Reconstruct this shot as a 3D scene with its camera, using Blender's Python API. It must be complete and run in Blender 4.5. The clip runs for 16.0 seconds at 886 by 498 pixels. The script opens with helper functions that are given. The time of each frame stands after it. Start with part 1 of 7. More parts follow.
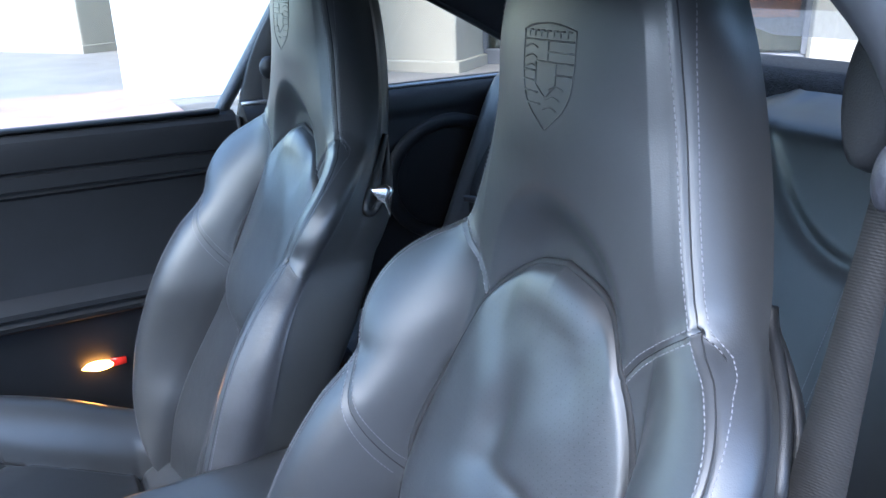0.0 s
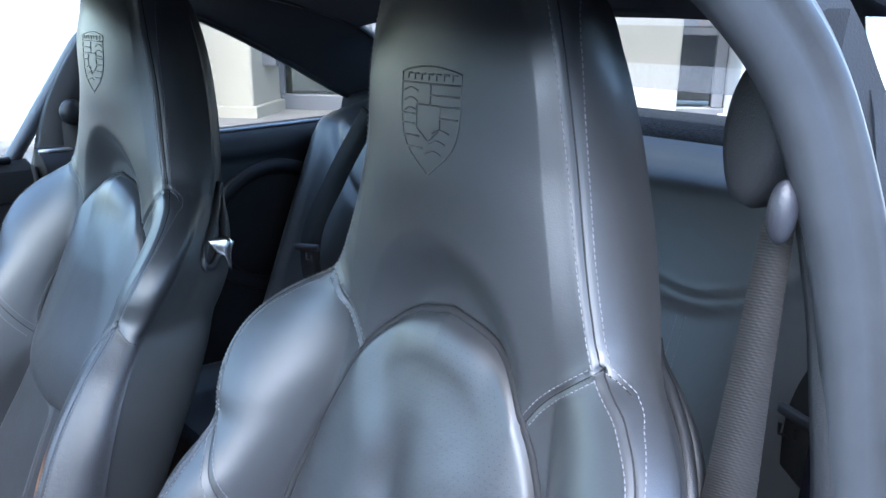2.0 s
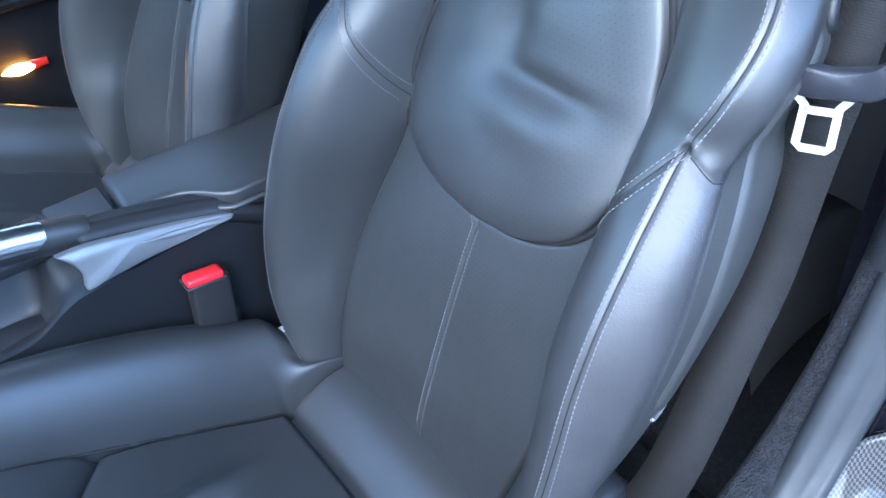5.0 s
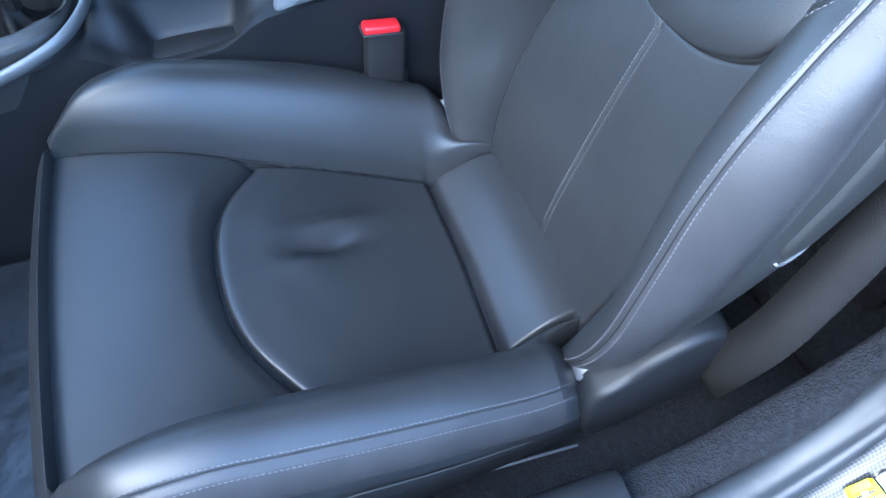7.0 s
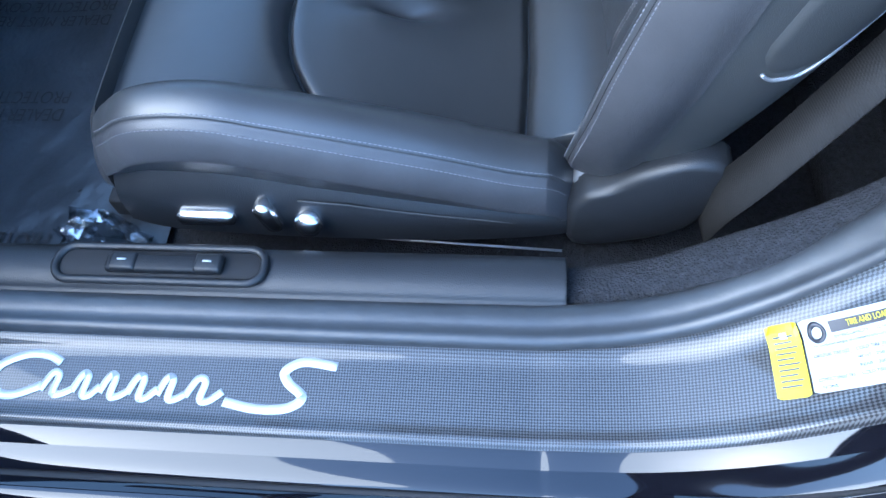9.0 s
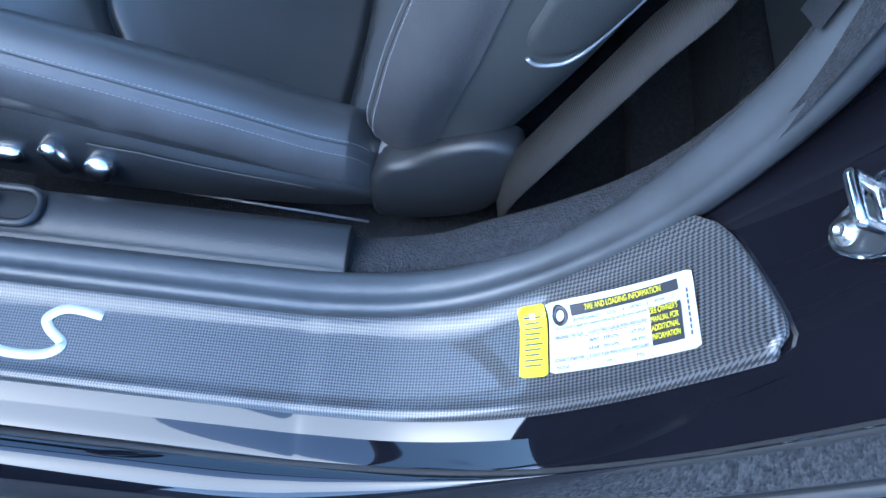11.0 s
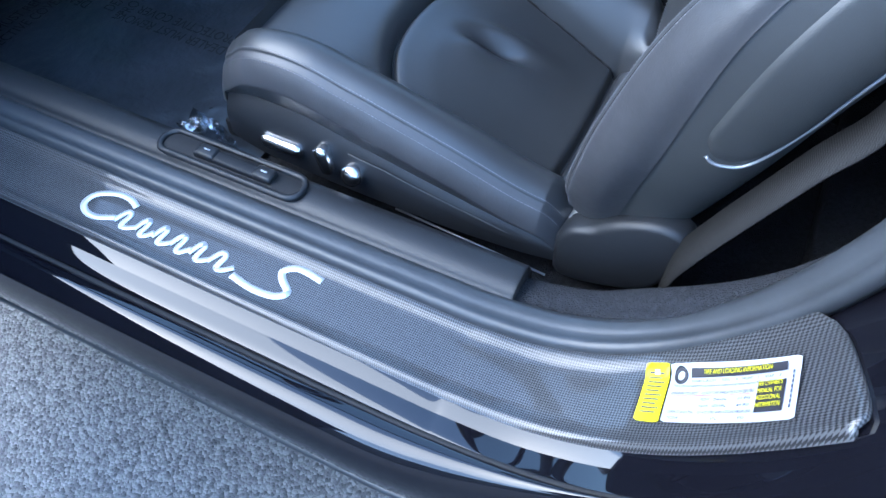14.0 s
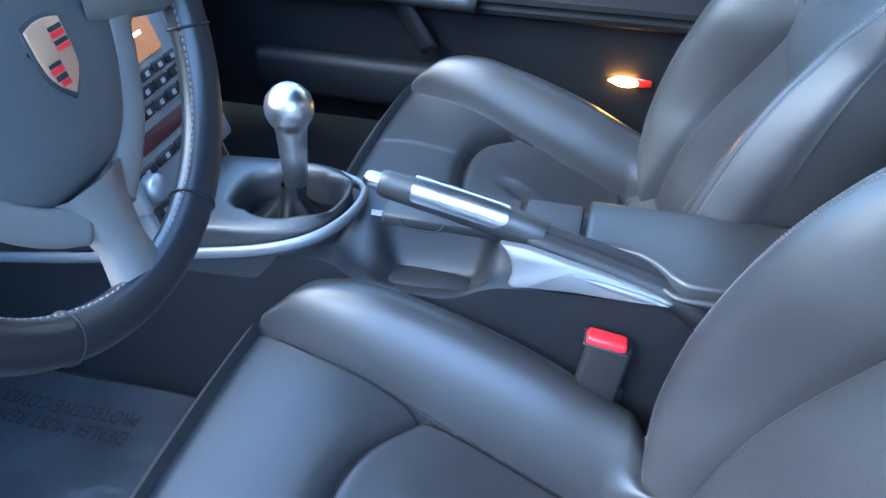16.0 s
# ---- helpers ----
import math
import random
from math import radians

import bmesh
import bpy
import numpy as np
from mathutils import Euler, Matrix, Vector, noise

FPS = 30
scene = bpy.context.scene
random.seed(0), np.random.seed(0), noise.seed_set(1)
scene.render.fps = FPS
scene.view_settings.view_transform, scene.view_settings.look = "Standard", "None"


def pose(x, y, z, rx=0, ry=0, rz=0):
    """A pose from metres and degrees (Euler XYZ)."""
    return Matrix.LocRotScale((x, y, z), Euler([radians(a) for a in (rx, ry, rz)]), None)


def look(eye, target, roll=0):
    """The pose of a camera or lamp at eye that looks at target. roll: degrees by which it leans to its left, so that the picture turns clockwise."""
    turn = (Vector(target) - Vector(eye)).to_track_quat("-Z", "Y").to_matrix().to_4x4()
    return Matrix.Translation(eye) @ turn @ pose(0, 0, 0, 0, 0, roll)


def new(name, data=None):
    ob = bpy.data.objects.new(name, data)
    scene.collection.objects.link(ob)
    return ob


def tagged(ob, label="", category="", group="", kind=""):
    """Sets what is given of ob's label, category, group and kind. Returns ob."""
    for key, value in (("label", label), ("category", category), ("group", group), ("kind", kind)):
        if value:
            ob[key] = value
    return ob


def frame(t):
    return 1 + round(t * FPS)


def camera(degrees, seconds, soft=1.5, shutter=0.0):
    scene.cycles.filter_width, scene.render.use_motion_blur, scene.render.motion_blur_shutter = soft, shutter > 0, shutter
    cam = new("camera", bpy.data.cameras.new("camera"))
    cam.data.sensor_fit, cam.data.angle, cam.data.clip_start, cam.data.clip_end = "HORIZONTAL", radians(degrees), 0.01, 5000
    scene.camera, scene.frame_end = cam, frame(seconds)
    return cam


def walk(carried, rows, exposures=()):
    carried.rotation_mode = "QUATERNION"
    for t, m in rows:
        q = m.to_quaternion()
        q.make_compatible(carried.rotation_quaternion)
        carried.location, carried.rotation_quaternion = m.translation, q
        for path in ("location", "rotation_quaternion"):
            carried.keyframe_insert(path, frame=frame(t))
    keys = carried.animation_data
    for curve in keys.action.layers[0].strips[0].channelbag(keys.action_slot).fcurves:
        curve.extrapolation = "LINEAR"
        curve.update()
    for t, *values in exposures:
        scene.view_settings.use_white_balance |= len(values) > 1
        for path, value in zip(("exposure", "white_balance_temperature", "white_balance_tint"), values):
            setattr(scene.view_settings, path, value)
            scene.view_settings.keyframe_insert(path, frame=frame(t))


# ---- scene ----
cam = camera(60.3, 16.0)
PATH = [
    (0, (0.832, 0.115, 1.17), (-0.827, 0.999, 0.486), -1.3),
    (0.5, (0.793, 0.078, 1.162), (-0.726, 1.185, 0.479), -0.6),
    (1, (0.777, 0.073, 1.158), (-0.658, 1.307, 0.511), 0.4),
    (1.5, (0.776, 0.079, 1.164), (-0.627, 1.374, 0.57), 0.7),
    (2, (0.774, 0.08, 1.166), (-0.612, 1.401, 0.587), 0.6),
    (2.5, (0.773, 0.077, 1.161), (-0.596, 1.394, 0.537), 0.1),
    (3, (0.778, 0.067, 1.147), (-0.572, 1.346, 0.412), -0.5),
    (3.5, (0.782, 0.056, 1.134), (-0.535, 1.277, 0.255), -1.1),
    (4, (0.798, 0.037, 1.112), (-0.488, 1.158, 0.068), -2.2),
    (4.5, (0.801, 0.017, 1.102), (-0.437, 1.016, -0.11), -2.7),
    (5, (0.804, 0.006, 1.096), (-0.409, 0.863, -0.244), -4.3),
    (5.2, (0.808, -0.006, 1.092), (-0.395, 0.805, -0.284), -4.3),
    (7.5, (0.9, 0.032, 1.039), (-0.228, 0.163, -0.608), -4.8),
    (8, (0.962, 0.138, 1.021), (-0.139, 0.012, -0.645), -10.9),
    (8.2, (0.982, 0.153, 1.016), (-0.086, -0.042, -0.664), -12.6),
    (10.3, (1.032, 0.215, 0.986), (0.017, 0.123, -0.735), 0.9),
    (10.5, (1.031, 0.243, 0.987), (0.012, 0.167, -0.732), 2.1),
    (11, (1.02, 0.296, 0.99), (0.007, 0.284, -0.734), 5.9),
    (11.5, (1.014, 0.329, 0.992), (-0.001, 0.335, -0.731), 7.5),
    (12, (1.02, 0.351, 0.993), (0.005, 0.335, -0.73), 7.6),
    (12.5, (1.03, 0.353, 1.001), (0.004, 0.273, -0.714), 6.6),
    (13, (1.058, 0.337, 1.017), (0.007, 0.153, -0.674), 4.8),
    (13.5, (1.107, 0.339, 1.05), (0.029, -0.036, -0.593), 1.2),
    (14, (1.143, 0.35, 1.059), (0.041, -0.213, -0.512), -0.4),
    (14.5, (1.014, 0.331, 1.063), (-0.074, -0.418, -0.438), -1.5),
    (15, (0.885, 0.309, 1.076), (-0.288, -0.467, -0.345), -2.3),
    (15.5, (0.808, 0.203, 1.06), (-0.623, -0.385, -0.208), -0.3),
    (16, (0.744, 0.109, 1.068), (-0.82, -0.244, -0.127), 1.0),
]
walk(cam, [(t, look(eye, target, roll)) for t, eye, target, roll in PATH], [(0.0, 3.87, 6150, 9), (2.5, 4.0, 6300, 8), (5.0, 3.84, 5700, 4), (8.0, 3.85, 5750, 3), (10.3, 3.48, 5450, 2), (11.5, 3.56, 5450, 2), (14.0, 3.55, 5850, 4), (15.0, 3.95, 5650, 1), (15.5, 4.28, 5750, 3), (16.0, 4.36, 5800, 4)])

# ---- world and light ----
world = bpy.data.worlds.new("world")
scene.world = world
world.use_nodes = True
wn = world.node_tree
sky = wn.nodes.new("ShaderNodeTexSky")
sky.sky_type = "NISHITA"
sky.sun_disc = False
sky.sun_elevation = radians(42)
sky.sun_rotation = radians(147)
sky.air_density = 1.0
sky.dust_density = 0.7
sky.ozone_density = 3.0
wn.nodes["Background"].inputs["Strength"].default_value = 0.15
wn.links.new(sky.outputs["Color"], wn.nodes["Background"].inputs["Color"])
sun = new("sun", bpy.data.lights.new("sun", "SUN"))
sun.data.energy = 0.5
sun.data.angle = radians(60)
sun.data.color = (1.0, 0.97, 0.93)
sun.matrix_world = look((5.4, -8.3, 8.9), (0, 0, 0))


# ---- materials ----
def node(nt, kind, **values):
    n = nt.nodes.new(kind)
    for key, value in values.items():
        n.inputs[key.replace("_", " ")].default_value = value
    return n


def material(name, color, rough=0.5, metal=0.0, spec=0.5, var=0.0, var_scale=12.0, grain=0.0, grain_scale=600.0,
             wear=0.0, wear_scale=40.0, coat=0.0, aniso=0.0, rough_var=0.0):
    """A surface with colour variation at a coarse scale, fine grain relief and soft uneven relief."""
    m = bpy.data.materials.new(name)
    m.use_nodes = True
    nt = m.node_tree
    b = nt.nodes["Principled BSDF"]
    b.inputs["Base Color"].default_value = (*color, 1)
    b.inputs["Roughness"].default_value = rough
    b.inputs["Metallic"].default_value = metal
    b.inputs["Specular IOR Level"].default_value = spec
    b.inputs["Coat Weight"].default_value = coat
    b.inputs["Coat Roughness"].default_value = 0.03
    b.inputs["Anisotropic"].default_value = aniso
    tc = nt.nodes.new("ShaderNodeTexCoord")
    if var > 0:
        n = node(nt, "ShaderNodeTexNoise", Scale=var_scale, Detail=6.0, Roughness=0.6)
        nt.links.new(tc.outputs["Object"], n.inputs["Vector"])
        r = nt.nodes.new("ShaderNodeValToRGB")
        r.color_ramp.elements[0].position, r.color_ramp.elements[1].position = 0.3, 0.7
        r.color_ramp.elements[0].color = (*[c * (1 - var) for c in color], 1)
        r.color_ramp.elements[1].color = (*[min(1, c * (1 + var)) for c in color], 1)
        nt.links.new(n.outputs["Fac"], r.inputs["Fac"])
        nt.links.new(r.outputs["Color"], b.inputs["Base Color"])
    if rough_var > 0:
        n = node(nt, "ShaderNodeTexNoise", Scale=var_scale * 1.7, Detail=5.0)
        nt.links.new(tc.outputs["Object"], n.inputs["Vector"])
        mr = nt.nodes.new("ShaderNodeMapRange")
        mr.inputs["To Min"].default_value, mr.inputs["To Max"].default_value = rough - rough_var, rough + rough_var
        nt.links.new(n.outputs["Fac"], mr.inputs["Value"])
        nt.links.new(mr.outputs["Result"], b.inputs["Roughness"])
    last = None
    for amount, scale, detail, kind in ((wear, wear_scale, 3.0, "noise"), (grain, grain_scale, 2.0, "cells")):
        if amount <= 0:
            continue
        if kind == "noise":
            n = node(nt, "ShaderNodeTexNoise", Scale=scale, Detail=detail)
            out = n.outputs["Fac"]
        else:
            n = node(nt, "ShaderNodeTexVoronoi", Scale=scale)
            out = n.outputs["Distance"]
        nt.links.new(tc.outputs["Object"], n.inputs["Vector"])
        bump = node(nt, "ShaderNodeBump", Strength=amount, Distance=0.5 / scale)
        nt.links.new(out, bump.inputs["Height"])
        if last:
            nt.links.new(last.outputs["Normal"], bump.inputs["Normal"])
        last = bump
    if last:
        nt.links.new(last.outputs["Normal"], b.inputs["Normal"])
    return m


def glass(name, color=(1, 1, 1), rough=0.0):
    m = bpy.data.materials.new(name)
    m.use_nodes = True
    b = m.node_tree.nodes["Principled BSDF"]
    b.inputs["Base Color"].default_value = (*color, 1)
    b.inputs["Transmission Weight"].default_value = 1.0
    b.inputs["Roughness"].default_value = rough
    b.inputs["IOR"].default_value = 1.45
    return m


def perforated(name, color, step=0.0055, hole=0.0006):
    """Leather with rows of fine punched holes."""
    m = material(name, color, rough=0.42, spec=0.66, var=0.15, var_scale=9, grain=0.12, grain_scale=900, wear=0.05, wear_scale=50, rough_var=0.05)
    nt = m.node_tree
    b = nt.nodes["Principled BSDF"]
    tc = nt.nodes.new("ShaderNodeTexCoord")
    sep = nt.nodes.new("ShaderNodeSeparateXYZ")
    nt.links.new(tc.outputs["Object"], sep.inputs[0])

    def maths(op, a, c=None):
        n = nt.nodes.new("ShaderNodeMath")
        n.operation = op
        for k, v in enumerate((a, c)):
            if v is None:
                continue
            if isinstance(v, (int, float)):
                n.inputs[k].default_value = v
            else:
                nt.links.new(v, n.inputs[k])
        return n.outputs[0]

    up = maths("ADD", sep.outputs["Z"], sep.outputs["Y"])
    row = maths("MULTIPLY", up, 0.8 / step)
    odd = maths("MULTIPLY", maths("MODULO", maths("FLOOR", row), 2.0), 0.5)
    col = maths("ADD", maths("MULTIPLY", sep.outputs["X"], 1 / step), odd)
    du = maths("SUBTRACT", maths("FRACT", col), 0.5)
    dv = maths("SUBTRACT", maths("FRACT", row), 0.5)
    d = maths("SQRT", maths("ADD", maths("MULTIPLY", du, du), maths("MULTIPLY", dv, dv)))
    hit = maths("LESS_THAN", d, hole / step)
    mix = nt.nodes.new("ShaderNodeMix")
    mix.data_type = "RGBA"
    nt.links.new(hit, mix.inputs["Factor"])
    src = b.inputs["Base Color"].links[0].from_socket
    nt.links.new(src, mix.inputs[6])
    mix.inputs[7].default_value = (0.008, 0.008, 0.008, 1)
    nt.links.new(mix.outputs[2], b.inputs["Base Color"])
    return m


def carbon(name):
    """Twill-woven carbon fibre under clear lacquer."""
    m = bpy.data.materials.new(name)
    m.use_nodes = True
    nt = m.node_tree
    b = nt.nodes["Principled BSDF"]
    tc = nt.nodes.new("ShaderNodeTexCoord")
    mp = nt.nodes.new("ShaderNodeMapping")
    mp.inputs["Rotation"].default_value = (0, 0, radians(45))
    nt.links.new(tc.outputs["Object"], mp.inputs["Vector"])
    ch = node(nt, "ShaderNodeTexChecker", Scale=560.0)
    ch.inputs["Color1"].default_value = (0.060, 0.061, 0.064, 1)
    ch.inputs["Color2"].default_value = (0.006, 0.006, 0.007, 1)
    flat = nt.nodes.new("ShaderNodeVectorMath")
    flat.operation = "MULTIPLY"
    flat.inputs[1].default_value = (1, 1, 0)
    nt.links.new(mp.outputs["Vector"], flat.inputs[0])
    add = nt.nodes.new("ShaderNodeVectorMath")
    add.inputs[1].default_value = (0.0001, 0.0001, 0.0005)
    nt.links.new(flat.outputs["Vector"], add.inputs[0])
    nt.links.new(add.outputs["Vector"], ch.inputs["Vector"])
    nt.links.new(ch.outputs["Color"], b.inputs["Base Color"])
    bump = node(nt, "ShaderNodeBump", Strength=0.25, Distance=0.0005)
    nt.links.new(ch.outputs["Fac"], bump.inputs["Height"])
    nt.links.new(bump.outputs["Normal"], b.inputs["Normal"])
    b.inputs["Roughness"].default_value = 0.45
    b.inputs["Specular IOR Level"].default_value = 0.3
    b.inputs["Coat Weight"].default_value = 0.52
    b.inputs["Coat Roughness"].default_value = 0.03
    return m


def webbing(name):
    """Woven belt with fine ribs running across."""
    m = material(name, (0.013, 0.0125, 0.0123), rough=0.7, spec=0.2, var=0.15, var_scale=30)
    nt = m.node_tree
    b = nt.nodes["Principled BSDF"]
    tc = nt.nodes.new("ShaderNodeTexCoord")
    w = node(nt, "ShaderNodeTexWave", Scale=170.0, Distortion=1.5, Detail=1.0, Detail_Scale=4.0)
    w.bands_direction = "Z"
    nt.links.new(tc.outputs["Object"], w.inputs["Vector"])
    w2 = node(nt, "ShaderNodeTexWave", Scale=120.0)
    w2.bands_direction = "DIAGONAL"
    nt.links.new(tc.outputs["Object"], w2.inputs["Vector"])
    b1 = node(nt, "ShaderNodeBump", Strength=0.3, Distance=0.0008)
    b2 = node(nt, "ShaderNodeBump", Strength=0.2, Distance=0.0008)
    nt.links.new(w.outputs["Fac"], b1.inputs["Height"])
    nt.links.new(w2.outputs["Fac"], b2.inputs["Height"])
    nt.links.new(b1.outputs["Normal"], b2.inputs["Normal"])
    nt.links.new(b2.outputs["Normal"], b.inputs["Normal"])
    return m


def asphalt(name):
    m = bpy.data.materials.new(name)
    m.use_nodes = True
    nt = m.node_tree
    b = nt.nodes["Principled BSDF"]
    tc = nt.nodes.new("ShaderNodeTexCoord")
    vo = node(nt, "ShaderNodeTexVoronoi", Scale=210.0)
    nz = node(nt, "ShaderNodeTexNoise", Scale=1.3, Detail=8.0)
    fine = node(nt, "ShaderNodeTexNoise", Scale=420.0, Detail=2.0)
    for n in (vo, nz, fine):
        nt.links.new(tc.outputs["Object"], n.inputs["Vector"])
    r = nt.nodes.new("ShaderNodeValToRGB")
    r.color_ramp.elements[0].color, r.color_ramp.elements[1].color = (0.055, 0.055, 0.056, 1), (0.20, 0.196, 0.19, 1)
    r.color_ramp.elements[0].position, r.color_ramp.elements[1].position = 0.15, 0.85
    nt.links.new(vo.outputs["Color"], r.inputs["Fac"])
    r2 = nt.nodes.new("ShaderNodeValToRGB")
    r2.color_ramp.elements[0].color, r2.color_ramp.elements[1].color = (0.75, 0.75, 0.75, 1), (1.1, 1.1, 1.1, 1)
    nt.links.new(nz.outputs["Fac"], r2.inputs["Fac"])
    mul = nt.nodes.new("ShaderNodeMix")
    mul.data_type, mul.blend_type = "RGBA", "MULTIPLY"
    mul.inputs["Factor"].default_value = 1.0
    nt.links.new(r.outputs["Color"], mul.inputs[6])
    nt.links.new(r2.outputs["Color"], mul.inputs[7])
    nt.links.new(mul.outputs[2], b.inputs["Base Color"])
    b1 = node(nt, "ShaderNodeBump", Strength=0.7, Distance=0.003)
    b1.invert = True
    nt.links.new(vo.outputs["Distance"], b1.inputs["Height"])
    b2 = node(nt, "ShaderNodeBump", Strength=0.4, Distance=0.001)
    nt.links.new(fine.outputs["Fac"], b2.inputs["Height"])
    nt.links.new(b1.outputs["Normal"], b2.inputs["Normal"])
    nt.links.new(b2.outputs["Normal"], b.inputs["Normal"])
    b.inputs["Roughness"].default_value = 0.8
    return m


def glow(name, color, strength):
    m = bpy.data.materials.new(name)
    m.use_nodes = True
    b = m.node_tree.nodes["Principled BSDF"]
    b.inputs["Base Color"].default_value = (*color, 1)
    b.inputs["Emission Color"].default_value = (*color, 1)
    b.inputs["Emission Strength"].default_value = strength
    return m


BLACK = (0.027, 0.028, 0.030)
M_LEATHER = material("leather", BLACK, rough=0.41, spec=0.68, var=0.12, var_scale=9, grain=0.10, grain_scale=900, wear=0.03, wear_scale=60, rough_var=0.04)
M_WORN = material("worn_leather", (0.035, 0.035, 0.038), rough=0.46, spec=0.55, var=0.2, var_scale=14, grain=0.15, grain_scale=800, wear=0.07, wear_scale=55, rough_var=0.06)
M_PERF = perforated("perforated_leather", BLACK)


def creases(m, scale, strength, width=0.03):
    """Adds fine wandering crease lines to a material's relief."""
    nt = m.node_tree
    b = nt.nodes["Principled BSDF"]
    tc = nt.nodes.new("ShaderNodeTexCoord")
    mp = nt.nodes.new("ShaderNodeMapping")
    mp.inputs["Scale"].default_value = scale
    nt.links.new(tc.outputs["Object"], mp.inputs["Vector"])
    n = node(nt, "ShaderNodeTexNoise", Scale=1.0, Detail=2.0, Distortion=0.6)
    nt.links.new(mp.outputs["Vector"], n.inputs["Vector"])
    r = nt.nodes.new("ShaderNodeValToRGB")
    r.color_ramp.elements[0].position, r.color_ramp.elements[1].position = 0.5 - width, 0.5
    r.color_ramp.elements[0].color, r.color_ramp.elements[1].color = (1, 1, 1, 1), (0, 0, 0, 1)
    e = r.color_ramp.elements.new(0.5 + width)
    e.color = (1, 1, 1, 1)
    nt.links.new(n.outputs["Fac"], r.inputs["Fac"])
    bump = node(nt, "ShaderNodeBump", Strength=strength, Distance=0.0012)
    nt.links.new(r.outputs["Color"], bump.inputs["Height"])
    if b.inputs["Normal"].links:
        nt.links.new(b.inputs["Normal"].links[0].from_socket, bump.inputs["Normal"])
    nt.links.new(bump.outputs["Normal"], b.inputs["Normal"])


creases(M_WORN, (75, 55, 50), 0.08, 0.025)
M_THREAD = material("thread", (0.12, 0.12, 0.13), rough=0.7)
# for seam lines, and for tubes that paint shade into the seat creases
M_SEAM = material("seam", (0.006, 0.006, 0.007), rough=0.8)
M_SHELL = material("seat_shell_plastic", (0.036, 0.037, 0.037), rough=0.48, grain=0.2, grain_scale=900, var=0.1)
M_PLASTIC = material("black_plastic", (0.012, 0.013, 0.015), rough=0.45, spec=0.4, grain=0.25, grain_scale=800, var=0.12)
M_SOFT = material("soft_touch_plastic", (0.009, 0.010, 0.012), rough=0.55, spec=0.3, grain=0.3, grain_scale=700, var=0.12)
M_DOOR = material("door_leather", (0.008, 0.009, 0.011), rough=0.6, spec=0.22, grain=0.2, grain_scale=800, var=0.12)
M_BOOT = material("gathered_boot_leather", (0.006, 0.006, 0.007), rough=0.5, spec=0.25, grain=0.15, grain_scale=700, var=0.1)
M_HUB = material("airbag_cover_plastic", (0.075, 0.076, 0.078), rough=0.55, spec=0.4, grain=0.25, grain_scale=700, var=0.08)
M_SPOKE = material("satin_spoke", (0.17, 0.16, 0.15), rough=0.45, metal=0.25, var=0.06)
M_PILLAR = material("pillar_trim", (0.015, 0.016, 0.018), rough=0.6, spec=0.3, grain=0.25, grain_scale=700, var=0.1)
M_RUBBER = material("rubber_seal", (0.029, 0.032, 0.036), rough=0.40, var=0.15, var_scale=25, wear=0.08, wear_scale=60)
M_CARPET = material("carpet", (0.013, 0.014, 0.017), rough=0.95, spec=0.3, var=0.5, var_scale=160, grain=1.0, grain_scale=420, wear=0.9, wear_scale=260)
M_TRAY = material("console_plastic", (0.020, 0.021, 0.024), rough=0.46, spec=0.45, grain=0.25, grain_scale=700, var=0.10, var_scale=20)
M_LID = material("lid_plastic", (0.026, 0.027, 0.030), rough=0.50, spec=0.5, grain=0.3, grain_scale=900, var=0.06)
M_SLEEVE = material("sleeve_leather", (0.010, 0.010, 0.012), rough=0.45, spec=0.4, grain=0.15, grain_scale=800, var=0.1, wear=0.03, wear_scale=60)
M_RIM = material("rim_leather", (0.014, 0.014, 0.016), rough=0.34, spec=0.55, grain=0.1, grain_scale=800, var=0.1)
M_KNOB = material("satin_knob_metal", (0.62, 0.63, 0.64), rough=0.30, metal=1.0, rough_var=0.06)
M_MAT = material("black_mat_carpet", (0.005, 0.005, 0.006), rough=0.95, spec=0.08, var=0.4, var_scale=160, grain=0.8, grain_scale=420)
M_DARK = material("dark_void", (0.006, 0.006, 0.007), rough=0.8)
M_PAINT = material("black_gloss_paint", (0.004, 0.004, 0.006), rough=0.03, spec=0.5, var=0.1)
M_CARBON = carbon("carbon_fibre")
M_SILVER = material("silver_trim", (0.32, 0.33, 0.35), rough=0.36, metal=0.6, var=0.06)
M_ALU = material("brushed_aluminium", (0.68, 0.69, 0.71), rough=0.24, metal=1.0, aniso=0.4, rough_var=0.05)
M_CHROME = material("chrome", (0.75, 0.76, 0.78), rough=0.12, metal=1.0)
M_LETTER = material("silver_inlay", (0.62, 0.63, 0.65), rough=0.35, metal=0.3)
M_STEEL = material("zinc_steel", (0.6, 0.6, 0.6), rough=0.25, metal=1.0, wear=0.2, wear_scale=120)
M_BELT = webbing("belt_webbing")
M_TONGUE = material("tongue_plastic", (0.02, 0.021, 0.027), rough=0.45, grain=0.2)
M_TMETAL = material("tongue_metal", (0.6, 0.6, 0.62), rough=0.4, metal=0.4)
M_RED = material("red_plastic", (0.75, 0.02, 0.03), rough=0.35)
M_WHITE = material("label_white", (0.34, 0.35, 0.36), rough=0.5, var=0.03)
M_YELLOW = material("label_yellow", (0.55, 0.50, 0.0), rough=0.4, var=0.03)
M_INK = material("ink", (0.02, 0.02, 0.025), rough=0.4)
M_GREYINK = material("grey_ink", (0.03, 0.04, 0.08), rough=0.4)
M_REDINK = material("red_ink", (0.35, 0.06, 0.06), rough=0.4)
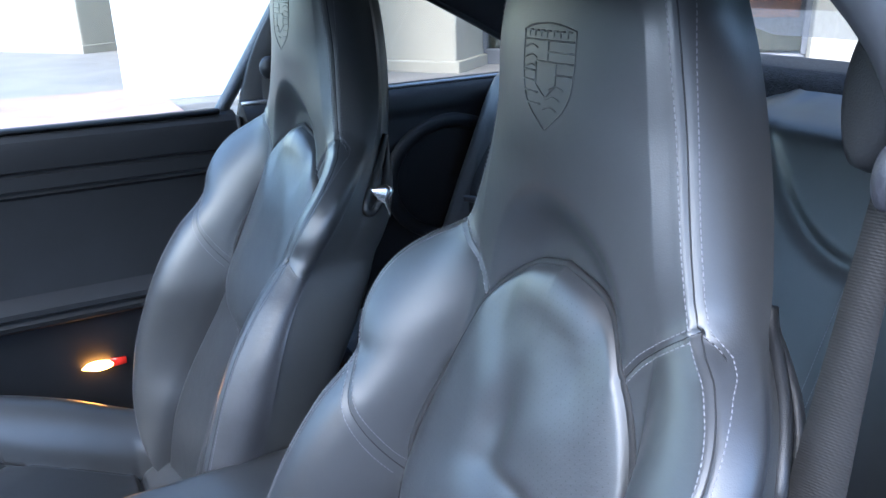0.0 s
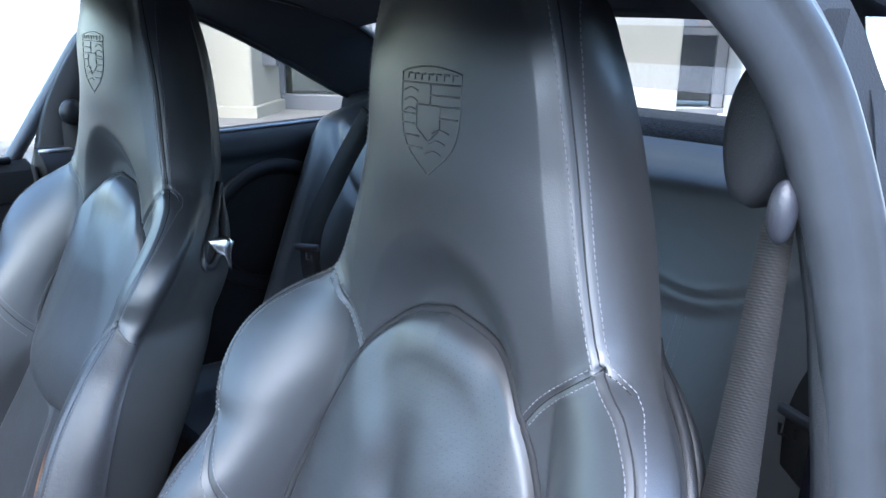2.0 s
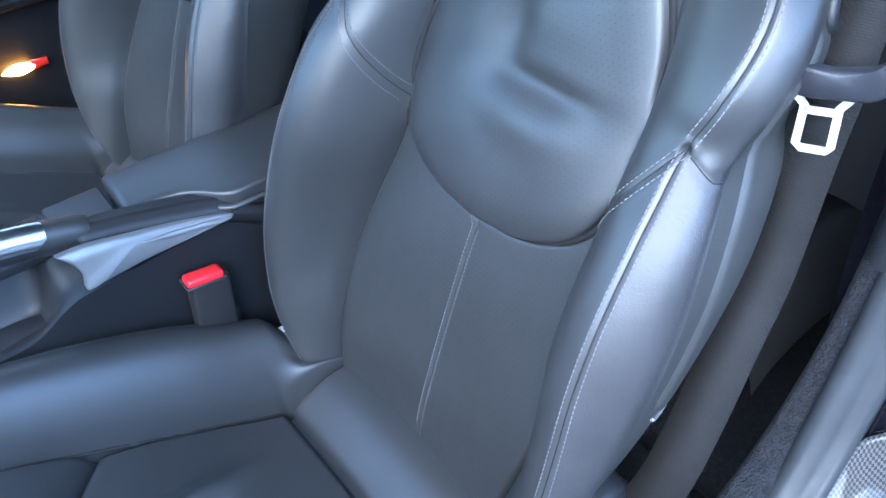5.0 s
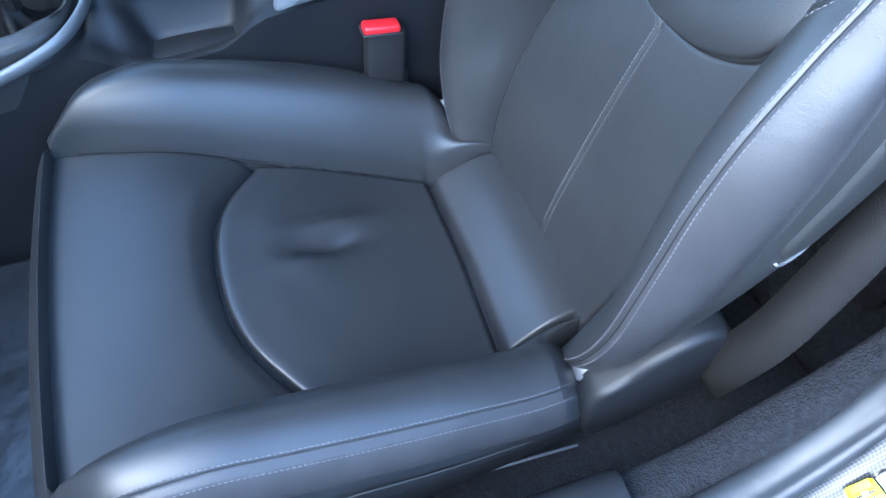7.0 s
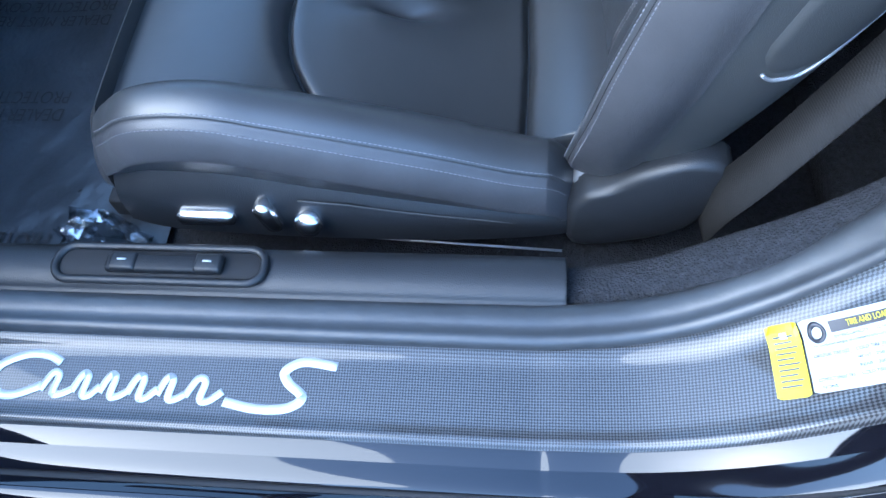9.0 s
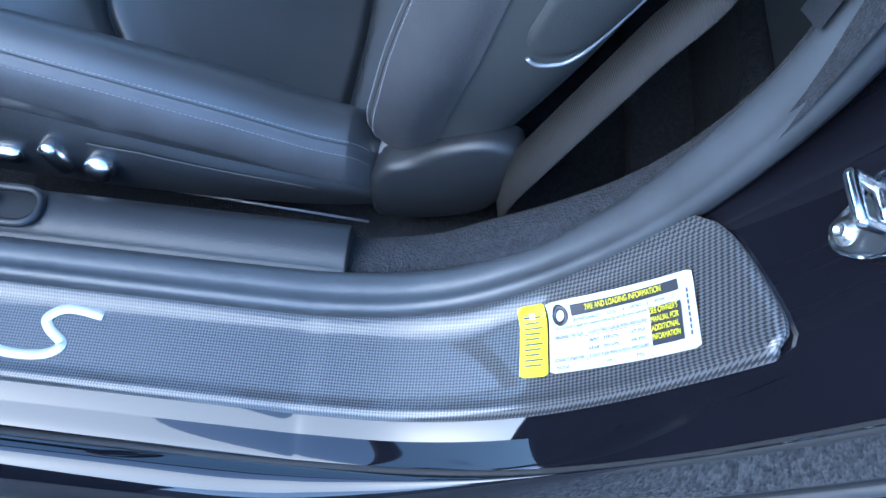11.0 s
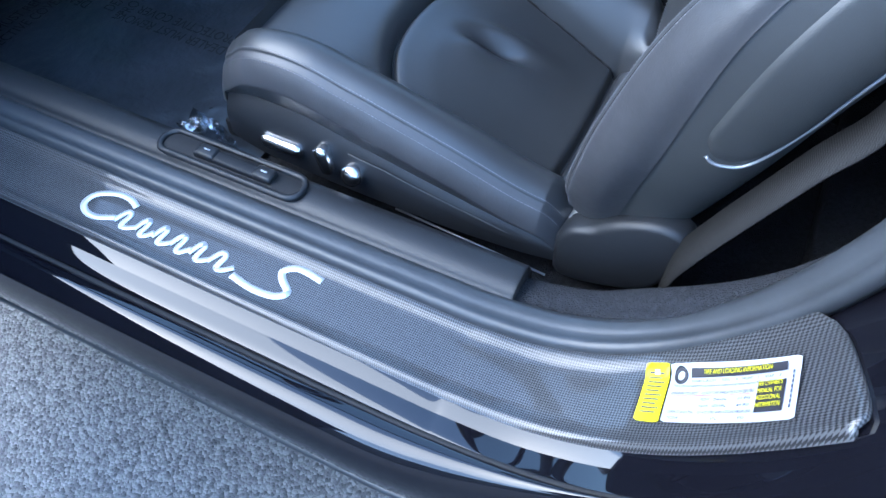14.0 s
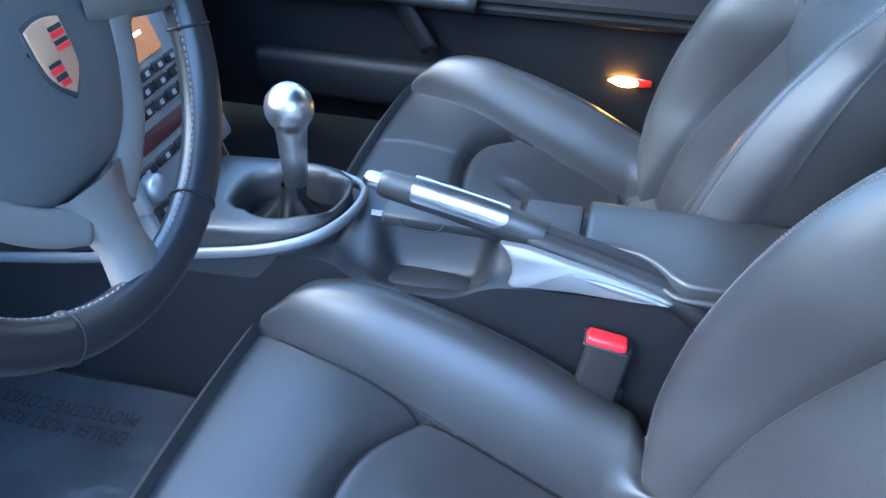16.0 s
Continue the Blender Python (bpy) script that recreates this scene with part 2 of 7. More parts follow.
M_FILM = material("plastic_film", (0.024, 0.027, 0.032), rough=0.32, spec=0.55, var=0.4, var_scale=9, wear=0.24, wear_scale=24, rough_var=0.1)
M_TRIMGREY = material("grey_satin_trim", (0.20, 0.21, 0.225), rough=0.42, metal=0.5, var=0.08)
M_FILMINK = material("film_ink", (0.003, 0.003, 0.004), rough=0.8)
M_CLEAR = glass("clear_plastic", (0.95, 0.97, 1.0), 0.12)


def pane_glass(name, tint):
    """Thin window glass: clear with a tint, and a mirror gloss at low angles."""
    m = bpy.data.materials.new(name)
    m.use_nodes = True
    gt = m.node_tree
    g_clear, g_gloss, g_mix, g_fres = (gt.nodes.new(k) for k in ("ShaderNodeBsdfTransparent", "ShaderNodeBsdfGlossy", "ShaderNodeMixShader", "ShaderNodeFresnel"))
    g_clear.inputs["Color"].default_value = (*tint, 1)
    g_gloss.inputs["Roughness"].default_value = 0.02
    gt.links.new(g_fres.outputs[0], g_mix.inputs[0])
    gt.links.new(g_clear.outputs[0], g_mix.inputs[1])
    gt.links.new(g_gloss.outputs[0], g_mix.inputs[2])
    gt.links.new(g_mix.outputs[0], gt.nodes["Material Output"].inputs["Surface"])
    return m


M_GLASS = pane_glass("window_glass", (0.74, 0.77, 0.75))
M_REARGLASS = pane_glass("tinted_rear_glass", (0.56, 0.56, 0.53))
M_ASPHALT = asphalt("asphalt")
M_PAVE = material("concrete_pavement", (0.21, 0.19, 0.17), rough=0.8, var=0.15, var_scale=1.5, grain=0.5, grain_scale=90)
M_REDPAVE = material("red_pavers", (0.30, 0.20, 0.175), rough=0.85, var=0.2, var_scale=3, grain=0.5, grain_scale=60)
M_STUCCO = material("cream_stucco", (0.31, 0.275, 0.215), rough=0.9, var=0.06, var_scale=1.2, grain=0.5, grain_scale=120)
M_STUCCOW = material("white_stucco", (0.52, 0.51, 0.485), rough=0.9, var=0.04, var_scale=1.0, grain=0.5, grain_scale=120)
# grey of the unseen wall that cuts the low sky
M_FAR = material("unseen_wall_grey", (0.16, 0.155, 0.15), rough=0.9, var=0.25, var_scale=0.5, grain=0.5, grain_scale=60)
M_FRAME = material("dark_window_frame", (0.10, 0.10, 0.105), rough=0.4)
M_SHOP = material("shop_interior", (0.34, 0.30, 0.27), rough=0.7, var=0.4, var_scale=1.5)
M_ORANGE = material("orange_panel", (0.75, 0.25, 0.08), rough=0.6, var=0.1)
M_HEAD = material("headliner", (0.05, 0.052, 0.06), rough=0.9, var=0.1, grain=0.4, grain_scale=500)
M_LAMP = glow("lit_amber_lens", (1.0, 0.40, 0.07), 6.0)
M_LAMPRED = material("red_reflector", (0.7, 0.03, 0.02), rough=0.2, coat=1.0)
M_SCREEN = glow("amber_display", (0.20, 0.09, 0.045), 0.10)
M_SCREENTXT = glow("display_text", (0.9, 0.6, 0.35), 0.5)
M_REDDISP = glow("dark_red_display", (0.03, 0.006, 0.010), 0.02)
M_STACK = material("silver_grey_panel", (0.26, 0.265, 0.27), rough=0.4, metal=0.4, var=0.08)
M_GOLD = material("crest_gold", (0.55, 0.32, 0.20), rough=0.35, metal=0.4)
M_GREEN = material("green_marker", (0.1, 0.75, 0.2), rough=0.5)


# ---- building blocks ----
ORIGIN = {}
MIRROR = [1.0]


def thing(name, at, label, category, group="", kind=""):
    """A top-level thing: an Empty at its base, which carries the parts."""
    e = new(name)
    e.empty_display_size = 0.05
    at = Vector((at[0] * MIRROR[0], at[1], at[2]))
    e.location = at
    ORIGIN[e] = at
    return tagged(e, label, category, group, kind)


def part(name, shape, mat, parent=None, label="", smooth=True, angle=None):
    """One mesh object from (points, faces) in world places, under a thing or a part."""
    pts, faces = shape[:2]
    pts = np.array(pts, float).reshape(-1, 3).copy()
    if MIRROR[0] < 0:
        pts[:, 0] *= -1
        faces = [tuple(reversed(f)) for f in faces]
    base = ORIGIN.get(parent, Vector((0, 0, 0))) if parent else Vector((0, 0, 0))
    pts -= np.array(base)
    me = bpy.data.meshes.new(name)
    me.from_pydata(pts.tolist(), [], [tuple(int(i) for i in f) for f in faces])
    me.materials.append(mat)
    me.polygons.foreach_set("use_smooth", [smooth] * len(me.polygons))
    if smooth and angle:
        me.set_sharp_from_angle(angle=radians(angle))
    if len(shape) > 2:
        me.normals_split_custom_set_from_vertices((np.array(shape[2]) * (MIRROR[0], 1, 1)).tolist())
    me.update()
    ob = new(name, me)
    if parent:
        ob.parent = parent
        ORIGIN[ob] = base
    if label:
        tagged(ob, label)
    return ob


def join(*shapes):
    pts, faces, n = [], [], 0
    for p, f in shapes:
        p = np.array(p, float).reshape(-1, 3)
        pts.append(p)
        faces += [tuple(i + n for i in q) for q in f]
        n += len(p)
    return np.concatenate(pts), faces


def sheet(P, close_u=False, close_v=False, flip=False):
    """Quads over a grid of points [nu, nv, 3]."""
    nu, nv = P.shape[:2]
    faces = []
    for i in range(nu if close_u else nu - 1):
        a, b = i * nv, ((i + 1) % nu) * nv
        for j in range(nv if close_v else nv - 1):
            k = (j + 1) % nv
            q = (a + j, b + j, b + k, a + k)
            faces.append(q[::-1] if flip else q)
    return P.reshape(-1, 3), faces


def smooth_line(keys, n=60):
    """A Catmull-Rom line through the given points, evenly sampled."""
    k = np.array(keys, float)
    if len(k) == 2:
        return k[0] + np.linspace(0, 1, n)[:, None] * (k[1] - k[0])
    k = np.vstack([2 * k[0] - k[1], k, 2 * k[-1] - k[-2]])
    out = []
    m = len(k) - 3
    for t in np.linspace(0, m, n):
        i = min(int(t), m - 1)
        u = t - i
        p0, p1, p2, p3 = k[i:i + 4]
        out.append(0.5 * (2 * p1 + (p2 - p0) * u + (2 * p0 - 5 * p1 + 4 * p2 - p3) * u * u + (3 * p1 - p0 - 3 * p2 + p3) * u ** 3))
    return np.array(out)


TABLES = {}


def curve1(x, keys):
    """A smooth table: keys are (x, value) pairs."""
    if keys not in TABLES:
        line = smooth_line(keys, 40 * len(keys))
        TABLES[keys] = line[np.argsort(line[:, 0])]
    return np.interp(x, TABLES[keys][:, 0], TABLES[keys][:, 1])


def unit(v):
    v = np.array(v, float)
    return v / np.linalg.norm(v)


def sweep(path, section, up=(0, 0, 1), closed=True, caps=True, scale=None, loop=False):
    """A section of (side, up) pairs carried along a path; side = along x up."""
    path = np.array(path, float)
    sec = np.array(section, float)
    ups = np.array(up, float)
    ups = np.tile(ups, (len(path), 1)) if ups.ndim == 1 else ups
    along = np.gradient(path, axis=0)
    if loop:
        along = np.roll(path, -1, 0) - np.roll(path, 1, 0)
    along /= np.linalg.norm(along, axis=1)[:, None] + 1e-12
    side = np.cross(along, ups)
    side /= np.linalg.norm(side, axis=1)[:, None] + 1e-12
    top = np.cross(side, along)
    sc = np.ones(len(path)) if scale is None else np.array(scale)
    P = path[:, None] + (sec[None, :, 0, None] * side[:, None] + sec[None, :, 1, None] * top[:, None]) * sc[:, None, None]
    pts, faces = sheet(P, close_u=loop, close_v=closed)
    if closed and caps and not loop:
        m = len(sec)
        faces.append(tuple(range(m)))
        faces.append(tuple(range(len(pts) - 1, len(pts) - m - 1, -1)))
    return pts, faces


def circle(r, n=12, ry=None):
    a = np.linspace(0, 2 * np.pi, n, endpoint=False)
    return np.stack([np.cos(a) * r, np.sin(a) * (ry or r)], 1)


def tube(path, r, n=12, ry=None, up=(0, 0, 1), scale=None, loop=False):
    return sweep(path, circle(r, n, ry), up, scale=scale, loop=loop)


def rbox(centre, size, r=0.003, turn=None, seg=2):
    """A box with rounded edges."""
    bm = bmesh.new()
    bmesh.ops.create_cube(bm, size=1)
    bmesh.ops.scale(bm, vec=size, verts=bm.verts)
    bmesh.ops.bevel(bm, geom=bm.edges[:], offset=min(r, 0.49 * min(size)), segments=seg, profile=0.5, affect="EDGES")
    if turn is not None:
        bmesh.ops.transform(bm, matrix=turn, verts=bm.verts)
    bm.verts.ensure_lookup_table()
    pts = np.array([v.co[:] for v in bm.verts]) + np.array(centre)
    faces = [tuple(v.index for v in f.verts) for f in bm.faces]
    bm.free()
    return pts, faces


def frame3(normal, right):
    n = unit(normal)
    u = unit(np.array(right, float) - n * np.dot(right, n))
    return u, np.cross(n, u), n


def slab(outline, origin, normal, right, thick, r=0.002):
    """A plate with rounded rim: outline (u, v) on the plane at origin, standing thick along the normal."""
    u, v, n = frame3(normal, right)
    o = np.array(outline, float)
    c = o.mean(0)
    d = c - o
    d /= np.linalg.norm(d, axis=1)[:, None] + 1e-9
    rings = []
    r = min(r, thick * 0.6)
    for inset, h in ((0, 0), (0, thick - r), (0.3 * r, thick - 0.3 * r), (r, thick)):
        q = o + d * inset
        rings.append(np.array(origin) + q[:, :1] * u + q[:, 1:] * v + h * n)
    P = np.array(rings)
    pts, faces = sheet(P, close_v=True, flip=True)
    m = len(o)
    area = 0.5 * np.sum(o[:, 0] * np.roll(o[:, 1], -1) - np.roll(o[:, 0], -1) * o[:, 1])
    faces.append(tuple(range(3 * m, 4 * m)))
    faces.append(tuple(range(m - 1, -1, -1)))
    if area < 0:
        faces = [f[::-1] for f in faces]
    return pts, faces


def rrect(w, h, r, n=5):
    out = []
    for cx, cy, a0 in ((w / 2 - r, h / 2 - r, 0), (-w / 2 + r, h / 2 - r, 90), (-w / 2 + r, -h / 2 + r, 180), (w / 2 - r, -h / 2 + r, 270)):
        for a in np.linspace(a0, a0 + 90, n):
            out.append((cx + r * math.cos(radians(a)), cy + r * math.sin(radians(a))))
    return np.array(out)


def lathe(profile, origin, axis, n=32):
    """A turned body: profile of (radius, height) along the axis."""
    p = np.array(profile, float)
    u, v, w = frame3(axis, (0.3, 1, 0.2) if abs(unit(axis)[1]) < 0.9 else (1, 0, 0.2))
    a = np.linspace(0, 2 * np.pi, n, endpoint=False)
    ring = np.cos(a)[:, None] * u + np.sin(a)[:, None] * v
    P = np.array(origin) + p[:, 0, None, None] * ring[None] + p[:, 1, None, None] * w
    return sheet(P, close_v=True, flip=True)


def ellipsoid(centre, radii, nu=16, nv=24, power=1.0):
    a, b = np.linspace(-np.pi / 2, np.pi / 2, nu), np.linspace(0, 2 * np.pi, nv, endpoint=False)
    f = lambda x: np.sign(x) * np.abs(x) ** power
    P = np.stack([f(np.cos(a))[:, None] * f(np.cos(b)), f(np.cos(a))[:, None] * f(np.sin(b)), np.tile(f(np.sin(a))[:, None], (1, nv))], -1)
    return sheet(P * np.array(radii) + np.array(centre), close_v=True, flip=True)


def stitches(line, normals, gap=0.0046, length=0.0033, r=0.00040):
    """Small raised stitches along a line."""
    line = np.array(line, float)
    seg = np.r_[0, np.cumsum(np.linalg.norm(np.diff(line, axis=0), axis=1))]
    shapes = []
    for s in np.arange(gap, seg[-1] - gap, gap):
        ends = [np.array([np.interp(q, seg, line[:, k]) for k in range(3)]) for q in (s - length / 2, s + length / 2)]
        nrm = unit([np.interp(s, seg, np.array(normals)[:, k]) for k in range(3)])
        d = unit(ends[1] - ends[0])
        side = np.cross(d, nrm) * r
        a, b = ends
        top = (a + b) / 2 + nrm * r * 1.6
        pts = [a - side, a + side, b + side, b - side, top - side * .7 - d * length * .25, top + side * .7 - d * length * .25, top + side * .7 + d * length * .25, top - side * .7 + d * length * .25]
        shapes.append((pts, [(4, 5, 6, 7), (0, 1, 5, 4), (1, 2, 6, 5), (2, 3, 7, 6), (3, 0, 4, 7)]))
    return join(*shapes) if shapes else (np.zeros((0, 3)), [])


def letters(text, size, origin, normal, right, lift=0.0004, spacing=1.0, shear=0.0, align="LEFT", width=None):
    """Flat printed words as a mesh; width: squeeze or stretch to this length."""
    cu = bpy.data.curves.new("words", "FONT")
    cu.body, cu.size, cu.space_character, cu.shear, cu.align_x = text, size, spacing, shear, align
    ob = bpy.data.objects.new("words", cu)
    scene.collection.objects.link(ob)
    me = bpy.data.meshes.new_from_object(ob.evaluated_get(bpy.context.evaluated_depsgraph_get()))
    pts = np.array([v.co[:] for v in me.vertices]).reshape(-1, 3)
    faces = [tuple(p.vertices) for p in me.polygons]
    bpy.data.objects.remove(ob)
    bpy.data.curves.remove(cu)
    bpy.data.meshes.remove(me)
    if width:
        pts[:, 0] *= width / max(1e-6, np.ptp(pts[:, 0]))
    u, v, n = frame3(normal, right)
    return np.array(origin) + pts[:, :1] * u + pts[:, 1:2] * v + n * lift, faces


def bars(rows, origin, normal, right, lift=0.0004):
    """Printed bars (u0, v0, u1, v1) on a plane, as thin flat quads."""
    u, v, n = frame3(normal, right)
    shapes = []
    for a, b, c, d in rows:
        q = np.array([(a, b), (c, b), (c, d), (a, d)])
        shapes.append((np.array(origin) + q[:, :1] * u + q[:, 1:] * v + n * lift, [(0, 1, 2, 3)]))
    return join(*shapes)


def ribbon(line, width, thick, across):
    """A flat strap along a line, with the given direction across it."""
    w, t = width / 2, thick / 2
    sec = [(-w, -t), (w, -t), (w, t), (-w, t)]
    line = np.array(line, float)
    along = np.gradient(line, axis=0)
    along /= np.linalg.norm(along, axis=1)[:, None]
    ac = np.array(across, float)
    ac = np.tile(ac, (len(line), 1)) if ac.ndim == 1 else ac
    return sweep(line, sec, np.cross(ac, along))


# ---- the front seats ----
def line_distance(A, Z, line):
    """The distance of grid points (A, Z) from a line of (a, z) points."""
    best = np.full(A.shape, 9.0)
    for (a0, z0), (a1, z1) in zip(line[:-1], line[1:]):
        da, dz = a1 - a0, z1 - z0
        t = np.clip(((A - a0) * da + (Z - z0) * dz) / (da * da + dz * dz + 1e-12), 0, 1)
        best = np.minimum(best, np.hypot(A - a0 - t * da, Z - z0 - t * dz))
    return best


def step(x, lo, hi):
    t = np.clip((x - lo) / (hi - lo), 0, 1)
    return t * t * (3 - 2 * t)


class Back:
    """The backrest's surface over (q, z): q runs from one side round the front (-1 .. 1) to the other.
    Each level runs from the middle to the valley, over the bolster to the edge seam, and round the side to the shell."""
    QV, QF = 0.42, 0.74
    CENTRE = ((0.30, 0.248), (0.38, 0.262), (0.45, 0.284), (0.58, 0.335), (0.70, 0.39), (0.80, 0.432), (0.90, 0.456), (1.0, 0.454), (1.06, 0.449), (1.13, 0.451), (1.18, 0.458), (1.23, 0.478))
    V_A = ((0.30, 0.13), (0.40, 0.148), (0.45, 0.154), (0.50, 0.160), (0.55, 0.158), (0.60, 0.149), (0.65, 0.138), (0.70, 0.135), (0.76, 0.133), (0.82, 0.127), (0.88, 0.119), (0.93, 0.116), (0.98, 0.108), (1.06, 0.092), (1.14, 0.080), (1.23, 0.036))
    V_Y = ((0.30, 0.235), (0.40, 0.256), (0.45, 0.272), (0.50, 0.297), (0.55, 0.324), (0.60, 0.349), (0.65, 0.371), (0.70, 0.394), (0.76, 0.420), (0.82, 0.442), (0.88, 0.458), (0.93, 0.463), (0.98, 0.464), (1.06, 0.467), (1.14, 0.466), (1.23, 0.482))
    F_A = ((0.30, 0.12), (0.36, 0.158), (0.40, 0.185), (0.45, 0.210), (0.50, 0.223), (0.55, 0.226), (0.60, 0.224), (0.65, 0.219), (0.70, 0.214), (0.75, 0.209), (0.78, 0.204), (0.806, 0.202), (0.83, 0.210), (0.85, 0.215), (0.87, 0.217), (0.89, 0.213), (0.91, 0.199), (0.93, 0.173), (0.946, 0.147), (0.98, 0.132), (1.02, 0.120), (1.06, 0.111), (1.10, 0.104), (1.14, 0.097), (1.19, 0.082), (1.23, 0.048))
    F_Y = ((0.30, 0.228), (0.36, 0.213), (0.40, 0.207), (0.45, 0.209), (0.50, 0.218), (0.55, 0.229), (0.60, 0.244), (0.65, 0.262), (0.70, 0.286), (0.75, 0.319), (0.78, 0.346), (0.806, 0.366), (0.83, 0.374), (0.85, 0.383), (0.87, 0.396), (0.89, 0.412), (0.91, 0.432), (0.93, 0.454), (0.946, 0.466), (0.98, 0.472), (1.06, 0.479), (1.14, 0.476), (1.19, 0.478), (1.23, 0.490))
    G_A = ((0.30, 0.14), (0.36, 0.175), (0.40, 0.200), (0.45, 0.217), (0.50, 0.230), (0.55, 0.240), (0.60, 0.246), (0.65, 0.250), (0.70, 0.249), (0.75, 0.238), (0.787, 0.222), (0.80, 0.223), (0.82, 0.228), (0.84, 0.233), (0.86, 0.231), (0.88, 0.224), (0.90, 0.210), (0.92, 0.186), (0.936, 0.166), (0.98, 0.150), (1.02, 0.139), (1.06, 0.127), (1.10, 0.115), (1.14, 0.101), (1.19, 0.078), (1.23, 0.040))
    G_Y = ((0.30, 0.27), (0.40, 0.270), (0.45, 0.278), (0.50, 0.288), (0.55, 0.300), (0.60, 0.311), (0.65, 0.322), (0.70, 0.336), (0.75, 0.360), (0.787, 0.390), (0.82, 0.408), (0.84, 0.419), (0.86, 0.434), (0.88, 0.449), (0.90, 0.469), (0.92, 0.493), (0.936, 0.513), (0.98, 0.530), (1.06, 0.540), (1.14, 0.540), (1.19, 0.534), (1.23, 0.515))
    REAR = ((0.30, 0.30), (0.45, 0.36), (0.55, 0.40), (0.65, 0.44), (0.75, 0.49), (0.84, 0.535), (0.93, 0.565), (1.05, 0.580), (1.16, 0.572), (1.23, 0.535))
    PAD = ((0.632, 0.0), (0.638, 0.055), (0.652, 0.095), (0.670, 0.119), (0.70, 0.134), (0.74, 0.137), (0.78, 0.133), (0.82, 0.124), (0.86, 0.107), (0.89, 0.088), (0.915, 0.065), (0.932, 0.038), (0.942, 0.0))

    def __init__(self, at, yaw=0.0, pitch=0.0, used=1.0):
        self.at, self.yaw, self.pitch, self.used = np.array(at, float), yaw, pitch, used

        def edge(lo, hi, n):
            return [(float(self.level(np.array(self.QF), np.array(z))[0]), z) for z in np.linspace(lo, hi, n)]

        self.head = edge(0.946, 1.222, 20)
        self.wing = edge(0.946, 0.806, 18)
        self.front = edge(0.806, 0.37, 30)
        j, w = self.head[0][0], self.wing[-1][0]
        self.shoulder = smooth_line([(0.091, 0.886), (0.110, 0.913), (j, 0.946)], 8)
        self.round_side = [(j, 0.946), (0.170, 0.935)]
        self.low = smooth_line([(0.136, 0.688), (0.166, 0.748), (w, 0.806)], 10)
        self.low_side = [(w, 0.806), (0.226, 0.786)]
        self.valley = [(float(curve1(z, self.V_A)), z) for z in np.linspace(0.30, 0.70, 12)]
        self.pad = [(float(curve1(z, self.PAD)), z) for z in 0.787 - 0.155 * np.cos(np.linspace(0, np.pi, 140))]
        self.mid = [(0.006, 0.632), (0.006, 0.30)]
        self.seams = [self.head, self.shoulder, self.round_side, self.wing, self.low, self.low_side, self.front]

    def raw(self, m, z):
        """Side place and depth of the plain form on one half, m from 0 to 1."""
        va, vy, fa, fy, ga, gy, cy = (curve1(z, k) for k in (self.V_A, self.V_Y, self.F_A, self.F_Y, self.G_A, self.G_Y, self.CENTRE))
        t1 = m / self.QV
        t2 = np.clip((m - self.QV) / (self.QF - self.QV), 0, 1)
        t3 = np.clip((m - self.QF) / (1 - self.QF), 0, 1.3)
        head = step(z, 0.90, 0.97)
        a = np.where(m < self.QV, va * t1, np.where(m < self.QF, va + (fa - va) * t2, fa + (ga - fa) * t3 + (0.012 - 0.006 * head) * np.sin(np.pi * np.clip(t3, 0, 1))))
        over = 1 - (1 - t2) ** (2.0 - 0.85 * step(z, 0.80, 0.97))
        crown = 0.006 * (1 - step(z, 0.72, 0.95)) * np.sin(np.pi * t2) ** 2 * step(z, 0.42, 0.55)
        y = np.where(m < self.QV, cy + (vy - cy) * np.clip(t1, -1, 1) ** 2, np.where(m < self.QF, vy + (fy - vy) * over - crown, fy + (gy - fy) * t3))
        return a, y

    def level(self, q, z):
        """The form with its edges rounded off: the mean of neighbours along the level."""
        q, z = np.asarray(q, float), np.asarray(z, float)
        sa, sy, n = 0.0, 0.0, 0.0
        for k in range(-4, 5):
            p = q + k * (0.0035 + 0.0085 * step(np.abs(q), 0.54, 0.70))
            a, y = self.raw(np.abs(p), z)
            w = math.exp(-(k / 2.6) ** 2)
            sa, sy, n = sa + w * a * np.sign(p), sy + w * y, n + w
        return sa / n, sy / n

    def front_map(self, q, z):
        return self.level(q, z)

    def q_of(self, a, z):
        """The q at which a side place lies."""
        qs = np.linspace(0, 0.99, 400)
        return np.sign(a) * np.interp(abs(a), np.maximum.accumulate(self.level(qs, np.full_like(qs, z))[0]), qs)

    def put(self, P):
        """Turns and sets the backrest's own places into the car."""
        P = np.asarray(P, float)
        y, z = P[..., 1] - 0.3, P[..., 2] - 0.4
        c, s = math.cos(self.pitch), math.sin(self.pitch)
        y, z = c * y + s * z, c * z - s * y
        c, s = math.cos(self.yaw), math.sin(self.yaw)
        return np.stack([c * P[..., 0] - s * y, s * P[..., 0] + c * y + 0.3, z + 0.4], -1) + self.at

    def place(self, q, z):
        q, z = np.asarray(q, float), np.asarray(z, float)
        a, y = self.level(q, z)
        m = np.abs(a)
        pad, val = curve1(z, self.PAD), curve1(z, self.V_A)
        # the pad stands proud; the head panel is scooped round its top
        on = (z > 0.632) & (z < 0.942)
        edge = line_distance(m, z, self.pad)
        within = on & (m < pad)
        inside = np.where(within, edge, -edge)
        arch = 1 - step(np.hypot(m / 0.092, (z - 0.895) / 0.118), 0.55, 1.02)
        arch = arch * step(z, 0.80, 0.90)
